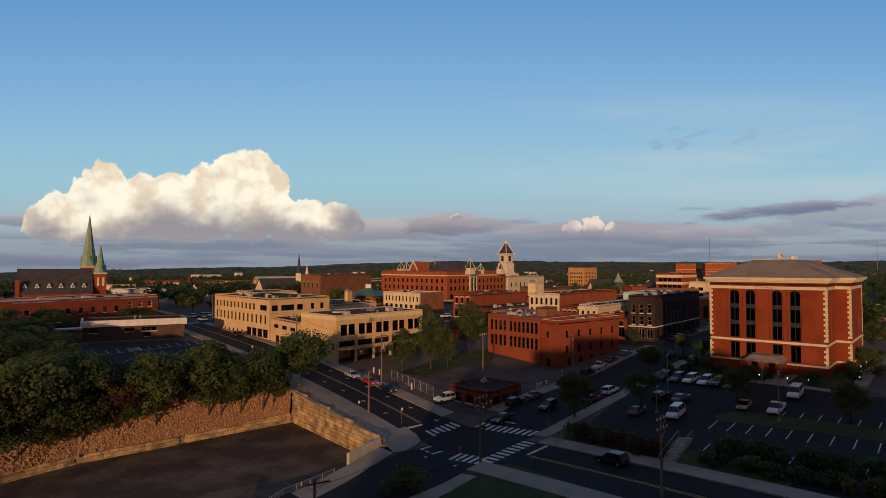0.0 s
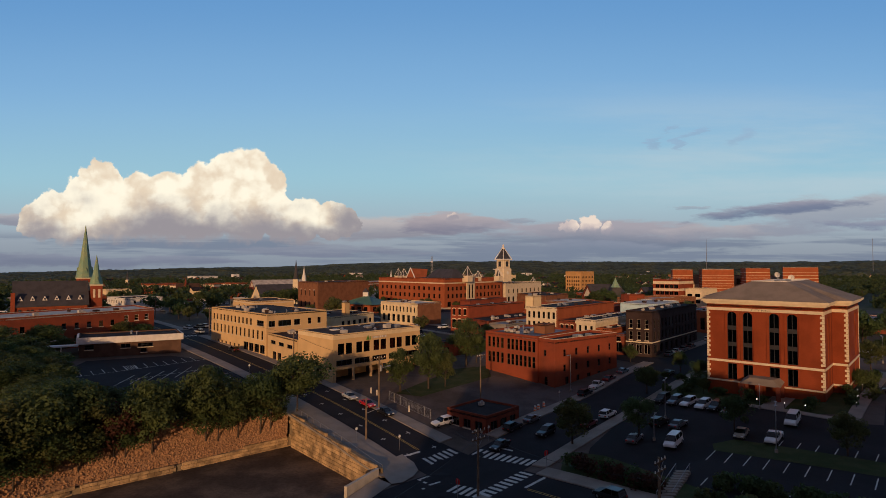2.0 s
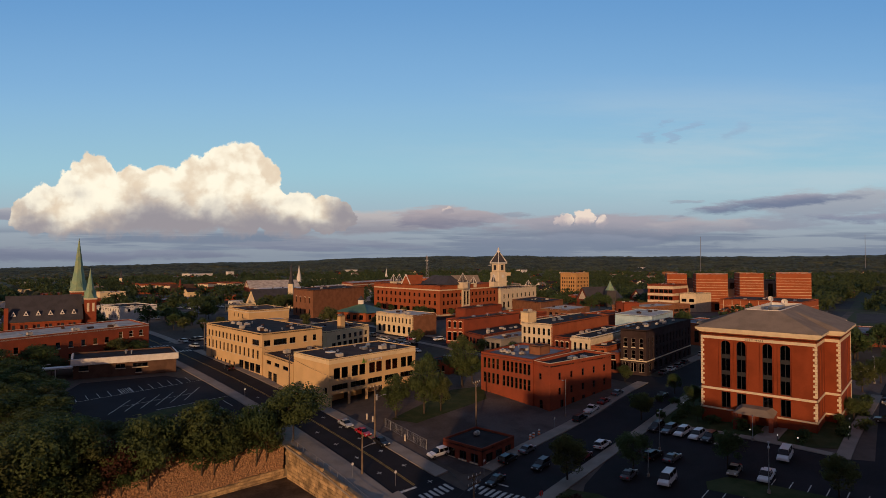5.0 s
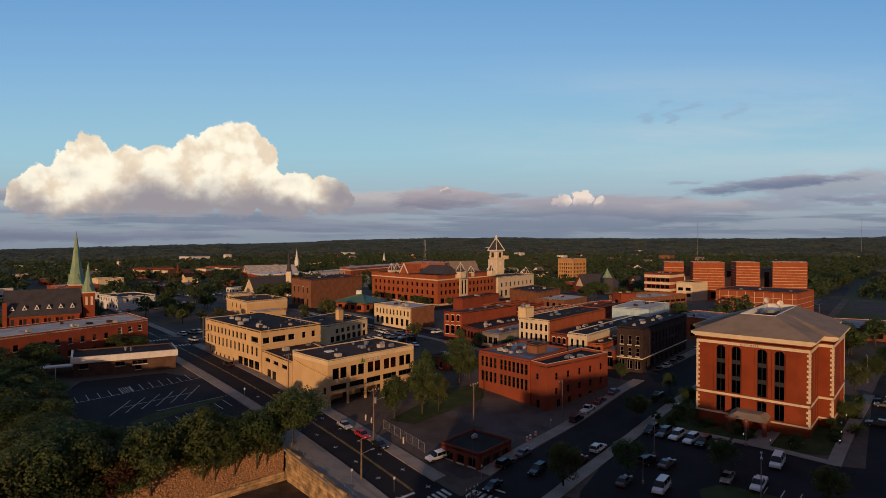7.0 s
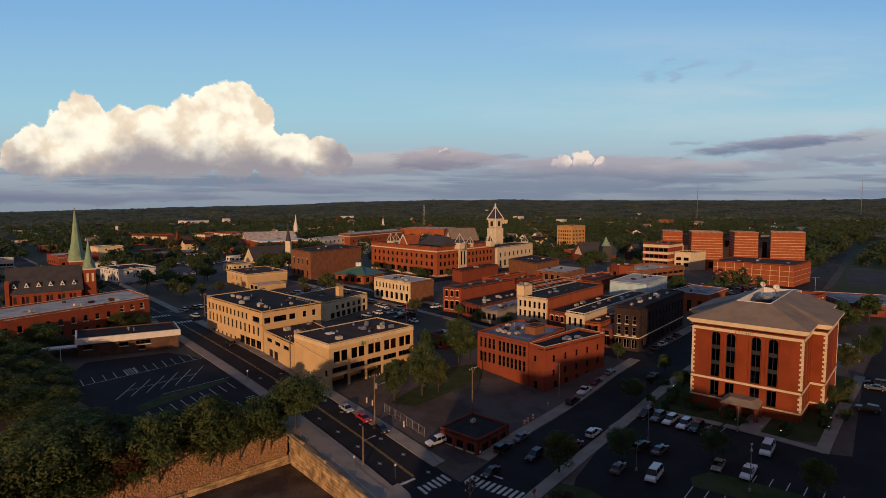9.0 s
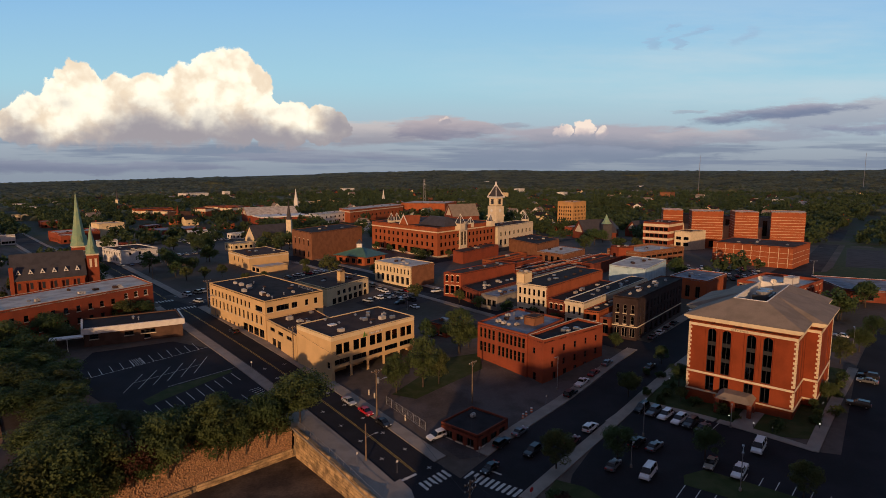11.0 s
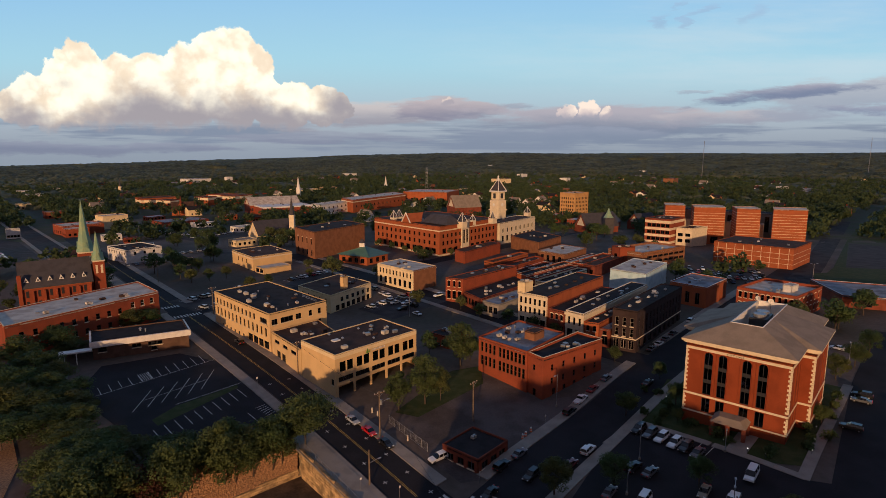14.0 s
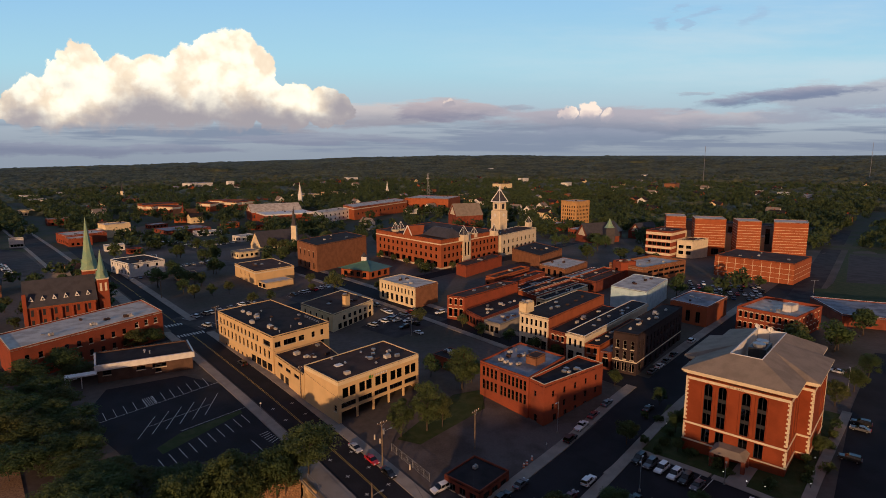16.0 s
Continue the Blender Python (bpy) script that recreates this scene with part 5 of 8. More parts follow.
# ---- city hall ----
def build_city_hall():
    ux, uy = Vector((0.668, 0.744)), Vector((-0.744, 0.668))
    N = Vector((66.63, 98.67))
    foot = [(0, 0), (9, 0), (9, -2.4), (25.5, -2.4), (25.5, 0), (34.4, 0), (34.4, 19.2), (25.5, 19.2), (25.5, 21.6), (9, 21.6), (9, 19.2), (0, 19.2)]
    corners = [N + ux * x + uy * y for x, y in foot]
    Z0 = 7.9
    side = [row(6.0, 14.2, 2, 1.0, 0.3, 0.95, "band", sill=False), row(2.1, 5.0, 2, 1.0, 0.3, 0.95, "band", sill=False)]
    wing = [row(6.0, 14.2, 3, 1.1, 0.55, 0.98, "band", sill=False), row(2.1, 5.0, 3, 1.1, 0.55, 0.98, "band", sill=False)]
    bays = [(0.186, 0.274), (0.327, 0.415), (0.556, 0.644), (0.705, 0.793)]
    front = [row(0.2, 1.4, 1, 4.0, 0.7, 0.95, "band", sill=False)]
    hall = building("city_hall", "four-storey orange-red brick city hall with pale trim and arched bays", "city hall", corners, Z0, Z0 + 16.2, "brick_hall", "roof_dark",
                    {11: [row(5.75, 14.75, 1, 1.66, a, b, "band", sill=False) for a, b in bays] + [row(1.9, 4.95, 1, 1.66, a, b, "band", sill=False) for a, b in bays],
                     0: side, 2: wing, 4: side, 9: side}, coping=None, parapet=0.2,
                    trims=((14.95, 0.55, 0.10), (5.15, 0.42, 0.12), (1.45, 0.3, 0.16)))
    hm = Matrix.Translation((0, 0, 0)) @ Matrix(((ux.x, uy.x, 0, 0), (ux.y, uy.y, 0, 0), (0, 0, 1, 0), (0, 0, 0, 1)))
    # arched heads and floor panels of the four tall bays
    fm = pose(corners[11].x - N.x, corners[11].y - N.y, 0, 0, 0, math.degrees(math.atan2(-uy.y, -uy.x)))
    for a, b in bays:
        xc, w = (a + b) / 2 * 19.2, 1.66
        bm = bmesh.new()
        r, top, k = w / 2, 14.78, 10
        for s in (-1, 1):
            arc = [(xc + s * r * math.cos(math.pi / 2 * i / k), top - r - 0.02 + r * math.sin(math.pi / 2 * i / k)) for i in range(k + 1)]
            corner = (xc + s * (r + 0.02), top)
            fv = [[bm.verts.new((x, y, z)) for x, z in arc] + [bm.verts.new((corner[0], y, corner[1]))] for y in (-0.02, 0.28)]
            for i in range(k):
                bm.faces.new((fv[0][i], fv[0][i + 1], fv[0][k + 1]))
                bm.faces.new((fv[0][i], fv[1][i], fv[1][i + 1], fv[0][i + 1]))
        part("arch_head", bm, "brick_hall", hall, m=fm)
        for z in (8.2, 11.3):
            part("floor_panel", boxes((xc - r + 0.09, xc + r - 0.09, 0.185, 0.20, z, z + 0.8)), "metal_dark", hall, "dark panel between floors", m=fm)
        for s in (-1, 1):
            part("pilaster", soft_edges(boxes((xc + s * (r + 0.28) - 0.13, xc + s * (r + 0.28) + 0.13, -0.12, 0.0, 5.6, 14.6)), 0.02), "brick_hall", hall, m=fm)
    # corner quoins
    for k in (0, 1, 2, 3, 5, 10, 11):
        p = corners[k] - N
        prev, nxt = corners[k - 1] - corners[k], corners[(k + 1) % 12] - corners[k]
        if k in (1, 10):
            continue
        for i in range(29):
            z = 1.8 + i * 0.46
            if 5.0 < z < 5.6:
                continue
            s = 0.62 if i % 2 else 0.36
            a, b = prev.normalized(), nxt.normalized()
            bm = bmesh.new()
            o = -(a + b) * 0.07
            pts = [o, o + b * s, o + b * s + a * 0.12, o + (a + b) * 0.12, o + a * s + b * 0.12, o + a * s]
            add_prism(bm, [(p.x + v.x, p.y + v.y) for v in pts], z + 0.02, z + 0.43)
            part("quoin", bm, "stone_cream", hall)
    # cornice in three steps
    for z0, z1, out in ((16.2, 16.42, 0.3), (16.42, 16.7, 0.58), (16.7, 17.1, 0.9)):
        bm = bmesh.new()
        ring = []
        for i, (x, y) in enumerate(foot):
            dx = -out if x in (0, 9) else out
            dy = -out if y in (0, -2.4) else out
            ring.append((x + dx, y + dy))
        add_prism(bm, ring, z0, z1)
        part("cornice", bm, "stone_cream", hall, m=hm)
    # hipped roof round an open plant well
    bm = bmesh.new()
    E, T, H = 17.12, 20.5, 0.95
    A = [bm.verts.new(c) for c in ((-H, -H, E), (34.4 + H, -H, E), (34.4 + H, 19.2 + H, E), (-H, 19.2 + H, E))]
    B = [bm.verts.new(c) for c in ((5.3, 6.5, T), (28.5, 6.5, T), (28.5, 12.6, T), (5.3, 12.6, T))]
    for i in range(4):
        bm.faces.new((A[i], A[(i + 1) % 4], B[(i + 1) % 4], B[i]))
    for s, y0, y1, ym in ((1, -2.4 - H, 6.5, -H), (-1, 21.6 + H, 12.6, 19.2 + H)):
        v = [bm.verts.new(c) for c in ((9 - H, y0, E), (25.5 + H, y0, E), (21.0, y1, T + 0.01), (13.5, y1, T + 0.01), (9 - H, ym, E), (25.5 + H, ym, E))]
        for f in ((0, 1, 2, 3), (0, 3, 4), (1, 5, 2)):
            bm.faces.new([v[i] for i in f][::s])
    part("roof", bm, "shingle_grey", hall, "hipped grey-brown shingle roof", m=hm)
    bm = bmesh.new()
    for x0, x1, y0, y1 in ((5.3, 28.5, 6.5, 6.7), (5.3, 28.5, 12.4, 12.6), (5.3, 5.5, 6.7, 12.4), (28.3, 28.5, 6.7, 12.4)):
        add_box(bm, x0, x1, y0, y1, 16.4, T + 0.12)
    add_box(bm, 5.5, 28.3, 6.7, 12.4, 16.4, 16.6)
    part("roof_well", bm, "paint_white", hall, "white sides of the sunken plant well", m=hm)
    cx = base_empty("cooling_tower", "large metal cooling tower in the roof well", "air unit", pose(N.x, N.y, Z0) @ hm @ pose(17, 9.4, 16.6))
    part("casing", soft_edges(boxes((-3.2, 3.2, -1.7, 1.7, 0.3, 3.4)), 0.08), "metal_dark", cx)
    for x in (-1.3, 1.5):
        bm = bmesh.new()
        add_tube(bm, (x, 0, 3.4), (x, 0, 4.1), 1.2, 1.3, 14)
        part("fan_stack", bm, "metal_grey", cx)
    part("base_frame", boxes((-3.4, 3.4, -1.8, -1.6, 0, 0.3), (-3.4, 3.4, 1.6, 1.8, 0, 0.3)), "metal_grey", cx)
    for i, (x, y) in enumerate(((26.5, 12.1), (27.9, 9.8))):
        d = base_empty("dish_antenna", "white round dish antenna on a mast", "antenna", pose(N.x, N.y, Z0) @ hm @ pose(x, y, 16.6), "dish antennas")
        bm = bmesh.new()
        add_tube(bm, (0, 0, 0), (0, 0, 5.2 - i * 0.6), 0.07, 0.07, 8)
        part("mast", bm, "metal_grey", d)
        bm = bmesh.new()
        rings = []
        for k in range(5):
            r = 0.62 * k / 4
            rings.append([bm.verts.new((r * math.cos(t), 0.3 * (k / 4) ** 2, r * math.sin(t))) for t in (2 * math.pi * j / 14 for j in range(14))])
        for q, w in zip(rings, rings[1:]):
            for j in range(14):
                bm.faces.new((q[j], q[(j + 1) % 14], w[(j + 1) % 14], w[j]))
        bmesh.ops.remove_doubles(bm, verts=bm.verts[:], dist=0.001)
        bmesh.ops.solidify(bm, geom=bm.faces[:], thickness=0.03)
        part("dish", bm, "paint_white", d, m=pose(0, 0, 5.0 - i * 0.6, -10, 0, 70 + 30 * i), smooth=True)
    # porch with hipped canopy
    porch = base_empty("entrance_porch", "brick porch with a low hipped canopy", "porch", pose(N.x, N.y, Z0) @ hm @ pose(0, 0.5, -0.95))
    bm = bmesh.new()
    lo = [bm.verts.new(c) for c in ((0, 5.6, 3.5), (0, 12.2, 3.5), (-3.8, 12.2, 3.0), (-3.8, 5.6, 3.0))]
    up = [bm.verts.new(c) for c in ((0, 6.4, 4.1), (0, 11.4, 4.1), (-2.4, 10.8, 4.0), (-2.4, 7.0, 4.0))]
    for i in range(4):
        bm.faces.new((lo[i], lo[(i + 1) % 4], up[(i + 1) % 4], up[i]))
    bm.faces.new(up)
    bm.faces.new(lo[::-1])
    bmesh.ops.recalc_face_normals(bm, faces=bm.faces[:])
    part("canopy", bm, "shingle_grey", porch)
    for x, y in ((-3.4, 6.0), (-3.4, 11.8), (-3.4, 8.9), (-0.4, 6.0), (-0.4, 11.8)):
        part("pier", soft_edges(boxes((x - 0.35, x + 0.35, y - 0.35, y + 0.35, -2.0, 3.1)), 0.03), "brick_deep", porch)
    # incised name on the frieze
    txt = bpy.data.curves.new("name_text", "FONT")
    txt.body, txt.size, txt.extrude, txt.align_x, txt.align_y = "CITY HALL", 0.55, 0.03, "CENTER", "CENTER"
    txt.space_character = 1.25
    tob = new("hall_lettering", txt)
    txt.materials.append(M["metal_dark"])
    tob.parent = hall
    tob.matrix_basis = fm @ pose(0.490 * 19.2, -0.13, 15.22, 90, 0, 0)
    tagged(tob, "dark letters on the pale frieze")


build_city_hall()


# ---- retaining walls, rubble slope and the sunken lot ----
def course_wall(name, p, q, zlo, top0, top1, label, block=(1.15, 0.55), thick=0.7, seed=1, mat="wall_stone"):
    """A wall of separate coursed blocks with recessed joints, its top following a slope."""
    r = random.Random(seed)
    p, q = Vector(p), Vector(q)
    L = (q - p).length
    ang = math.degrees(math.atan2((q - p).y, (q - p).x))
    m = pose(p.x, p.y, 0, 0, 0, ang)
    top = base_empty(name, label, "wall", m, kind="structure")
    bm = bmesh.new()
    v = [bm.verts.new(c) for c in ((0, 0.08, zlo), (L, 0.08, zlo), (L, 0.08, top1 - 0.1), (0, 0.08, top0 - 0.1))]
    w = [bm.verts.new(c.co + Vector((0, thick, 0))) for c in v]
    bm.faces.new(v)
    bm.faces.new((v[3], v[2], w[2], w[3]))
    bm.faces.new((w[0], w[3], w[2], w[1]))
    part("core", bm, "mortar", top)
    shapes = []
    for i in range(6):
        sw = block[0] * (0.8 + 0.08 * i)
        b = soft_edges(boxes((0.02, sw - 0.02, -0.04 - 0.05 * r.random(), 0.3, 0.02, block[1] - 0.02)), 0.04)
        for vert in b.verts:
            vert.co += Vector((r.uniform(-0.02, 0.02), r.uniform(-0.03, 0.03), r.uniform(-0.02, 0.02)))
        shapes.append((sw, mesh_of(b, "block", mat)))
    z = zlo
    while z < max(top0, top1):
        x = -r.random() * 0.5
        while x < L - 0.3:
            sw, me = r.choice(shapes)
            t = top0 + (top1 - top0) * (x + sw / 2) / L
            if x >= -0.1 and z + block[1] <= t + 0.3 and x + sw < L + 0.4:
                part("block", me, None, top, m=pose(x, 0, z))
            x += sw
        z += block[1]
    return top


def build_pit():
    # high wall along the street and the low wall below the slope
    course_wall("retaining_wall_street", (-27.6, 104.6), (-8.9, 82.2), PIT_Z - 0.3, 4.6, 2.3, "weathered tan stone retaining wall along the street", seed=3, block=(1.5, 0.62))
    course_wall("retaining_wall_slope", (-42.0, 91.6), (-27.4, 104.6), PIT_Z - 0.3, -0.35, 0.2, "low tan stone wall below the rubble slope", (1.2, 0.5), 0.5, 5)
    course_wall("retaining_wall_slope_near", (-52.5, 82.2), (-42.0, 91.4), PIT_Z - 0.3, -0.5, -0.4, "low tan stone wall below the rubble slope", (1.2, 0.5), 0.5, 6)
    course_wall("retaining_wall_slope_end", (-66.0, 62.0), (-52.3, 82.6), PIT_Z - 0.3, -0.7, -0.5, "low tan stone wall below the rubble slope", (1.2, 0.5), 0.5, 7)
    bm = bmesh.new()
    p, q = Vector((-8.8, 82.3)), Vector((-12.3, 75.4))
    way = (q - p).normalized()
    side = Vector((way.y, -way.x)) * 0.45
    add_prism(bm, [(v.x, v.y) for v in (p, q, q + side, p + side)], -2, 2.35)
    tagged(part("wall_end", soft_edges(bm, 0.05), "concrete_pale", None), "pale concrete end wall of the sunken lot", "wall", kind="structure")
    # slope of broken stone
    bm = bmesh.new()
    foot = [(-66.6, 62.6), (-52.6, 83.0), (-42.0, 92.2), (-34.6, 98.5), (-28.0, 104.3)]
    head = [(-70.5, 65.5), (-56.0, 86.6), (-45.0, 96.2), (-37.0, 102.0), (-28.4, 107.0)]
    rows = []
    r = random.Random(11)
    n = 9
    def along(pts, t):
        k = t * (len(pts) - 1)
        i = min(int(k), len(pts) - 2)
        return Vector(pts[i]).lerp(Vector(pts[i + 1]), k - i)
    for a in range(61):
        t = a / 60
        f, h = along(foot, t), along(head, t)
        zf, zh = -0.75 + 0.55 * t, ground_z(h.x, h.y) + 0.1
        line = []
        for b in range(n + 1):
            s = b / n
            p = f.lerp(h, s)
            line.append(bm.verts.new((p.x + r.uniform(-0.1, 0.1), p.y, zf + (zh - zf) * s ** 0.9 + r.uniform(-0.12, 0.12))))
        rows.append(line)
    for a, b in zip(rows, rows[1:]):
        for j in range(n):
            bm.faces.new((a[j], b[j], b[j + 1], a[j + 1]))
    bmesh.ops.recalc_face_normals(bm, faces=bm.faces[:])
    if sum(f.normal.z for f in bm.faces) < 0:
        bmesh.ops.reverse_faces(bm, faces=bm.faces[:])
    tagged(part("slope", bm, "rubble", None), "bank of broken tan stone", "slope", kind="structure")
    vs, fs = [], []
    base = [Vector(c) for c in ((-1, -1, -0.6), (1, -0.8, -0.7), (1.1, 1, -0.6), (-0.9, 0.9, -0.5), (-0.7, -0.8, 0.6), (0.8, -0.7, 0.5), (0.7, 0.8, 0.7), (-0.8, 0.7, 0.55))]
    quads = ((3, 2, 1, 0), (4, 5, 6, 7), (0, 1, 5, 4), (1, 2, 6, 5), (2, 3, 7, 6), (3, 0, 4, 7))
    for _ in range(9000):
        t, s = r.random(), r.random()
        f, h = along(foot, t), along(head, t)
        p = f.lerp(h, s)
        zf, zh = -0.75 + 0.55 * t, ground_z(h.x, h.y) + 0.1
        z = zf + (zh - zf) * s ** 0.9
        e = Euler((r.random() * 6, r.random() * 6, r.random() * 6)).to_matrix()
        k = r.uniform(0.05, 0.17)
        o = len(vs)
        vs += [tuple(Vector((p.x, p.y, z + 0.08)) + e @ (c * k)) for c in base]
        fs += [tuple(o + i for i in q) for q in quads]
    me = bpy.data.meshes.new("rubble")
    me.from_pydata(vs, [], fs)
    me.materials.append(M["rubble"])
    tagged(new("rubble", me), "loose broken tan stones on the bank", "rubble", kind="stuff")
    lot("slope_upper", [(-66, 72), (-71, 84), (-76, 95), (-86, 107), (-96, 114), (-110, 108), (-96, 88), (-80, 70)], "rubble", 0.1, "bare stony ground above the bank", "slope")
    # chain fence with posts beside the drive
    fence = base_empty("chain_fence", "rusty chain-link fence with a gate frame", "fence", pose(-18.3, 65.9, 0))
    for a, b in (((0, 0), (4.6, 6.6)), ((0, 0), (-3, -8))):
        p, q = Vector(a), Vector(b)
        k = 4
        for i in range(k + 1):
            c = p.lerp(q, i / k)
            bm = bmesh.new()
            add_tube(bm, (c.x, c.y, -1.6), (c.x, c.y, 1.4), 0.06, 0.06, 6)
            part("post", bm, "metal_grey", fence)
        for z in (1.35, 0.3, -0.8):
            bm = bmesh.new()
            add_tube(bm, (p.x, p.y, z), (q.x, q.y, z), 0.035, 0.035, 5)
            part("rail", bm, "metal_grey", fence)
        bm = bmesh.new()
        L = (q - p).length
        for i in range(int(L / 0.35)):
            c, d = p.lerp(q, i * 0.35 / L), p.lerp(q, min(1, (i * 0.35 + 2.2) / L))
            add_tube(bm, (c.x, c.y, -0.9), (d.x, d.y, 1.3), 0.012, 0.012, 3, False)
            add_tube(bm, (c.x, c.y, 1.3), (d.x, d.y, -0.9), 0.012, 0.012, 3, False)
        part("mesh_wire", bm, "metal_grey", fence)
    lot("pavement_drive", [(-12.2, 75.0), (-9.0, 81.3), (-6.8, 79.6), (-10.8, 71.5), (-15.0, 64.0), (-17.6, 66.5)], "concrete", 0.09, "pale concrete drive into the sunken lot", "drive")


build_pit()


# ---- lots, lawns and painted bays ----
def build_lots():
    def stripes(parent, pairs, mat="paint_road", w=0.14):
        for p, q in pairs:
            part("bay_line", ribbon(bmesh.new(), p, q, -w / 2, w / 2, 0.075), mat, parent)
    left = lot("lot_clinic", [(-84, 124), (-70, 113), (-60, 104.5), (-33.2, 115.8), (-59.4, 146.4), (-72, 152), (-88, 142)], "asphalt_new", 0.06, "dark asphalt parking lot with white bay lines")
    V = Vector
    pairs = []
    for i in range(13):
        f = i / 12
        pairs.append((V((-82.7, 126.7)).lerp(V((-66.1, 150.5)), f), V((-79.8, 123.2)).lerp(V((-62.4, 145.8)), f)))
        if i < 10:
            f = i / 9
            pairs.append((V((-58.6, 109.2)).lerp(V((-48.2, 129.6)), f), V((-55.3, 105.8)).lerp(V((-44.9, 126.0)), f)))
        if i < 6:
            f = i / 5
            a, b = V((-66.8, 116.9)).lerp(V((-56.8, 129.2)), f), V((-68.2, 127.8)).lerp(V((-58.2, 140.9)), f)
            pairs.append((a, b))
            if i < 5:
                pairs.append((a.lerp(b, 0.5), a.lerp(b, 0.5) + V((2.0, 2.46))))
    pairs.append((V((-80.3, 122.6)), V((-60.8, 147.8))))
    pairs.append((V((-59.2, 121.0)), V((-48.6, 133.5))))
    pairs.append((V((-42.0, 118.1)), V((-35.5, 111.3))))
    for i in range(6):
        f = i / 5
        pairs.append((V((-41.0, 120.5)).lerp(V((-37.4, 117.3)), f), V((-39.5, 122.3)).lerp(V((-36.4, 119.5)), f)))
        pairs.append((V((-75.9, 136.8)).lerp(V((-74.2, 138.6)), f), V((-72.6, 133.0)).lerp(V((-71.2, 135.0)), f)))
    stripes(left, pairs)
    lot("lawn", [(-61.0, 113.5), (-58.6, 111.2), (-48.4, 130.6), (-49.2, 132.2), (-58.8, 120.4)], "grass", 0.085, "narrow grass strip in the parking lot", "lawn")
    hall = lot("lot_hall", [(28, 66), (37, 52), (75, 40), (95, 60), (74, 84), (64, 88), (53.5, 100.5), (43, 112.5), (34.5, 104.5), (23, 88), (20, 80)], "asphalt_new", 0.06, "dark asphalt parking lot in front of the hall")
    lot("lot_hall_east", [(66, 85), (76, 80), (97, 58), (150, 84), (178, 146), (136, 166), (101, 128)], "asphalt_new", 0.05, "dark asphalt parking lot beside the hall")
    pairs = []
    for i in range(12):
        a = V((39.3, 81.9)) + V((1.68, -1.62)) * i
        pairs.append((a, a + V((-2.7, -3.0))))
        b = V((50.0, 83.4)) + V((1.68, -1.45)) * i
        pairs.append((b, b + V((-2.4, -2.5))))
        c = V((34.0, 72.9)) + V((1.68, -1.6)) * i
        pairs.append((c, c + V((-1.9, -2.1))))
    for i in range(8):
        d = V((43.0, 112.0)) + V((1.5, -1.75)) * i
        pairs.append((d, d + V((-3.4, -2.9))))
    stripes(hall, pairs)
    lot("lawn", [(39.2, 82.0), (40.2, 84.6), (44, 85.6), (60, 70.5), (57, 66)], "grass", 0.10, "grass strip between parking rows", "lawn")
    lot("lawn", [(43.8, 113.8), (53.8, 101.6), (60.2, 93.6), (66.2, 91.6), (74, 101), (80, 108), (97, 125), (92, 130), (58, 133), (50, 121)], "grass", 0.08, "dark lawn round the hall", "lawn")
    lot("lawn", [(4.6, 74.6), (8.6, 72.8), (18, 60), (28, 45), (5, 40), (-6, 60), (1.2, 70.5)], "grass", 0.12, "corner lawn beside the crossing", "lawn")
    lot("lawn", [(17.8, 83.5), (16.6, 79.5), (24.5, 69), (34, 57.5), (37, 60), (31, 71), (24, 84), (20, 87)], "grass", 0.09, "planted bank along the lot", "lawn")
    lot("lawn", [(-9.5, 120.5), (-4, 118.5), (12, 135), (12, 145), (4, 142)], "grass", 0.1, "weedy strip beside the bank", "lawn")
    lot("lawn", [(172, 250), (160, 229.5), (215, 205), (240, 235), (200, 247)], "grass", 0.1, "worn grass yard", "lawn")
    k = lot("lot_corner", [(-2.5, 104.8), (4.5, 96), (9, 96.5), (24.5, 113), (40, 128), (25, 127.5), (12, 140), (-9.5, 117.5)], "gravel_lot", 0.055, "patched grey asphalt of an empty corner lot")
    # concrete walks of the hall
    def path(p, q, w):
        tagged(part("pavement", ribbon(bmesh.new(), p, q, -w / 2, w / 2, 0.17, height=0.25), "concrete", None), "pale concrete footpath", "path", kind="structure")
    path((63.5, 88.3), (99, 126.5), 2.0)
    path((53.8, 100.6), (64.2, 88.4), 1.5)
    path((43.2, 113.2), (53.4, 101.0), 1.5)
    path((56.5, 97.5), (62.5, 103.5), 3.6)
    path((34.4, 105.5), (43.2, 113.4), 1.4)
    # curved stair of the planted bank
    st = base_empty("bank_steps", "concrete steps with a metal handrail on the planted bank", "steps", pose(0, 0, 0))
    for i in range(12):
        t = i / 11
        x, y = 26.3 + 5.2 * t, 67.5 + 7.0 * t
        part("step", boxes((x - 0.9, x + 0.9, y - 0.35, y + 0.35, ground_z(x, y) - 0.3, ground_z(x, y) + 0.2 + 0.03 * i)), "concrete", st)
    for s in (-0.9, 0.9):
        bm = bmesh.new()
        add_tube(bm, (26.3 + s, 67.5, ground_z(26.3, 67.5) + 1.1), (31.5 + s, 74.5, ground_z(31.5, 74.5) + 1.5), 0.04, 0.04, 6)
        for i in range(4):
            t = i / 3
            x, y = 26.3 + 5.2 * t + s, 67.5 + 7.0 * t
            add_tube(bm, (x, y, ground_z(x, y)), (x, y, ground_z(x, y) + 1.1 + 0.4 * t), 0.03, 0.03, 5)
        part("handrail", bm, "metal_grey", st)


build_lots()


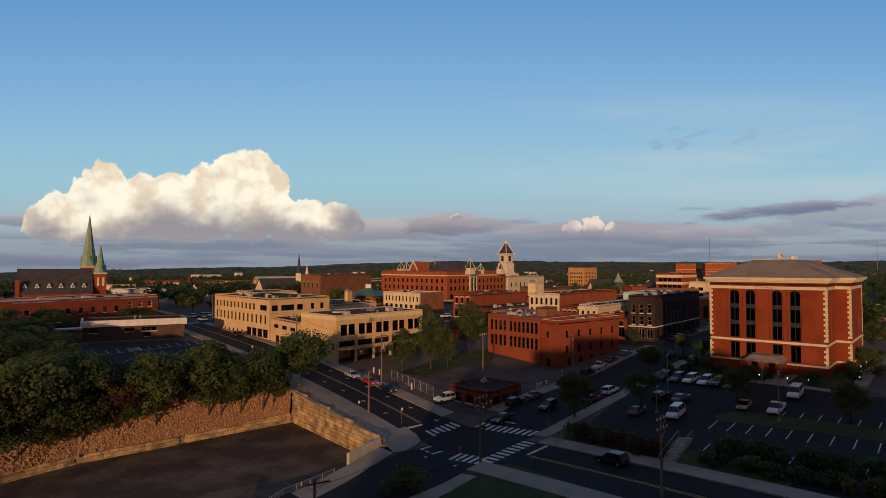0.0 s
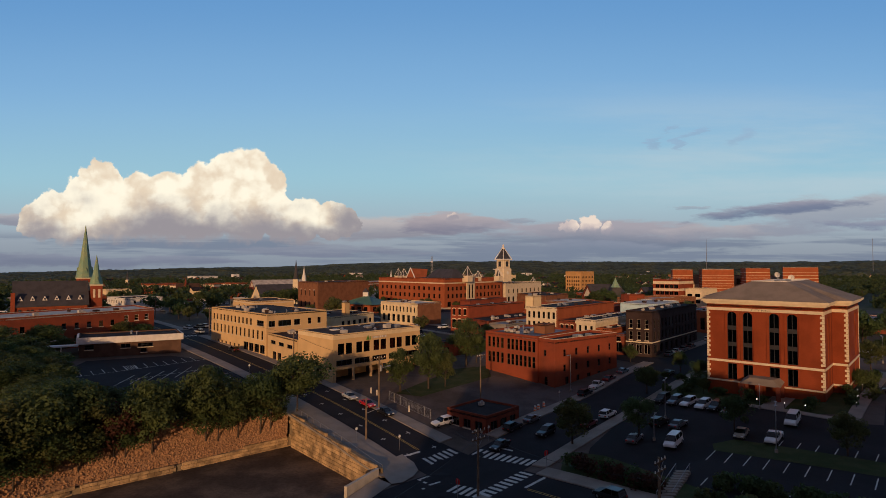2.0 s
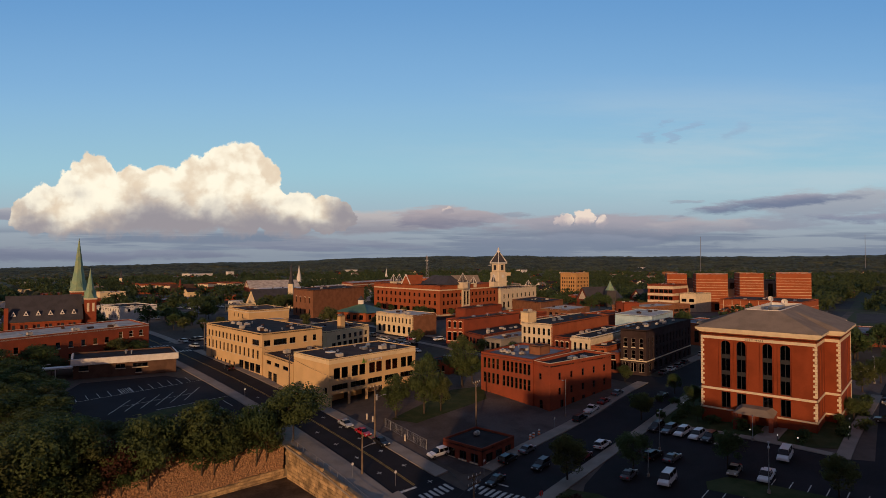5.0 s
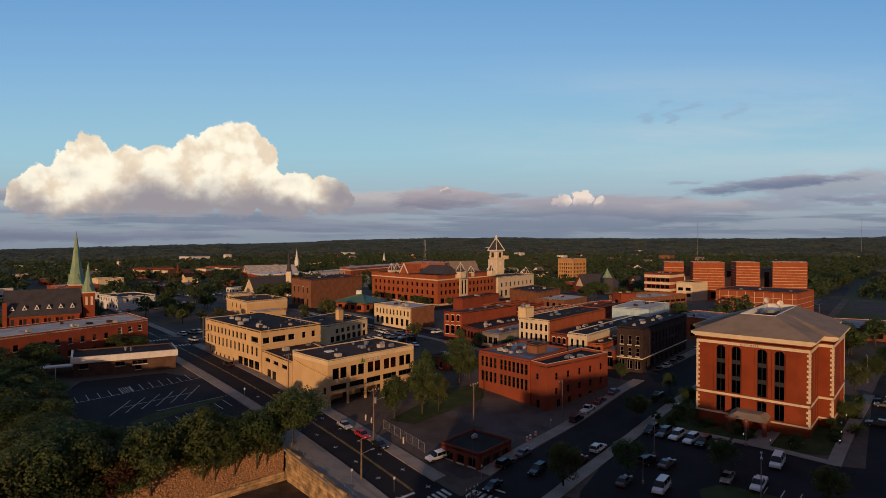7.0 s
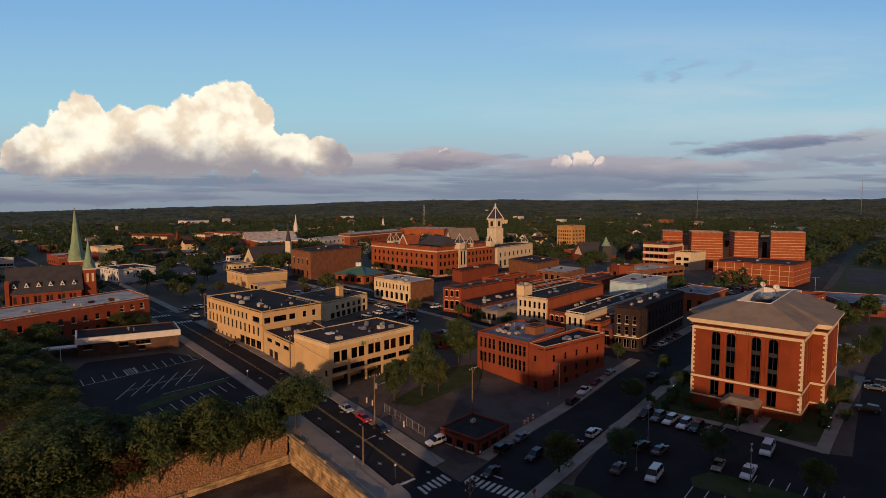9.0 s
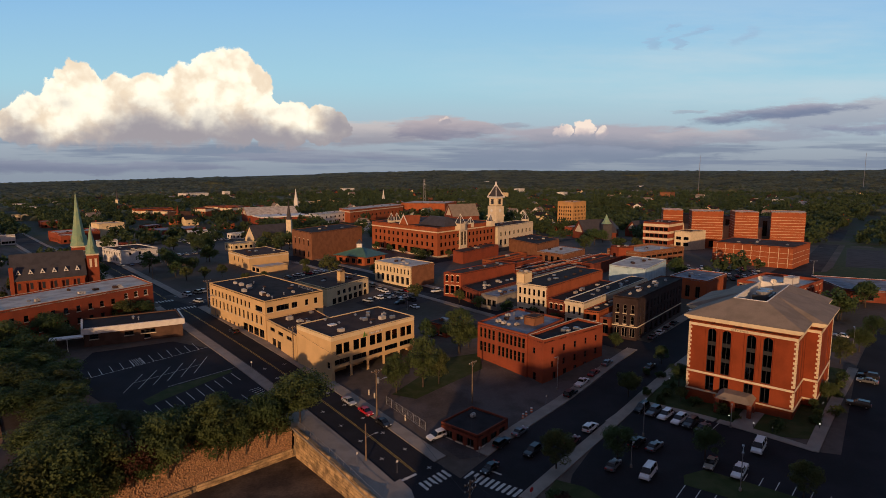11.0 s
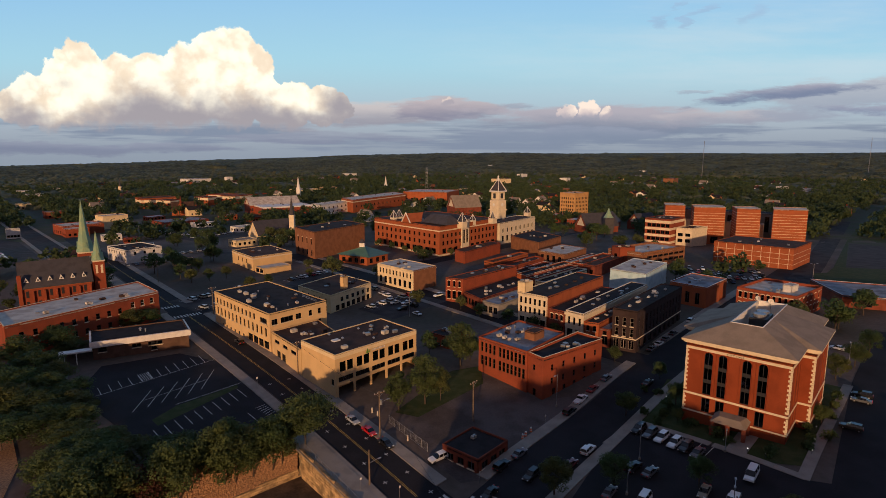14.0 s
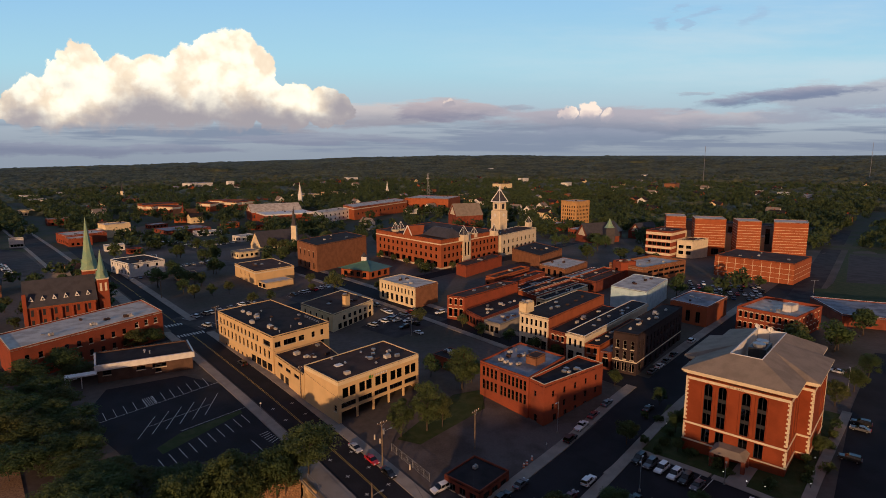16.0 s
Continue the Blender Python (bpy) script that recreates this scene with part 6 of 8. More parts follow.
# ---- trees ----
def leaf_cloud(seed, clumps, per, rx, rz, size):
    """Points of a crown: rounded lobes of small bent leaves, set apart round an open middle."""
    g = np.random.default_rng(seed)
    d = g.normal(size=(clumps, 3)) + np.array([0, 0, 0.25])
    d /= np.linalg.norm(d, axis=1)[:, None]
    c = d * g.uniform(0.42, 0.80, (clumps, 1)) * np.array([rx, rx, rz])
    c[:, 2] = np.maximum(c[:, 2], -rz * 0.8)
    lobe = rx * g.uniform(0.24, 0.42, (clumps, 1)) * (26 / clumps) ** 0.3
    way = g.normal(size=(clumps * per, 3))
    way /= np.linalg.norm(way, axis=1)[:, None]
    p = np.repeat(c, per, 0) + way * np.repeat(lobe, per, 0) * g.uniform(0.62, 1.08, (clumps * per, 1)) * np.array([1, 1, 0.82])
    n = len(p)
    out = way + 0.42 * g.normal(size=(n, 3)) + np.array([0, 0, 0.15])
    a = np.cross(out, g.normal(size=(n, 3)))
    a /= np.linalg.norm(a, axis=1)[:, None]
    b = np.cross(out, a)
    b /= np.linalg.norm(b, axis=1)[:, None]
    s = size * g.uniform(0.6, 1.3, (n, 1))
    nrm = np.cross(a, b)
    quad_pts = np.stack([p - a * s - b * s * 0.6, p + a * s - b * s * 0.6 + nrm * s * 0.3, p + a * s * 0.8 + b * s * 0.7, p - a * s * 0.8 + b * s * 0.6 + nrm * s * 0.25], 1).reshape(-1, 3)
    return quad_pts, n


def crown_mesh(name, seed, clumps, per, rx, rz, size, mat, lift):
    pts, n = leaf_cloud(seed, clumps, per, rx, rz, size)
    pts[:, 2] += lift
    me = bpy.data.meshes.new(name)
    me.from_pydata(pts.tolist(), [], np.arange(n * 4).reshape(-1, 4).tolist())
    me.materials.append(M[mat])
    return me


def trunk_mesh(seed, h, r):
    g = random.Random(seed)
    bm = bmesh.new()
    add_tube(bm, (0, 0, -0.6), (g.uniform(-0.2, 0.2), g.uniform(-0.2, 0.2), h * 0.5), r, r * 0.6, 7)
    for i in range(6):
        a = 6.283 * i / 6 + g.random()
        z = h * g.uniform(0.3, 0.5)
        q = (math.cos(a) * h * 0.26, math.sin(a) * h * 0.26, z + h * g.uniform(0.2, 0.38))
        add_tube(bm, (0, 0, z), q, r * 0.42, r * 0.1, 5)
        add_tube(bm, (q[0] * 0.55, q[1] * 0.55, z + (q[2] - z) * 0.55), (q[0] * 0.6 + 0.6, q[1] * 0.6 - 0.4, q[2] + 0.8), r * 0.2, r * 0.06, 4)
    return mesh_of(bm, "trunk", "bark", True)


TREES = []


def setup_trees():
    for i, (mat, rx, rz) in enumerate((("leaf_a", 4.0, 3.6), ("leaf_b", 3.8, 4.0), ("leaf_c", 4.3, 3.6), ("leaf_a", 3.6, 4.2), ("leaf_r", 3.6, 3.2))):
        TREES.append((trunk_mesh(i, 9.0, 0.2), crown_mesh("crown", 20 + i, 34, 170, rx, rz, 0.13, mat, 5.5)))
    for i, (mat, rx, rz) in enumerate((("leaf_a", 4.2, 3.6), ("leaf_b", 4.0, 3.9), ("leaf_c", 4.4, 3.7), ("leaf_far", 4.4, 3.4))):
        TREES.append((trunk_mesh(40 + i, 9.0, 0.22), crown_mesh("crown", 60 + i, 24, 34, rx, rz, 0.34, mat, 5.4)))


setup_trees()
for i, (mat, rx, rz) in enumerate((("leaf_a", 2.9, 2.7), ("leaf_b", 2.7, 2.9), ("leaf_c", 3.0, 2.6))):
    TREES.append((trunk_mesh(80 + i, 10.5, 0.15), crown_mesh("crown", 90 + i, 26, 150, rx, rz, 0.14, mat, 6.6)))
TREE_WORDS = ("broad green street tree with a leafy crown", "olive green tree with an uneven crown", "dark green leafy tree", "tall green leafy tree", "small tree with russet leaves",
              "green leafy tree in town", "olive leafy tree in town", "dark green tree in town", "green tree on a town block", "slim green tree rooted in the stone bank", "slim olive tree rooted in the stone bank", "slim dark green tree rooted in the stone bank")


def tree(kind, x, y, h, wide=1.0, turn=0.0, group="trees", z=None):
    z = terrain(x, y) if z is None else z
    s = h / 9.2
    top = base_empty("tree", TREE_WORDS[kind], "tree", pose(x, y, z, 0, 0, turn), group)
    trunk, crown = TREES[kind]
    for nm, me in (("trunk", trunk), ("crown", crown)):
        part(nm, me, None, top, m=Matrix.Diagonal((s * wide, s * wide, s, 1)))
    return top


def slope_tree(kind, x, y, z, top, rx, turn):
    """A tree on the bank: foot and top heights and the crown's radius."""
    ob = base_empty("tree", TREE_WORDS[kind], "tree", pose(x, y, z, 0, 0, turn), "trees on the slope")
    h = (top - z) * 1.03
    trunk, crown = TREES[kind]
    part("trunk", trunk, None, ob, m=Matrix.Diagonal((h * 0.7 / 9.2, h * 0.7 / 9.2, h / 9.2, 1)))
    part("crown", crown, None, ob, m=pose(0, 0, -0.06 * h) @ Matrix.Diagonal((rx / 2.9, rx / 2.9, h * 1.08 / 9.2, 1)))


def roof_boxes():
    """The ground that roofs cover, with a little round it."""
    out = []
    for o in scene.objects:
        roof = [c for c in o.children if c.name.startswith("roof")] if o.type == "EMPTY" else ()
        if roof:
            pts = [o.matrix_basis.translation + v.co for v in roof[0].data.vertices]
            out.append((min(p.x for p in pts) - 3, max(p.x for p in pts) + 3, min(p.y for p in pts) - 3, max(p.y for p in pts) + 3))
    return out


def build_trees():
    r = random.Random(5)
    # rooted among the stones, from the street corner along the bank
    for x, y, z, top, rx, k in ((-26.6, 106.4, 4.4, 15.3, 5.0, 0), (-30.7, 103.5, 1.9, 10.8, 3.2, 1), (-32.1, 102.2, 1.6, 12.3, 4.0, 2), (-35.2, 99.7, 1.5, 11.4, 3.6, 0), (-39.5, 96.6, 1.9, 14.2, 4.8, 3), (-37.9, 97.7, 1.7, 10.7, 3.5, 2), (-45.7, 91.1, 1.6, 13.8, 4.1, 0), (-49.9, 87.8, 1.9, 10.9, 3.5, 4)):
        slope_tree(k, x, y, z, top, rx, r.uniform(0, 360))
    for x, y, z, top, rx, k in ((-51.5, 89.0, 4.4, 11.0, 3.6, 4), (-52.9, 84.9, 1.7, 13.2, 4.2, 1), (-54.8, 84.8, 3.4, 14.4, 4.3, 2), (-55.3, 82.0, 2.0, 12.3, 4.1, 2), (-56.7, 80.2, 2.1, 14.6, 4.5, 0), (-60.0, 84.4, 6.0, 13.4, 4.4, 3), (-59.0, 76.8, 2.1, 12.9, 4.3, 1), (-62.7, 71.3, 2.0, 13.5, 4.5, 0)):
        slope_tree(k, x, y, z, top, rx, r.uniform(0, 360))
    # undergrowth along the head of the bank
    for x, y, z, top, rx, k in ((-57.6, 77.6, 0.4, 9.6, 3.8, 2), (-55.8, 80.8, 0.8, 9.0, 3.4, 1), (-53.0, 84.2, 1.0, 8.6, 3.2, 0), (-60.6, 72.8, 0.6, 10.4, 4.0, 0), (-63.4, 68.4, 0.6, 11.0, 4.2, 2), (-48.6, 88.6, 1.6, 8.0, 2.4, 2), (-33.6, 104.2, 4.4, 8.6, 2.6, 2), (-38.4, 101.4, 4.6, 9.0, 2.8, 1), (-43.4, 97.4, 4.4, 9.4, 3.0, 2), (-49.0, 92.4, 4.6, 9.6, 3.0, 0), (-60.8, 79.4, 4.0, 9.4, 3.2, 1), (-58.4, 82.6, 4.4, 10.0, 3.4, 2)):
        slope_tree(k, x, y, z, top, rx, r.uniform(0, 360))
    # on the level ground above the bank
    for x, y, top, rx, k in ((-39.6, 99.0, 12.8, 4.2, 1), (-46.0, 95.4, 12.0, 3.8, 2), (-61.0, 92.0, 12.8, 4.2, 2), (-66.5, 90.5, 12.6, 3.8, 0), (-57.0, 97.5, 10.8, 3.4, 1), (-64.5, 97.0, 12.2, 3.9, 2), (-52.0, 99.5, 9.8, 3.0, 2), (-70.6, 100.5, 12.4, 4.0, 0),
                             (-64.0, 102.5, 10.2, 3.2, 1), (-72.5, 107.5, 12.8, 3.9, 3), (-77.4, 104.0, 14.0, 4.2, 2), (-76.4, 113.0, 13.0, 3.9, 1), (-84.4, 110.6, 14.6, 4.4, 0), (-90.6, 112.0, 15.4, 4.4, 1), (-82.6, 100.0, 14.0, 4.2, 2)):
        slope_tree(k, x, y, ground_z(x, y), top, rx, r.uniform(0, 360))
    for x, y, top, rx, k in ((-80.6, 118.4, 13.4, 4.0, 2), (-87.6, 120.6, 14.2, 4.0, 3), (-94.4, 118.6, 16.0, 4.4, 2), (-103.0, 122.6, 17.0, 4.7, 0), (-91.4, 128.6, 14.0, 4.2, 1), (-97.4, 131.6, 15.4, 4.4, 2), (-112.0, 132.6, 16.2, 4.5, 0),
                             (-108.0, 140.6, 16.4, 4.5, 3), (-104.7, 151.0, 16.0, 4.1, 2), (-99.5, 148.5, 13.2, 3.4, 0), (-96.3, 172.9, 14.6, 3.4, 1), (-92.5, 177.0, 13.6, 3.0, 2)):
        slope_tree(k, x, y, ground_z(x, y), top, rx, r.uniform(0, 360))
    for x, y, h, k in ((-8.6, 121.5, 9.6, 3), (-2.6, 124.4, 12.5, 3), (1.0, 126.2, 8.5, 1), (6.6, 145.1, 12.5, 3), (9.5, 149, 7.5, 2), (-14, 152, 5, 2), (-2, 153, 7, 2),
                       (20.8, 90.2, 7.6, 1), (31.5, 91, 6.6, 2), (42.0, 116.0, 6.2, 0), (45.5, 88.5, 6.2, 2), (54.5, 76.5, 6.0, 1), (78.8, 106.5, 4.6, 0), (98.4, 130, 7, 1), (109, 138, 7, 0), (118, 145, 8, 2), (92, 141, 9, 1),
                       (54, 118.5, 5.5, 2), (51, 110.5, 3.6, 0), (48.5, 145.5, 5.0, 0), (56, 133, 5, 2), (90, 150, 8, 2), (100, 160, 8, 1), (112, 165, 8, 2), (128, 172, 7, 0), (145, 183, 9, 2), (150, 190, 8, 1),
                       (-104, 236, 6.5, 1), (-98, 240, 5.5, 0), (-92, 244, 6.0, 1), (-112, 244, 7, 2), (-76, 226, 5.5, 1), (-70, 231, 5.0, 0), (-60, 262, 5.5, 1), (-120, 262, 7.5, 2), (-128, 272, 7.5, 2), (-110, 258, 7, 0), (-134, 282, 8, 2), (-56, 246, 4.5, 1), (-3, 291, 5, 1), (-10, 299.5, 5.5, 2), (-17, 307, 4.5, 1), (-25, 316.5, 5, 0), (-33, 325.5, 5.5, 2), (8, 296, 4.5, 1), (-52, 277, 4.0, 2), (-46, 270.5, 3.2, 1), (-6.9, 199.4, 6.5, 1), (-25, 243, 6.5, 1), (-16.5, 238, 6.5, 0), (44, 163, 5.5, 2), (30.5, 170, 5.5, 2), (36.5, 165.5, 5.0, 1), (15, 186, 5, 0), (9, 196, 5, 1), (24, 180, 5, 2)):
        tree(k + 5 if y > 150 and k < 3 else k, x, y, h, (1.0 if -10 < x < 10 and y < 150 else 1.05) * r.uniform(0.85, 1.05), r.uniform(0, 360), "street trees")
    # town trees farther off, kept off streets and roofs
    taken = roof_boxes()
    n = 0
    far_pts = []
    while n < 860:
        d = 205 + 620 * r.random() ** 0.75
        a = r.uniform(-0.72, 0.72)
        x, y = d * math.sin(a), d * math.cos(a)
        if any(x0 < x < x1 and y0 < y < y1 for x0, x1, y0, y1 in taken):
            continue
        if abs(A_NRM.dot((x, y)) - 58) < 9 or abs(B_NRM.dot((x, y)) + 52.8) < 9 or (d < 330 and -60 < x < 70 and r.random() < 0.75) or (150 < x < 300 and 190 < y < 345 and x > 0.72 * (y - 60)) or (-300 < x < -195 and 270 < y < 365) or (-255 < x < -190 and 405 < y < 490):
            continue
        n += 1
        if d < 400 and n < 700:
            tree(r.choice((5, 6, 7, 7, 8)), x, y, r.uniform(5.5, 10.5), r.uniform(0.9, 1.25), r.uniform(0, 360), "town trees")
        else:
            far_pts.append((x, y, r.uniform(6.5, 12)))
    protos = [leaf_cloud(400 + i, 14, 9, 4.3, 3.6, 0.72)[0] for i in range(4)]
    rows = []
    for i, (x, y, h) in enumerate(far_pts):
        a = r.uniform(0, 6.28)
        q = protos[i % 4] * (h / 9.0)
        c, s = math.cos(a), math.sin(a)
        rows.append(np.stack([q[:, 0] * c - q[:, 1] * s + x, q[:, 0] * s + q[:, 1] * c + y, q[:, 2] + h * 0.55 + terrain(x, y)], -1))
    pts = np.concatenate(rows)
    me = bpy.data.meshes.new("town_foliage")
    me.from_pydata(pts.tolist(), [], np.arange(len(pts)).reshape(-1, 4).tolist())
    me.materials.append(M["leaf_far"])
    tagged(new("town_foliage", me), "many leafy trees between the far houses", "trees", kind="stuff")


build_trees()


def build_woods():
    """The woods from the edge of the town to the horizon: one sheet of bumpy crowns, thinner near the town."""
    g = np.random.default_rng(3)
    rings = [430.0]
    while rings[-1] < 4150:
        rings.append(rings[-1] * 1.0046 + 0.2)
    R = np.array(rings)
    A = np.radians(np.arange(-50, 50.01, 0.15))
    rr, aa = np.meshgrid(R, A, indexing="ij")
    rr = rr + g.uniform(-0.4, 0.4, rr.shape) * rr * 0.002
    X, Y = rr * np.sin(aa), rr * np.cos(aa)
    tx = np.array([[terrain(float(x), float(y)) for x, y in zip(a, b)] for a, b in zip(X[::6, ::12], Y[::6, ::12])])
    iy, ix = np.arange(len(R)) / 6.0, np.arange(len(A)) / 12.0
    i0, j0 = np.minimum(iy.astype(int), tx.shape[0] - 2), np.minimum(ix.astype(int), tx.shape[1] - 2)
    fi, fj = np.clip(iy - i0, 0, 1.6)[:, None], np.clip(ix - j0, 0, 1.6)[None]
    T = (tx[i0][:, j0] * (1 - fi) * (1 - fj) + tx[i0 + 1][:, j0] * fi * (1 - fj) + tx[i0][:, j0 + 1] * (1 - fi) * fj + tx[i0 + 1][:, j0 + 1] * fi * fj)

    def rnd(i, j, k):
        return np.modf(np.abs(np.sin(i * 127.1 + j * 311.7 + k * 74.7) * 43758.5453))[0]

    def crowns(cell, rad):
        out = np.zeros_like(X)
        ci, cj = np.floor(X / cell), np.floor(Y / cell)
        for di in (-1, 0, 1):
            for dj in (-1, 0, 1):
                a, b = ci + di, cj + dj
                px, py = (a + rnd(a, b, 1)) * cell, (b + rnd(a, b, 2)) * cell
                h, q = 3.5 + 6 * rnd(a, b, 3), rad * (0.75 + 0.5 * rnd(a, b, 4))
                d2 = ((X - px) ** 2 + (Y - py) ** 2) / q ** 2
                out = np.maximum(out, np.where(d2 < 1, h * np.sqrt(np.maximum(0, 1 - d2 * 0.75)), 0))
        return out
    Hh = np.maximum(crowns(7.5, 4.7), crowns(13.0, 6.4) * 1.2)

    def soft(scale, k):
        i, j = np.floor(X / scale), np.floor(Y / scale)
        u, v = X / scale - i, Y / scale - j
        u, v = u * u * (3 - 2 * u), v * v * (3 - 2 * v)
        return (rnd(i, j, k) * (1 - u) * (1 - v) + rnd(i + 1, j, k) * u * (1 - v) + rnd(i, j + 1, k) * (1 - u) * v + rnd(i + 1, j + 1, k) * u * v)
    open_land = soft(170, 9) * 0.6 + soft(60, 8) * 0.4
    thr = np.clip(0.20 + (rr - 430) / 1250, 0.2, 0.78)
    Hh = np.where(open_land > thr, -1.5, Hh + g.uniform(-0.5, 0.5, Hh.shape))
    Hh = Hh * np.where(rr < 1150, 0.55, 1.0)
    Zz = T + Hh + np.clip((rr - 900) / 1500, 0, 1) * (12 * (soft(240, 5) - 0.5) + 9 * (soft(70, 6) - 0.5))
    w = len(A)
    vs = np.stack([X, Y, Zz], -1).reshape(-1, 3)
    ii = np.arange(len(R) - 1)[:, None] * w + np.arange(w - 1)[None]
    fs = np.stack([ii, ii + 1, ii + w + 1, ii + w], -1).reshape(-1, 4)
    keep = (Hh > -1.0).reshape(-1)[fs].any(1)
    fs = fs[keep]
    me = bpy.data.meshes.new("woods")
    me.from_pydata(vs.tolist(), [], fs.tolist())
    me.polygons.foreach_set("use_smooth", [True] * len(me.polygons))
    me.materials.append(M["leaf_woods"])
    tagged(new("woods", me), "dark green rolling woods reaching the horizon", "woods", kind="stuff")


build_woods()


def build_wood_edge():
    """Single crowns of the woods, where they can still be told apart, with clearings."""
    g = np.random.default_rng(12)
    boxes_taken = np.array(roof_boxes())
    protos = [leaf_cloud(500 + i, 7, 7, 4.4, 4.2, 0.95)[0] for i in range(5)]
    n = 26000
    d = 400 + 940 * g.random(n) ** 0.85
    a = g.uniform(-0.73, 0.73, n)
    x, y = d * np.sin(a), d * np.cos(a)
    gap = np.sin(x / 41 + 1.3) + np.sin(y / 57 + x / 90) + np.sin((x + y) / 33)
    keep = gap < np.where(x > 0.36 * y, 2.2, np.clip(-1.3 + (d - 440) / 110, -1.3, 2.4))
    for x0, x1, y0, y1 in boxes_taken:
        keep &= ~((x > x0) & (x < x1) & (y > y0) & (y < y1))
    keep &= (np.abs(A_NRM.x * x + A_NRM.y * y - 58) > 10) & (np.abs(B_NRM.x * x + B_NRM.y * y + 52.8) > 8)
    keep &= ~((x > -255) & (x < -190) & (y > 405) & (y < 490)) & ~((x > 150) & (x < 300) & (y < 350))
    rows = []
    for i in np.nonzero(keep)[0][:7400]:
        h, t = g.uniform(6, 11), g.uniform(0, 6.28)
        q = protos[i % 5] * np.array([h / 10, h / 10, h / 9])
        c, s = math.cos(t), math.sin(t)
        rows.append(np.stack([q[:, 0] * c - q[:, 1] * s + x[i], q[:, 0] * s + q[:, 1] * c + y[i], q[:, 2] + h * 0.5 + terrain(float(x[i]), float(y[i]))], -1))
    pts = np.concatenate(rows)
    me = bpy.data.meshes.new("wood_edge")
    me.from_pydata(pts.tolist(), [], np.arange(len(pts)).reshape(-1, 4).tolist())
    me.materials.append(M["leaf_far"])
    tagged(new("wood_edge", me), "leafy crowns at the edge of the woods", "trees", kind="stuff")


build_wood_edge()


def shrub(x, y, w, h, mat, label, seed):
    pts, n = leaf_cloud(seed, 16, 22, w, h, 0.16)
    pts[:, 2] += h * 0.75
    me = bpy.data.meshes.new("shrub")
    me.from_pydata(pts.tolist(), [], np.arange(n * 4).reshape(-1, 4).tolist())
    me.materials.append(M[mat])
    ob = new("shrub", me)
    ob.matrix_basis = pose(x, y, terrain(x, y), 0, 0, seed * 31)
    return tagged(ob, label, "shrub", "shrubs")


def build_shrubs():
    r = random.Random(9)
    for i in range(9):
        t = i / 8
        shrub(18.6 + 7.5 * t + r.uniform(-0.4, 0.4), 80.5 - 10.5 * t, 1.7, 1.4, "leaf_r" if i % 3 else "leaf_c", "rounded russet shrub on the planted bank" if i % 3 else "rounded dark green shrub on the planted bank", 100 + i)
    for i in range(16):
        t = i / 15
        x, y = 34 + 14 * t, 70 - 14 * t
        shrub(x + r.uniform(-0.6, 0.6), y + r.uniform(-0.6, 0.6), 1.5, 1.2, r.choice(("leaf_c", "leaf_c", "leaf_r", "leaf_a")), "low hedge shrub below the parking lot", 130 + i)
        shrub(x - 3 + r.uniform(-0.6, 0.6), y - 4 + r.uniform(-0.6, 0.6), 1.2, 0.9, r.choice(("leaf_c", "leaf_b")), "low hedge shrub below the parking lot", 160 + i)
    for x, y in ((-4.7, 69.1), (-3.2, 67.5), (-6, 66.8)):
        shrub(x, y, 1.9, 1.5, "leaf_b", "clipped corner shrub beside the lawn", int(200 + x))
    for x, y in ((47, 111), (49.5, 114), (46, 116), (53, 108.5), (55.5, 104), (51.5, 117), (57, 101), (70, 97), (74, 103.5), (72, 99.5), (76, 100), (83, 110), (87, 114), (91, 119), (62, 95.5), (52.5, 125), (50, 127)):
        shrub(x, y, r.uniform(1.0, 1.7), r.uniform(0.8, 1.4), r.choice(("leaf_c", "leaf_a", "leaf_c")), "dark clipped shrub beside the hall", int(300 + x * 3))


build_shrubs()


# ---- churches, towers and masts ----
def gable_body(bm, L, W, h, rise, over=0.0):
    """A long body with a pitched roof, as two meshes: walls into bm, roof returned."""
    lo = [bm.verts.new(c) for c in ((0, 0, -1), (L, 0, -1), (L, W, -1), (0, W, -1))]
    hi = [bm.verts.new(c) for c in ((0, 0, h), (L, 0, h), (L, W, h), (0, W, h))]
    rg = [bm.verts.new((0, W / 2, h + rise)), bm.verts.new((L, W / 2, h + rise))]
    for a, b in ((0, 1), (2, 3)):
        bm.faces.new((lo[a], lo[b], hi[b], hi[a]))
    bm.faces.new((lo[1], lo[2], hi[2], rg[1], hi[1]))
    bm.faces.new((lo[3], lo[0], hi[0], rg[0], hi[3]))
    roof = bmesh.new()
    o, t = over, 0.22
    drop = rise / (W / 2) * o
    for s in (0, 1):
        y0 = -o if s == 0 else W + o
        v = [roof.verts.new(c) for c in ((-o, y0, h - drop + 0.05), (L + o, y0, h - drop + 0.05), (L + o, W / 2, h + rise + 0.05), (-o, W / 2, h + rise + 0.05))]
        u = [roof.verts.new(x.co + Vector((0, 0, t))) for x in v]
        for i in range(4):
            roof.faces.new((v[i], v[(i + 1) % 4], u[(i + 1) % 4], u[i]))
        roof.faces.new(u if s == 0 else u[::-1])
        roof.faces.new(v[::-1] if s == 0 else v)
    bmesh.ops.recalc_face_normals(roof, faces=roof.faces[:])
    return roof


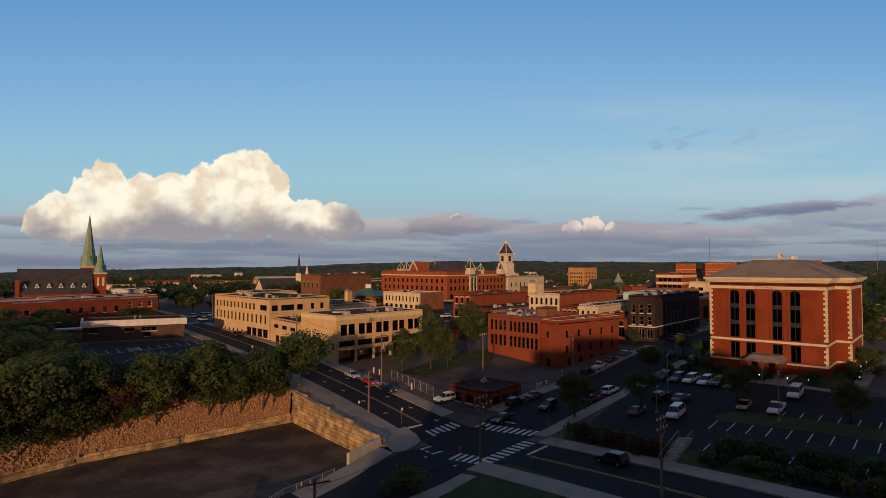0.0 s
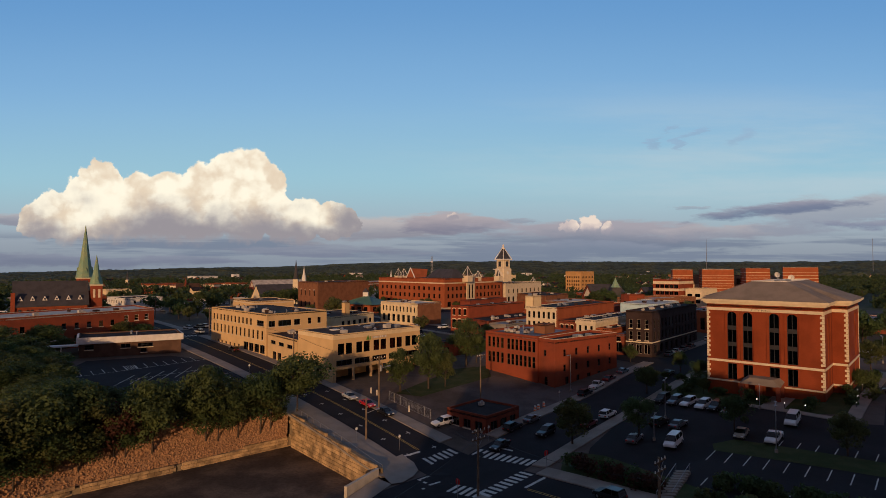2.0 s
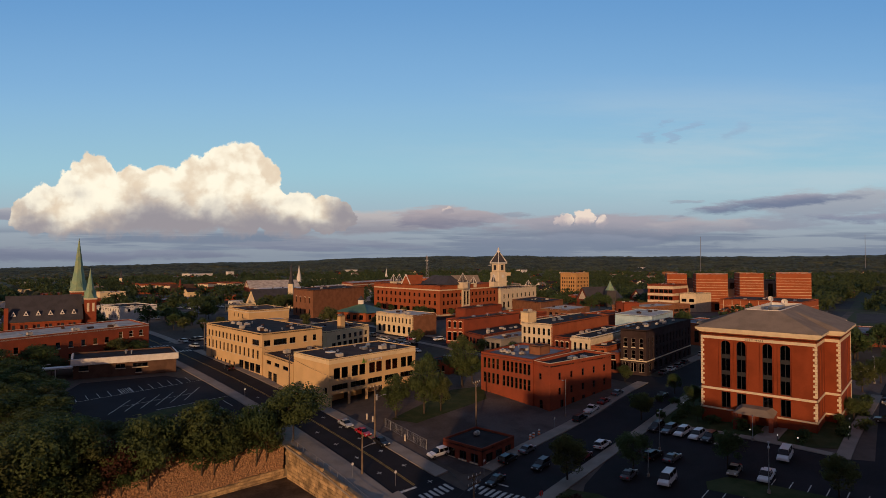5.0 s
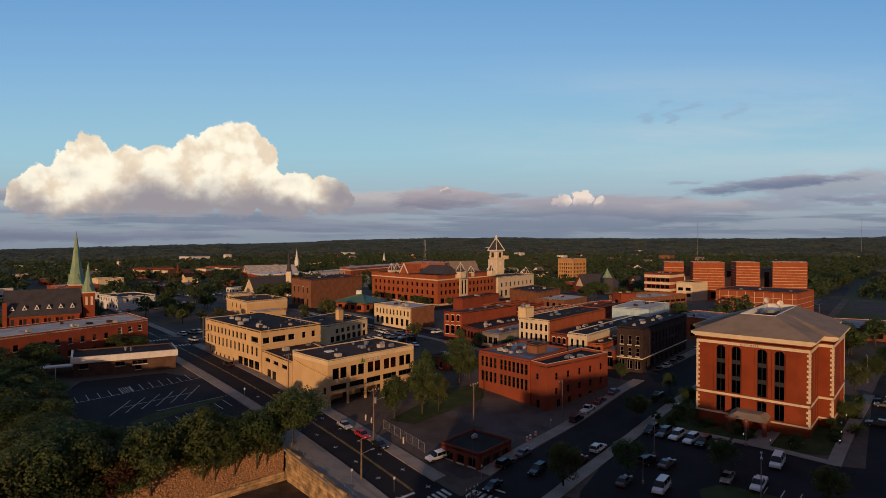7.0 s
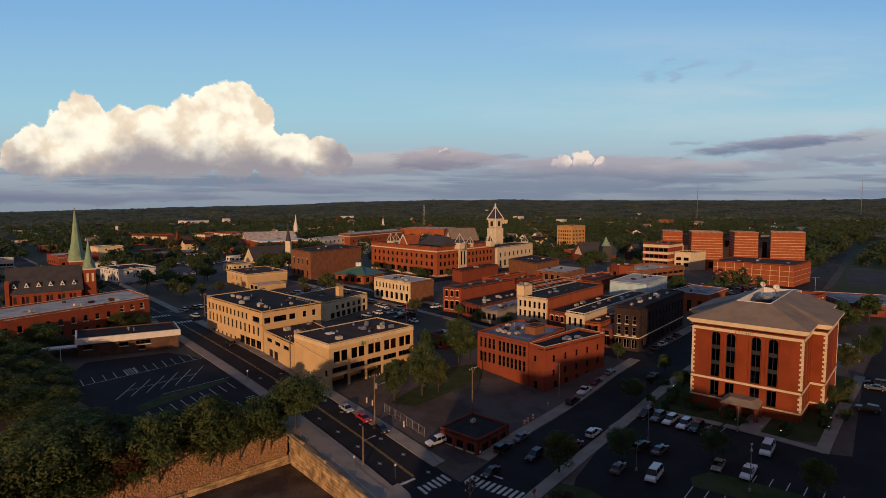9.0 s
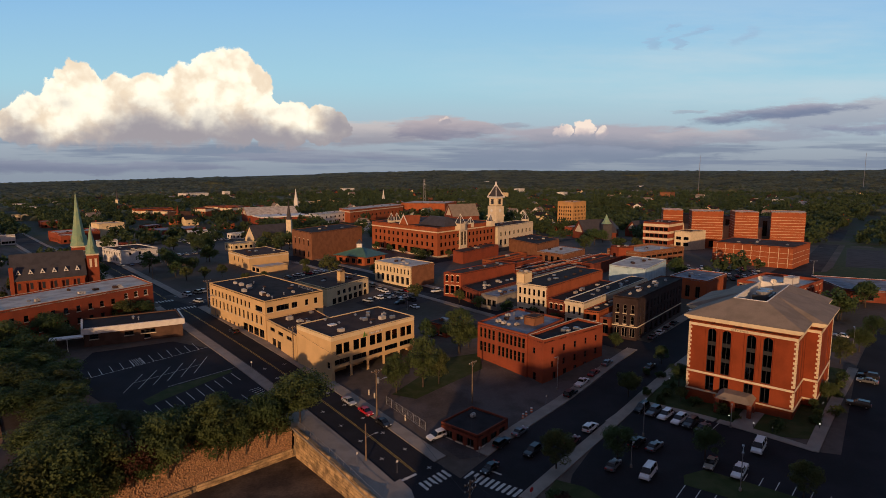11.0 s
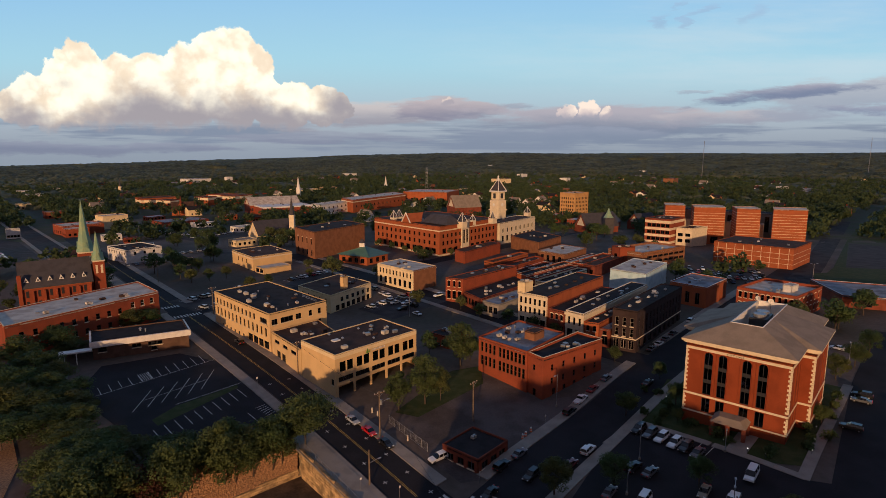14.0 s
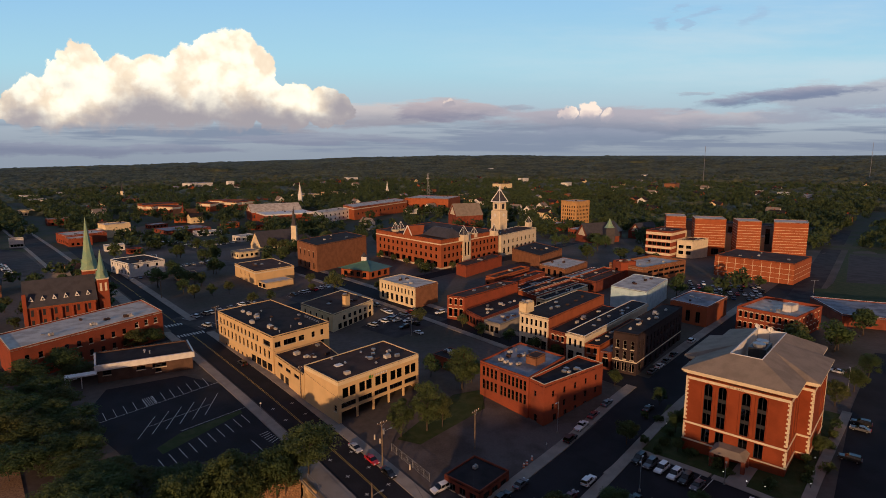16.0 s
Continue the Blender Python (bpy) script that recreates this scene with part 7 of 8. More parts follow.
def spire_mesh(w, h, flare=1.15, n=8):
    bm = bmesh.new()
    prof = [(w * 0.5 * flare * 1.05, 0), (w * 0.5, h * 0.07), (w * 0.30, h * 0.38), (w * 0.14, h * 0.72), (0.05, h)]
    for (r0, z0), (r1, z1) in zip(prof, prof[1:]):
        add_tube(bm, (0, 0, z0), (0, 0, z1), r0, r1, n, False)
    return bm


def build_church():
    ang = math.degrees(math.atan2(12.8, 16.8))
    c = base_empty("brick_church", "red brick church with slate roof and green copper spires", "church", pose(-139.5, 186.6, 9.0, 0, 0, ang))
    bm = bmesh.new()
    L, W = 20.5, 11.0
    roof = gable_body(bm, L, W, 9.3, 7.6, 0.5)
    part("nave_wall", bm, "brick_red", c)
    part("nave_roof", roof, "slate", c, "dark slate roof")
    part("eave_band", boxes((-0.1, L, -0.12, 0.0, 8.4, 9.0)), "brick_orange", c)
    for i in range(6):
        x = 1.6 + i * 3.35
        d = bmesh.new()
        v = [d.verts.new(p) for p in ((x - 0.75, 0.6, 10.7), (x + 0.75, 0.6, 10.7), (x, 0.6, 12.3), (x, 2.4, 12.2))]
        d.faces.new(v[:3])
        d.faces.new((v[0], v[2], v[3]))
        d.faces.new((v[1], v[3], v[2]))
        part("dormer", d, "paint_white", c, "small white triangular dormer")
        part("dormer_window", boxes((x - 0.22, x + 0.22, 0.56, 0.6, 10.95, 11.5)), "metal_dark", c)
        for z in (2.0, 5.6):
            part("lancet", boxes((x - 0.4, x + 0.4, -0.06, 0.05, z, z + 2.2)), "metal_dark", c)
        part("buttress", soft_edges(boxes((x + 1.4, x + 1.9, -0.7, 0.0, -1, 7.8)), 0.05), "brick_red", c)
    part("gable_pier", soft_edges(boxes((-0.9, 0.3, -0.6, 0.6, -1, 13.5)), 0.05), "brick_red", c)
    for nm, x, y, w, top, tip in (("small_tower", 23.4, 3.6, 3.6, 15.3, 26.3), ("great_tower", 20.7, 12.4, 5.0, 17.6, 37.4)):
        t = part(nm, soft_edges(boxes((x - w / 2, x + w / 2, y - w / 2, y + w / 2, -1, top)), 0.08), "brick_red", c)
        part("tower_band", boxes((x - w / 2 - 0.15, x + w / 2 + 0.15, y - w / 2 - 0.15, y + w / 2 + 0.15, top, top + 0.5)), "stone_cream", t)
        for s in (-1, 1):
            part("louvre_window", boxes((x + s * w * 0.22 - 0.35, x + s * w * 0.22 + 0.35, y - w / 2 - 0.06, y - w / 2 + 0.1, top - 4.2, top - 1.2)), "stone_cream", t)
        part("spire", spire_mesh(w * 1.05, tip - top - 0.5), "copper_green", t, "tall green copper spire", m=pose(x, y, top + 0.5, 0, 0, 22.5))
        for a in range(4):
            g = pose(x, y, top + 0.5, 0, 0, 90 * a)
            d = bmesh.new()
            v = [d.verts.new(p) for p in ((-w * 0.24, -w * 0.52, 0.2), (w * 0.24, -w * 0.52, 0.2), (0, -w * 0.5, w * 0.75), (0, -w * 0.2, w * 0.7))]
            d.faces.new(v[:3])
            d.faces.new((v[0], v[2], v[3]))
            d.faces.new((v[1], v[3], v[2]))
            part("spire_gable", d, "copper_green", t, m=g)


build_church()


def build_towers():
    # clock tower of the old courthouse
    t = base_empty("clock_tower", "pale stone clock tower with an open pyramid roof frame", "tower", pose(42.2, 381, 9.0, 0, 0, 40))
    part("shaft", soft_edges(boxes((-4.0, 4.0, -4.0, 4.0, -1, 23)), 0.4), "stone_cream", t)
    part("belt", boxes((-4.4, 4.4, -4.4, 4.4, 16.0, 16.9)), "stone_cream", t)
    part("belfry", soft_edges(boxes((-3.4, 3.4, -3.4, 3.4, 23, 28.5)), 0.5), "stone_cream", t)
    part("cornice", soft_edges(boxes((-4.2, 4.2, -4.2, 4.2, 28.5, 29.3)), 0.1), "paint_white", t)
    for a in range(4):
        g = pose(0, 0, 0, 0, 0, 90 * a)
        bm = bmesh.new()
        add_tube(bm, (0, -3.44, 20.0), (0, -4.1, 20.0), 1.1, 1.1, 18)
        part("clock_face", bm, "paint_white", t, m=g)
        part("louvre", boxes((-1.1, 1.1, -3.5, -3.38, 24.2, 27.6)), "metal_dark", t, m=g)
        v = bmesh.new()
        q = [v.verts.new(p) for p in ((-3.4, -3.4, 29.4), (3.4, -3.4, 29.4), (0.5, -0.5, 36.0), (-0.5, -0.5, 36.0))]
        v.faces.new(q)
        part("roof_face", v, "slate", t, m=g)
        rb = bmesh.new()
        add_tube(rb, (-3.9, -3.9, 29.3), (-0.5, -0.5, 36.4), 0.28, 0.2, 6)
        part("roof_rib", rb, "paint_white", t, m=g)
    bm = bmesh.new()
    add_tube(bm, (0, 0, 36.0), (0, 0, 36.8), 1.3, 1.3, 12)
    add_tube(bm, (0, 0, 36.8), (0, 0, 38.6), 0.7, 0.5, 10)
    add_tube(bm, (0, 0, 38.6), (0, 0, 39.4), 0.7, 0.1, 10)
    part("lantern", bm, "paint_white", t)
    # gable, turrets and roofs of the courts
    g = base_empty("courts_roofwork", "gable and dark hip roof over the brick courts", "roof", pose(-16.4, 313.0, 25.2, 0, 0, -50))
    bm = bmesh.new()
    v = [bm.verts.new(p) for p in ((-3.6, 0, 0), (3.6, 0, 0), (0, 0, 5.0), (0, 12, 4.6), (-3.6, 8, 0), (3.6, 8, 0))]
    for f in ((0, 1, 2), (0, 2, 3, 4), (1, 5, 3, 2)):
        bm.faces.new([v[i] for i in f])
    part("gable", bm, "brick_orange", g)
    bm = bmesh.new()
    for s in (-1, 1):
        add_tube(bm, (s * 3.9, -0.15, -0.1), (0, -0.15, 5.3), 0.3, 0.3, 6)
    part("gable_trim", bm, "paint_white", g)
    bm = bmesh.new()
    lo = [bm.verts.new(p) for p in ((4, 7, 0), (26, 7, 0), (26, 19, 0), (4, 19, 0))]
    hi = [bm.verts.new(p) for p in ((8, 12, 4.6), (22, 12, 4.6), (22, 14, 4.6), (8, 14, 4.6))]
    for i in range(4):
        bm.faces.new((lo[i], lo[(i + 1) % 4], hi[(i + 1) % 4], hi[i]))
    bm.faces.new(hi)
    part("hip_roof", bm, "slate", g)
    for x, y, w, h in ((-24.5, 330, 1.6, 5.0), (-21.5, 334, 1.6, 5.0), (14.5, 304.5, 2.0, 6.0), (33.0, 324.5, 1.8, 5.0), (21, 318, 1.4, 4), (64, 392, 1.8, 5)):
        q = base_empty("roof_turret", "small pale turret with an open pointed cap", "turret", pose(x, y, 24.0 if y < 380 else 20.4, 0, 0, 45), "roof turrets")
        part("drum", soft_edges(boxes((-w, w, -w, w, -1.0, h * 0.4)), 0.1), "stone_cream", q)
        for a in range(4):
            bm = bmesh.new()
            add_tube(bm, (-w, -w, h * 0.4), (0, 0, h * 1.25), 0.16, 0.1, 5)
            part("cap_rib", bm, "paint_white", q, m=pose(0, 0, 0, 0, 0, 90 * a))
        bm = bmesh.new()
        add_tube(bm, (0, 0, h * 0.4), (0, 0, h * 1.15), w * 0.95, 0.1, 4)
        part("cap", bm, "slate", q, m=pose(0, 0, 0, 0, 0, 45))
    # steeples to the north
    for nm, lab, x, y, z0, w, zb, tip, mat in (("dark_steeple", "dark pointed steeple on a brick church", -91.5, 360, 9, 3.2, 24.5, 37.3, "slate"), ("white_steeple", "slender white church steeple", -156, 650, 14, 4.2, 24.0, 37.5, "paint_white"),
                                               ("green_steeple", "green domed turret on a mansard house", 117.5, 381, 9, 6.0, 20.0, 26.5, "copper_green"), ("far_steeple", "far slender dark steeple", -440, 800, 8, 3.5, 18, 30, "slate"),
                                               ("chapel_steeple", "small brick chapel steeple among houses", -226, 505, 9, 3, 18.5, 26.5, "brick_deep"),
                                               ("far_church_steeple", "white spire among far trees", -70, 806, 12, 4, 19, 32, "paint_white")):
        s = base_empty(nm, lab, "steeple", pose(x, y, z0))
        part("tower", soft_edges(boxes((-w / 2, w / 2, -w / 2, w / 2, -3, zb - z0)), 0.1), "paint_white" if mat == "paint_white" else "slate" if mat == "copper_green" else "brick_orange" if mat != "slate" else "stone_cream", s)
        part("spire", spire_mesh(w, tip - zb), mat, s, m=pose(0, 0, zb - z0))
    # lattice mast
    m = base_empty("lattice_mast", "thin steel lattice radio mast", "mast", pose(-10, 646, 12))
    for a in range(3):
        t0, t1 = 2.094 * a, 2.094 * (a + 1)
        bm = bmesh.new()
        add_tube(bm, (2.2 * math.cos(t0), 2.2 * math.sin(t0), -2), (0.9 * math.cos(t0), 0.9 * math.sin(t0), 36), 0.22, 0.16, 5)
        part("leg", bm, "metal_grey", m)
        for k in range(9):
            f0, f1 = 2.2 - 1.3 * k / 9, 2.2 - 1.3 * (k + 1) / 9
            bm = bmesh.new()
            add_tube(bm, (f0 * math.cos(t0), f0 * math.sin(t0), 4 * k), (f1 * math.cos(t1), f1 * math.sin(t1), 4 * k + 4), 0.12, 0.12, 4)
            part("brace", bm, "metal_grey", m)
    part("platform", boxes((-1.8, 1.8, -1.8, 1.8, 30, 30.4)), "metal_grey", m)
    for x, y, h in ((470, 1000, 70), (880, 1150, 75)):
        bm = bmesh.new()
        add_tube(bm, (0, 0, 0), (0, 0, h), 0.5, 0.3, 5)
        tagged(part("radio_mast", bm, "metal_grey", None, m=pose(x, y, terrain(x, y))), "far thin radio mast", "mast")
    # brown church with a steep dark roof, and the mansard house
    for nm, lab, m4, L, W, h, rise, wm, rm in (("brown_church", "brick church with a broad dark roof", pose(-110, 350, 8, 0, 0, 42), 24, 15, 4.6, 8.2, "stucco_cream", "slate"),
                                               ("gabled_hall", "large hall with a pale gabled roof", pose(-168, 515, 10, 0, 0, 30), 46, 24, 6.5, 6.5, "brick_red", "roof_pale"),
                                               ("mansard_house", "old house with a steep dark roof", pose(104, 384, 9, 0, 0, 20), 26, 15, 4.0, 8.5, "brick_deep", "slate"),
                                               ("mansard_wing", "dark-roofed wing of an old house", pose(128, 400, 9, 0, 0, 60), 20, 13, 4.5, 6.5, "brick_deep", "slate"),
                                               ("slate_house", "brick house with a steep slate roof", pose(146, 398, 9, 0, 0, 30), 18, 12, 5, 6.0, "brick_deep", "slate"),
                                               ("old_church_hall", "brick church with a steep brown roof", pose(16, 455, 11, 0, 0, 25), 24, 15, 9, 9.0, "brick_deep", "shingle_grey"),
                                               ("chapel_house", "brick chapel with a brown gable", pose(-232, 500, 9, 0, 0, 20), 18, 10, 6, 5.5, "brick_orange", "roof_brown")):
        c = base_empty(nm, lab, "church" if "church" in lab or "chapel" in lab else "building", m4)
        bm = bmesh.new()
        rf = gable_body(bm, L, W, h, rise, 0.5)
        part("wall", bm, wm, c)
        part("roof", rf, rm, c)
        for i in range(int(L / 4)):
            part("window", boxes((1.4 + i * 4, 2.6 + i * 4, -0.06, 0.05, 1.5, 4.2)), "metal_dark", c)
        d = bmesh.new()
        v = [d.verts.new(p) for p in ((-0.15, W * 0.2, h + 0.4), (-0.15, W * 0.8, h + 0.4), (-0.15, W * 0.5, h + rise * 0.75))]
        d.faces.new(v[::-1])
        part("gable_panel", d, "stone_cream", c)


build_towers()


# ---- houses among the trees ----
def build_houses():
    r = random.Random(21)
    kinds = []
    for i in range(8):
        L, W, h, rise = r.uniform(10, 16), r.uniform(7, 10), r.uniform(3.2, 6), r.uniform(2.0, 3.6)
        wm = ("paint_white", "stucco_cream", "brick_red", "brick_brown", "paint_white", "stucco_tan", "brick_orange", "concrete_pale")[i]
        rm = ("roof_brown", "roof_dark", "shingle_grey", "roof_dark", "shingle_grey", "roof_brown", "roof_dark", "roof_grey")[i]
        c = base_empty("house", "small gabled house among trees", "house", pose(0, 0, 0), "houses")
        bm = bmesh.new()
        rf = gable_body(bm, L, W, h, rise, 0.5)
        part("wall", bm, wm, c)
        part("roof", rf, rm, c)
        for k in range(2):
            part("window", boxes((L * (0.2 + 0.28 * k), L * (0.2 + 0.28 * k) + 1.1, -0.05, 0.05, 1.0, 2.4)), "metal_dark", c)
        part("chimney", boxes((L * 0.7, L * 0.7 + 0.8, W * 0.5 - 0.4, W * 0.5 + 0.4, h + rise * 0.6, h + rise + 1.2)), "brick_red", c)
        kinds.append(c)
    taken = roof_boxes()
    n = 0
    while n < 110:
        d, a = 260 + 950 * r.random() ** 1.1, r.uniform(-0.72, 0.72)
        x, y = d * math.sin(a), d * math.cos(a)
        if d < 430 and -0.30 < a < 0.5 or 120 < x < 380 and y < 520 and d < 560 or any(x0 < x < x1 and y0 < y < y1 for x0, x1, y0, y1 in taken):
            continue
        if abs(A_NRM.dot((x, y)) - 58) < 14 or abs(B_NRM.dot((x, y)) + 52.8) < 14:
            continue
        m = pose(x, y, terrain(x, y), 0, 0, r.choice((45, 135, 50, 130)) + r.uniform(-8, 8))
        c = kinds[n % 8]
        if n < 8:
            c.matrix_basis = m
        else:
            copy_thing(c, m)
        n += 1


build_houses()


# ---- vehicles ----
CARS = {}


def car_body(kind):
    """Side outlines of the painted body and of the glazed cabin, from the tail forward."""
    if kind == "sedan":
        return 4.7, 1.82, [(0, 0.45), (0.05, 0.85), (0.6, 0.98), (1.5, 0.98), (3.2, 0.95), (4.45, 0.80), (4.7, 0.55), (4.65, 0.32), (0.1, 0.32)], [(0.75, 0.95), (1.35, 1.38), (2.6, 1.42), (3.45, 0.95)], 1.43
    if kind == "suv":
        return 4.8, 1.92, [(0, 0.5), (0.03, 1.0), (0.15, 1.12), (3.3, 1.1), (4.55, 0.98), (4.8, 0.7), (4.75, 0.4), (0.1, 0.4)], [(0.12, 1.1), (0.35, 1.66), (2.5, 1.72), (3.4, 1.1)], 1.74
    if kind == "van":
        return 5.1, 1.98, [(0, 0.5), (0.0, 1.3), (0.1, 1.35), (4.1, 1.3), (4.95, 1.0), (5.1, 0.7), (5.05, 0.4), (0.1, 0.4)], [(0.04, 1.3), (0.16, 2.0), (3.3, 2.05), (4.2, 1.3)], 2.07
    return 5.6, 1.96, [(0, 0.6), (0.02, 1.08), (2.2, 1.1), (4.1, 1.1), (5.4, 1.0), (5.6, 0.75), (5.55, 0.45), (0.1, 0.45)], [(2.15, 1.08), (2.35, 1.72), (3.5, 1.76), (4.25, 1.1)], 1.78


def extrude_side(bm, pts, w, tuck=0.0, zref=1.0):
    zs = [z for _, z in pts]
    lo, hi = min(zs), max(zs)
    rows = []
    for s in (-1, 1):
        rows.append([bm.verts.new((x, s * (w / 2 - tuck * max(0, (z - lo) / (hi - lo))), z)) for x, z in pts])
    n = len(pts)
    for i in range(n):
        j = (i + 1) % n
        bm.faces.new((rows[0][i], rows[0][j], rows[1][j], rows[1][i]))
    bm.faces.new(rows[0][::-1])
    bm.faces.new(rows[1])
    bmesh.ops.recalc_face_normals(bm, faces=bm.faces[:])


def car(kind, paint, x, y, ang, far=False):
    key = (kind, paint, far)
    m = pose(x, y, terrain(x, y) + 0.06, 0, 0, ang) @ Matrix.Scale(1 / PLAN, 4)
    # lean with the slope
    e = 1.5
    fx, fy = math.cos(radians(ang)), math.sin(radians(ang))
    dz = terrain(x + fx * e, y + fy * e) - terrain(x - fx * e, y - fy * e)
    sz = terrain(x - fy * e, y + fx * e) - terrain(x + fy * e, y - fx * e)
    m = m @ pose(0, 0, 0, math.degrees(math.atan2(sz, 2 * e)), -math.degrees(math.atan2(dz, 2 * e)), 0)
    if key in CARS:
        return copy_thing(CARS[key], m @ Matrix.Scale(PLAN, 4))
    L, W, side, cab, roof = car_body(kind)
    words = {"sedan": "sedan car", "suv": "estate car", "van": "van", "pickup": "pickup truck"}[kind]
    c = base_empty({"sedan": "car", "suv": "suv", "van": "van", "pickup": "pickup_truck"}[kind], "parked " + paint + " " + words + " on the asphalt", "car", m, "parked vehicles")
    sh = Matrix.Translation((-L / 2, 0, 0))
    bm = bmesh.new()
    extrude_side(bm, side, W, 0.08)
    soft_edges(bm, 0.07, 1)
    part("body", bm, "car_" + paint, c, m=sh)
    bm = bmesh.new()
    extrude_side(bm, cab, W - 0.14, 0.16)
    part("cabin_glass", bm, "glass_car", c, m=sh)
    (x1, z1), (x2, z2) = cab[1], cab[2]
    bm = boxes((x1 + 0.05, x2 - 0.05, -W / 2 + 0.24, W / 2 - 0.24, min(z1, z2) - 0.05, roof + 0.03))
    soft_edges(bm, 0.03)
    part("roof_panel", bm, "car_" + paint, c, m=sh)
    if not far:
        part("cabin_floor", boxes((cab[0][0] + 0.3, cab[3][0] - 0.3, -W / 2 + 0.2, W / 2 - 0.2, 0.9, cab[0][1] + 0.12)), "rubber", c, m=sh)
    for s in (() if far else (-1, 1)):
        for px, pw in ((x1, 0.1), ((x1 + x2) / 2, 0.1), (x2, 0.08)):
            bm = bmesh.new()
            zt = roof - 0.04
            add_tube(bm, (px, s * (W / 2 - 0.22), zt), (px + (0.25 if px == x2 else -0.1 if px == x1 else 0), s * (W / 2 - 0.08), cab[0][1]), pw * 0.5, pw * 0.6, 4)
            part("pillar", bm, "car_" + paint, c, m=sh)
    rad = 0.34 if kind in ("sedan",) else 0.38
    if far:
        bm = bmesh.new()
        for wx in (0.85, L - 0.9):
            add_tube(bm, (wx, -W / 2 - 0.01, rad), (wx, W / 2 + 0.01, rad), rad, rad, 10)
        part("wheels", bm, "rubber", c, m=sh)
    for wx in (() if far else (0.85, L - 0.9)):
        for s in (-1, 1):
            bm = bmesh.new()
            add_tube(bm, (wx, s * (W / 2 - 0.24), rad), (wx, s * (W / 2 + 0.01), rad), rad, rad, 14)
            t = part("tyre", bm, "rubber", c, m=sh)
            if far:
                continue
            bm = bmesh.new()
            add_tube(bm, (0, s * (W / 2 - 0.02), 0), (0, s * (W / 2 + 0.025), 0), rad * 0.62, rad * 0.5, 10)
            part("rim", bm, "metal_grey", t, m=pose(wx, 0, rad))
    if not far:
        for s in (-1, 1):
            y0, y1 = sorted((s * (W / 2 - 0.5), s * (W / 2 - 0.12)))
            part("headlight", boxes((L - 0.2, L - 0.02, y0, y1, side[-4][1] - 0.05, side[-4][1] + 0.12) if False else (L - 0.25, L - 0.03, y0, y1, 0.66, 0.82)), "light_clear", c, m=sh)
            part("tail_light", boxes((-0.02, 0.12, y0, y1, 0.72, 0.92)), "light_red", c, m=sh)
        part("front_bumper", boxes((L - 0.12, L + 0.03, -W / 2 + 0.12, W / 2 - 0.12, 0.36, 0.52)), "rubber", c, m=sh)
    CARS[key] = c
    return c


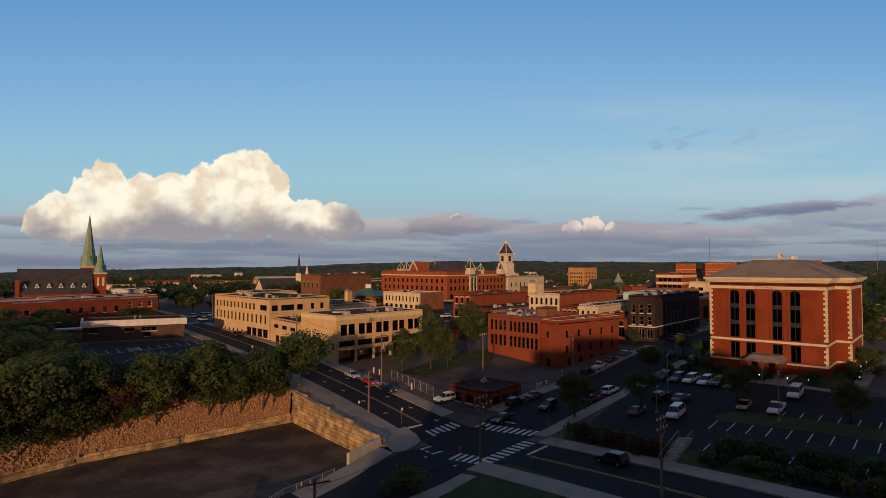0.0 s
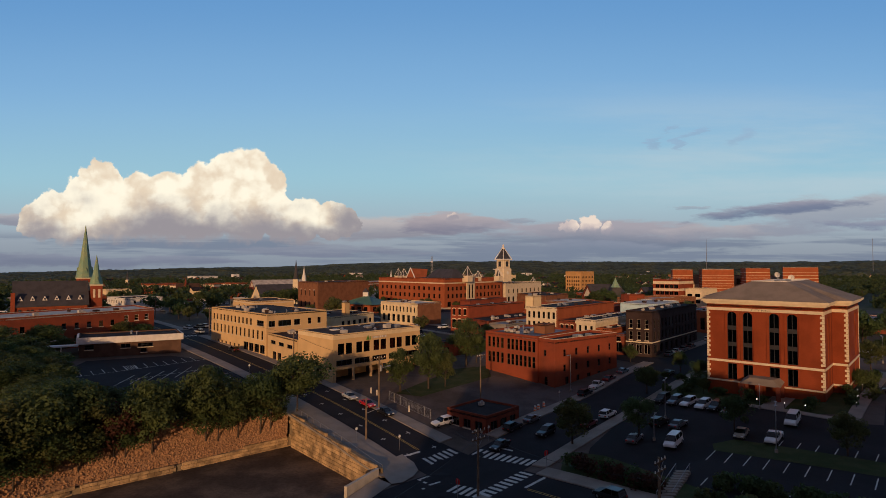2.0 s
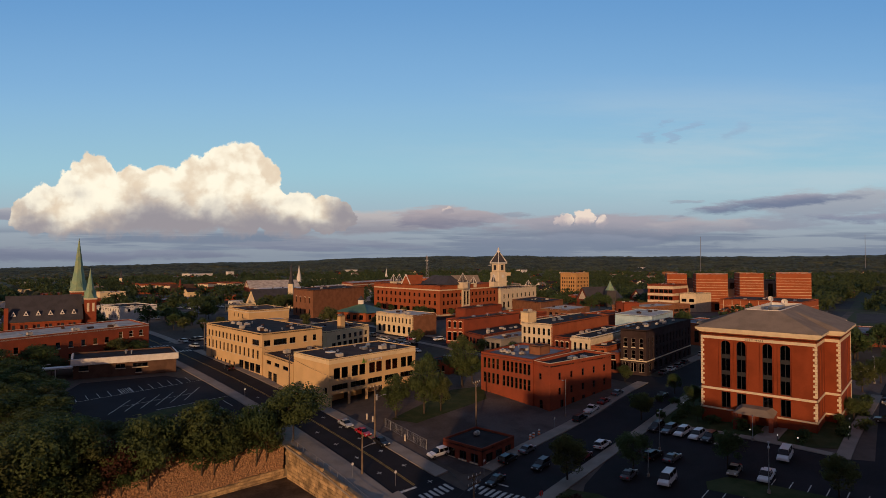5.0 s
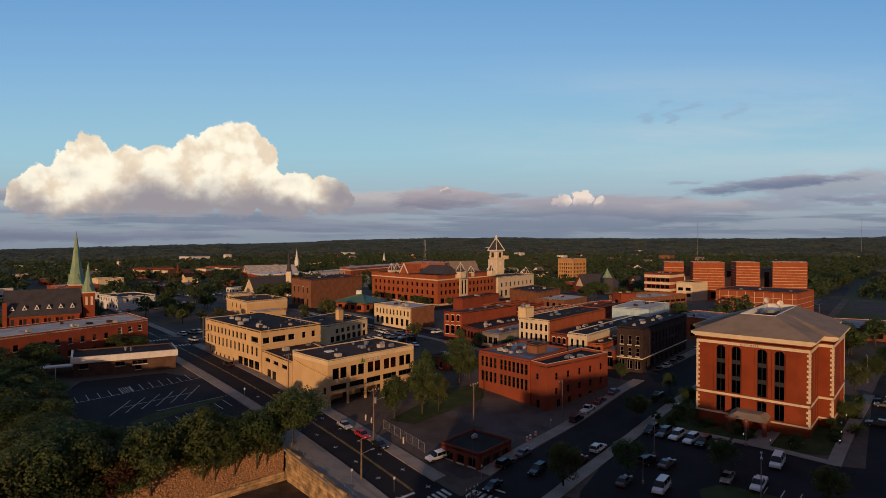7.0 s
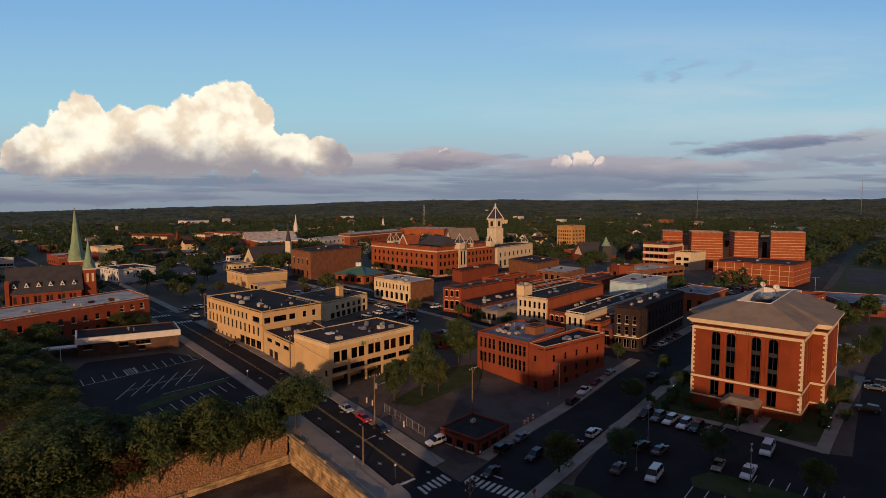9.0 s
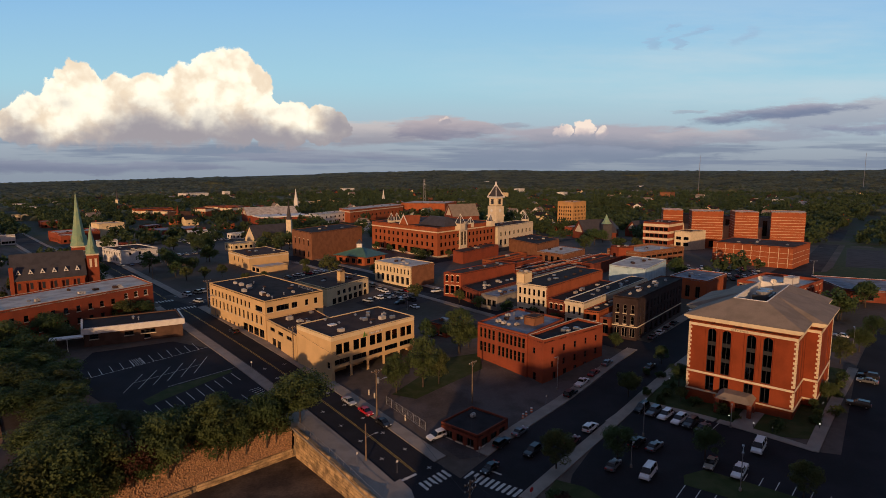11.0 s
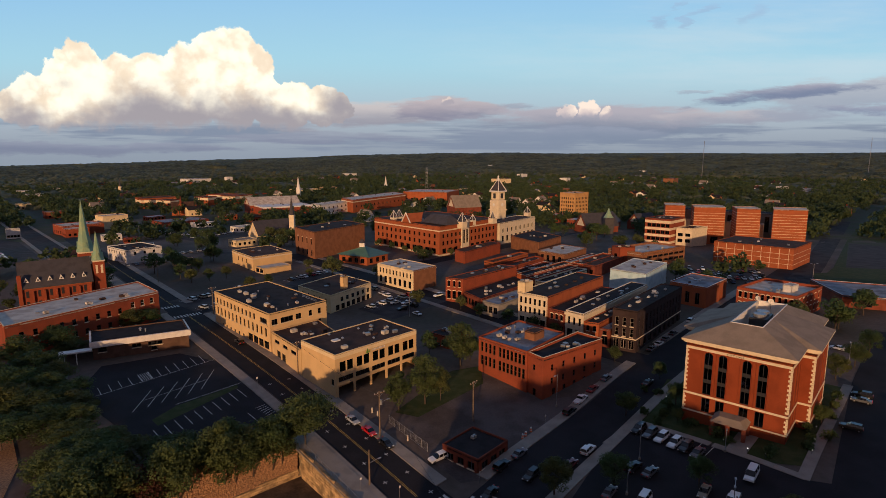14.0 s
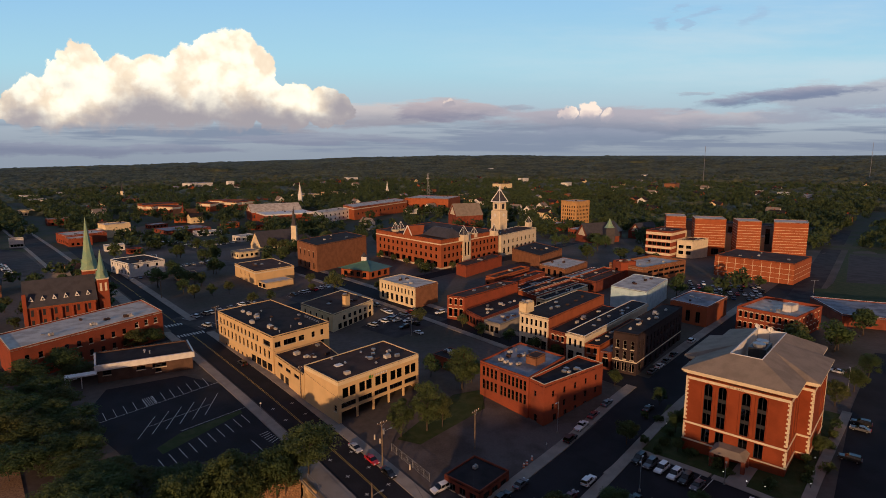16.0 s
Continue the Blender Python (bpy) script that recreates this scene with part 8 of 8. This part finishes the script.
def build_cars():
    A, B = 130.5, 47.0
    near = (("suv", "white", 0.3, 103.0, 215), ("suv", "black", 12.6, 99.8, B), ("sedan", "grey", 16.6, 103.6, B), ("suv", "black", 17.7, 96.0, B + 180), ("sedan", "black", 9.6, 92.0, B + 180),
            ("pickup", "white", 34.3, 125.2, B), ("suv", "black", 30.5, 120.2, B), ("sedan", "maroon", 38.4, 129.8, B), ("sedan", "grey", 43.2, 135.0, B),
            ("suv", "white", 30.2, 103.0, B), ("sedan", "maroon", 25.6, 98.6, B), ("sedan", "grey", 30.2, 88.9, 50), ("suv", "black", 36.6, 95.6, 40), ("sedan", "grey", 39.0, 93.6, 40), ("van", "white", 34.8, 85.4, 230),
            ("suv", "black", 42.4, 109.0, 220), ("suv", "grey", 43.9, 106.6, 220), ("suv", "white", 45.4, 104.5, 220), ("suv", "white", 47.0, 102.0, 220), ("suv", "black", 48.4, 100.2, 220), ("sedan", "grey", 49.6, 97.9, 220),
            ("sedan", "sand", 45.6, 86.6, 230), ("pickup", "white", 48.8, 83.6, 228), ("van", "white", 55.4, 89.8, 228), ("suv", "black", 20.5, 69.4, 128), ("sedan", "black", 52.2, 130.6, B),
            ("sedan", "silver", -18.4, 116.0, A + 180), ("sedan", "red", -14.3, 111.8, A + 180), ("sedan", "black", -10.4, 107.6, A + 180), ("suv", "black", -58.2, 160.6, A),
            ("sedan", "grey", 61.6, 153.2, B), ("sedan", "white", 65.2, 157.0, B), ("sedan", "grey", 68.8, 161.0, B), ("sedan", "black", 73.0, 165.8, B), ("suv", "white", 84, 178, B),
            ("suv", "black", 83.5, 104.4, 140), ("sedan", "silver", 92, 101, 150), ("sedan", "grey", 95.2, 117.2, 140), ("suv", "black", 97.5, 120, 140), ("sedan", "white", 113.3, 150.5, 130), ("suv", "black", 101, 111, 140))
    for k, p, x, y, a in near:
        car(k, p, x, y, a)
    r = random.Random(4)
    paints = ("white", "silver", "grey", "black", "white", "blue", "red", "sand")
    far = [(-6.6, 189.3), (-25, 223.5), (-21, 216), (-19, 212.8), (-17, 208), (-15, 203), (-11, 203), (-8, 199), (0.9, 212.7), (-0.3, 158.9), (-28, 228), (-31, 232), (4, 160), (-12, 195)]
    for x, y in far:
        car(r.choice(("sedan", "suv")), r.choice(paints), x, y, A + r.choice((0, 90)), True)
    # rows in the court lot and the lots to the west
    for k in range(4):
        for i in range(11):
            if r.random() < 0.8:
                p = Vector((112, 236)) + Vector((0.95, -0.31)) * (i * 2.9) + Vector((0.31, 0.95)) * (k * 8.5)
                car(r.choice(("sedan", "suv", "suv")), r.choice(paints), p.x, p.y, 72 + r.choice((0, 180)), True)
    for k in range(5):
        for i in range(11):
            if r.random() < 0.8:
                p = Vector((-214, 280)) + Vector((-0.62, 0.66)) * (i * 3.2 + 4) + Vector((-0.72, -0.4)) * (k * 8.0)
                car(r.choice(("sedan", "suv")), r.choice(paints), p.x, p.y, 40, True)
    # cars in the lots of the nearer town
    for x0, y0, x1, y1, n in ((-94, 204, -76, 230, 7), (-84, 195, -66, 221, 5), (-64, 239, -50, 257, 6), (-142, 301, -126, 321, 8), (-170, 373, -154, 395, 8), (-158, 363, -140, 385, 9), (-24, 197, -8, 217, 7), (-196, 392, -176, 380, 8)):
        for i in range(n):
            t = (i + r.uniform(0.1, 0.9)) / n
            car(r.choice(("sedan", "suv")), r.choice(paints), x0 + (x1 - x0) * t, y0 + (y1 - y0) * t, math.degrees(math.atan2(y1 - y0, x1 - x0)) + 90, True)
    for i in range(5):
        if r.random() < 0.9:
            car("sedan", r.choice(paints), -150 + i * 3.1, 272 + i * 2.6, 130, True)
    for i in range(7):
        car(r.choice(("sedan", "suv")), r.choice(paints), 128 + i * 3.2, 148 + i * 2.6, 125, True)


build_cars()


# ---- poles, lamps, signs ----
def utility_pole(x, y, h, ang, can=False, arms=1, lamp=False):
    p = base_empty("utility_pole", "weathered wooden utility pole with a crossarm" + (" and a transformer" if can else ""), "pole", pose(x, y, terrain(x, y), 0, 0, ang), "utility poles")
    bm = bmesh.new()
    add_tube(bm, (0, 0, -0.8), (0, 0, h), 0.19, 0.12, 9)
    part("shaft", bm, "wood_pole", p)
    for k in range(arms):
        z = h - 0.5 - 1.0 * k
        part("crossarm", boxes((-1.3, 1.3, -0.18, -0.06, z, z + 0.14)), "wood_brown", p)
        for i in (-1.15, -0.4, 0.4, 1.15):
            bm = bmesh.new()
            add_tube(bm, (i, -0.12, z + 0.14), (i, -0.12, z + 0.4), 0.07, 0.04, 6)
            part("insulator", bm, "paint_white", p)
        for s in (-1, 1):
            bm = bmesh.new()
            add_tube(bm, (s * 0.8, -0.12, z), (0, -0.14, z - 0.75), 0.03, 0.03, 4)
            part("brace", bm, "metal_grey", p)
    if can:
        bm = bmesh.new()
        add_tube(bm, (0.35, -0.1, h - 3.0), (0.35, -0.1, h - 1.9), 0.28, 0.28, 12)
        part("transformer", bm, "metal_grey", p)
    if lamp:
        bm = bmesh.new()
        add_tube(bm, (0, 0, h - 2.6), (1.8, -0.4, h - 2.1), 0.05, 0.04, 6)
        part("lamp_arm", bm, "metal_grey", p)
        part("lamp_head", soft_edges(boxes((1.6, 2.3, -0.6, -0.3, h - 2.2, h - 2.05)), 0.03), "metal_grey", p)
    return p


def street_lamp(x, y, h, ang, double=False):
    p = base_empty("street_lamp", "slim grey metal street lamp with a flat head", "street lamp", pose(x, y, terrain(x, y), 0, 0, ang), "street lamps")
    bm = bmesh.new()
    add_tube(bm, (0, 0, 0.5), (0, 0, h), 0.08, 0.06, 8)
    part("shaft", bm, "metal_grey", p)
    bm = bmesh.new()
    add_tube(bm, (0, 0, -0.4), (0, 0, 0.55), 0.24, 0.22, 10)
    part("footing", bm, "concrete", p)
    for s in ((1, -1) if double else (1,)):
        bm = bmesh.new()
        add_tube(bm, (0, 0, h - 0.1), (s * 1.1, 0, h), 0.045, 0.04, 6)
        part("arm", bm, "metal_grey", p)
        x0, x1 = sorted((s * 0.9, s * 1.6))
        part("head", soft_edges(boxes((x0, x1, -0.16, 0.16, h - 0.06, h + 0.08)), 0.03), "metal_grey", p)
    return p


def road_sign(x, y, ang, red=True):
    p = base_empty("stop_sign" if red else "street_sign", "red octagonal stop sign on a post" if red else "small pale street sign on a post", "sign", pose(x, y, terrain(x, y), 0, 0, ang), "road signs")
    bm = bmesh.new()
    add_tube(bm, (0, 0, -0.3), (0, 0, 2.6), 0.035, 0.035, 6)
    part("post", bm, "metal_grey", p)
    bm = bmesh.new()
    size = 0.42 if red else 0.24
    add_tube(bm, (0, -0.05, 2.3), (0, -0.08, 2.3), size, size, 8)
    part("plate", bm, "sign_red" if red else "paint_white", p)
    if red:
        part("writing_bar", boxes((-0.26, 0.26, -0.095, -0.082, 2.22, 2.38)), "paint_white", p)
    return p


def wire_run(name, label, ends, sag):
    w = base_empty(name, label, "wire", pose(0, 0, 0), "overhead wires")
    for p, q in ends:
        p, q = Vector(p), Vector(q)
        bm = bmesh.new()
        last = p
        for i in range(1, 13):
            t = i / 12
            c = p.lerp(q, t) - Vector((0, 0, sag * 4 * t * (1 - t)))
            add_tube(bm, last, c, 0.022, 0.022, 4, False)
            last = c
        part("wire", bm, "wire", w)


def build_street_furniture():
    utility_pole(4.9, 75.0, 8.8, 45, arms=2)
    utility_pole(22.4, 58.8, 8.4, 45, arms=2)
    utility_pole(-11.9, 110.6, 10.2, 40, can=True, lamp=True)
    utility_pole(-12.3, 94.8, 7.0, 40, arms=0, lamp=True)
    utility_pole(-10.7, 48.0, 8.6, 30, arms=1)
    utility_pole(8.2, 117.2, 9.5, 50, arms=1)
    utility_pole(-35.8, 139.2, 9.0, 40, arms=1)
    utility_pole(-77, 190, 9.5, 40, arms=1)
    utility_pole(-118, 236, 9.5, 40, arms=1)
    for x, y, h, a, d in ((46.5, 79.2, 6.8, 60, True), (38.8, 98.6, 6.8, 60, True), (54.8, 98.0, 4.0, 60, False), (28.2, 123.6, 8.0, 230, False), (107, 137.5, 6.5, 60, False), (33.0, 88.4, 4.0, 60, False),
                          (-9, 187, 7, 40, False), (-31, 214, 7, 40, False), (-70, 178, 7, 220, False), (88, 160, 6.5, 60, False), (120, 128, 6.5, 60, True), (-92, 134, 6.0, 40, False), (160, 232, 8, 0, True), (128, 250, 8, 0, True)):
        street_lamp(x, y, h, a, d)
    for x, y, a in ((2.2, 74.8, 130), (15.0, 81.2, 220)):
        road_sign(x, y, a)
    for x, y, a in ((-6.6, 91.8, 40), (-13.7, 93.2, 40), (8.0, 95.6, 40), (24, 115.5, 40), (-44, 131.5, 40)):
        road_sign(x, y, a, False)
    for i, (x, y) in enumerate(((19.0, 111.0), (20.4, 112.8), (18.2, 110.0))):
        c = base_empty("traffic_drum", "orange and white traffic drum", "traffic drum", pose(x, y, terrain(x, y) + 0.05), "traffic drums")
        for k in range(4):
            bm = bmesh.new()
            add_tube(bm, (0, 0, 0.25 * k), (0, 0, 0.25 * k + 0.25), 0.29 - 0.02 * k, 0.28 - 0.02 * k, 10)
            part("band", bm, "cone_orange" if k % 2 == 0 else "paint_white", c)
    for x, y in ((-13.2, 118.8), (-14.6, 120.3), (-6.0, 109.5)):
        c = new("bollard", mesh_of(soft_edges(boxes((-0.16, 0.16, -0.16, 0.16, -0.3, 1.2)), 0.04), "bollard", "concrete_pale"))
        c.matrix_basis = pose(x, y, terrain(x, y))
        tagged(c, "pale concrete bollard at the lot edge", "bollard", "bollards")
    wire_run("overhead_wires", "thin dark overhead power wires along the street", [((4.9, 75.0, 8.9), (-10.7, 48.0, 8.4)), ((5.8, 75.6, 8.9), (22.4, 58.8, 9.3)), ((4.4, 74.6, 8.0), (-12, 110.6, 13.2)), ((-11.9, 110.6, 13.0), (-35.8, 139.2, 14.6)),
                                                                                  ((-35.8, 139.2, 14.6), (-77, 190, 17.6)), ((4.9, 75, 7.9), (8.2, 117.2, 12.0))], 0.9)
    # small white lamps round the hall, lit at dusk
    lampm = bpy.data.materials.new("lamp_glow")
    lampm.use_nodes = True
    b = lampm.node_tree.nodes["Principled BSDF"]
    b.inputs["Emission Color"].default_value, b.inputs["Emission Strength"].default_value = (1, 0.93, 0.8, 1), 4.0
    M["lamp_glow"] = lampm
    for x, y, z in ((53.1, 121.4, 0.9), (55.8, 100.6, 0.9), (58.5, 97.0, 0.9), (76.0, 103.8, 0.9), (80.5, 108.6, 0.9), (72.5, 99.0, 0.9), (69.5, 95.2, 0.9), (84.5, 113, 0.9), (60.8, 95.0, 0.9)):
        p = base_empty("path_lamp", "low lit globe lamp beside the hall path", "lamp", pose(x, y, terrain(x, y)), "path lamps")
        bm = bmesh.new()
        add_tube(bm, (0, 0, -0.2), (0, 0, 0.85), 0.05, 0.05, 6)
        part("stem", bm, "metal_dark", p)
        bm = bmesh.new()
        bmesh.ops.create_icosphere(bm, subdivisions=2, radius=0.065)
        part("globe", bm, "lamp_glow", p, m=pose(0, 0, 0.98))
    # chain fence beside the empty corner lot
    f = base_empty("lot_fence", "thin wire fence on posts beside the corner lot", "fence", pose(0, 0, 0))
    p, q = Vector((-1.8, 105.6)), Vector((-10.4, 116.0))
    for i in range(8):
        c = p.lerp(q, i / 7)
        z = terrain(c.x, c.y)
        bm = bmesh.new()
        add_tube(bm, (c.x, c.y, z), (c.x, c.y, z + 1.9), 0.045, 0.045, 6)
        part("post", bm, "metal_grey", f)
        if i:
            b2 = p.lerp(q, (i - 1) / 7)
            zb = terrain(b2.x, b2.y)
            bm = bmesh.new()
            for h in (1.85, 0.15):
                add_tube(bm, (c.x, c.y, z + h), (b2.x, b2.y, zb + h), 0.025, 0.025, 4)
            for k in range(6):
                a, b = c.lerp(b2, k / 6), c.lerp(b2, (k + 1) / 6)
                add_tube(bm, (a.x, a.y, z + 0.15), (b.x, b.y, z + 1.85), 0.008, 0.008, 3, False)
                add_tube(bm, (a.x, a.y, z + 1.85), (b.x, b.y, z + 0.15), 0.008, 0.008, 3, False)
            part("wire_panel", bm, "metal_grey", f)
    # rail along the top of the retaining wall
    f = base_empty("wall_rail", "thin metal rail along the retaining wall", "rail", pose(0, 0, 0))
    p, q = Vector((-26.6, 105.2)), Vector((-8.4, 83.4))
    for i in range(13):
        c = p.lerp(q, i / 12)
        z = ground_z(c.x, c.y)
        bm = bmesh.new()
        add_tube(bm, (c.x, c.y, z), (c.x, c.y, z + 1.1), 0.03, 0.03, 5)
        part("post", bm, "metal_grey", f)
    bm = bmesh.new()
    for i in range(12):
        a, b2 = p.lerp(q, i / 12), p.lerp(q, (i + 1) / 12)
        add_tube(bm, (a.x, a.y, ground_z(a.x, a.y) + 1.08), (b2.x, b2.y, ground_z(b2.x, b2.y) + 1.08), 0.03, 0.03, 5)
    part("rail", bm, "metal_grey", f)


build_street_furniture()


# ---- true size: the plan above is drawn at 1 : 1.18, and its far quarters on level ground ----
def stretch(d):
    """How much farther off, and lower, the quarters beyond the courts lie than in the level plan."""
    def ease(t):
        t = np.clip(t, 0, 1)
        return t * t * (3 - 2 * t)
    return 1 + (0.15 * ease((d - 320) / 140) + 0.06 * ease((d - 460) / 240)) * (1 - ease((d - 900) / 2500))


def to_true_size():
    level = 62.7
    flat = Matrix.Identity(4)
    for ob in list(scene.objects):
        if ob.parent is not None or ob.type not in ("MESH", "EMPTY", "FONT"):
            continue
        if ob.type == "MESH" and ob.matrix_basis == flat and all(c.matrix_basis == flat for c in ob.children):
            for piece in (ob, *ob.children):
                co = np.empty(len(piece.data.vertices) * 3)
                piece.data.vertices.foreach_get("co", co)
                co = co.reshape(-1, 3)
                k = stretch(np.hypot(co[:, 0], co[:, 1]))[:, None]
                co = np.concatenate([co[:, :2] * k, level + (co[:, 2:] - level) * k], 1) * PLAN
                piece.data.vertices.foreach_set("co", co.ravel())
                piece.data.update()
            continue
        p = ob.matrix_basis.translation
        k = float(stretch(math.hypot(p.x, p.y)))
        ob.matrix_basis = Matrix.Scale(PLAN, 4) @ Matrix.Translation((0, 0, level * (1 - k))) @ Matrix.Scale(k, 4) @ ob.matrix_basis


to_true_size()
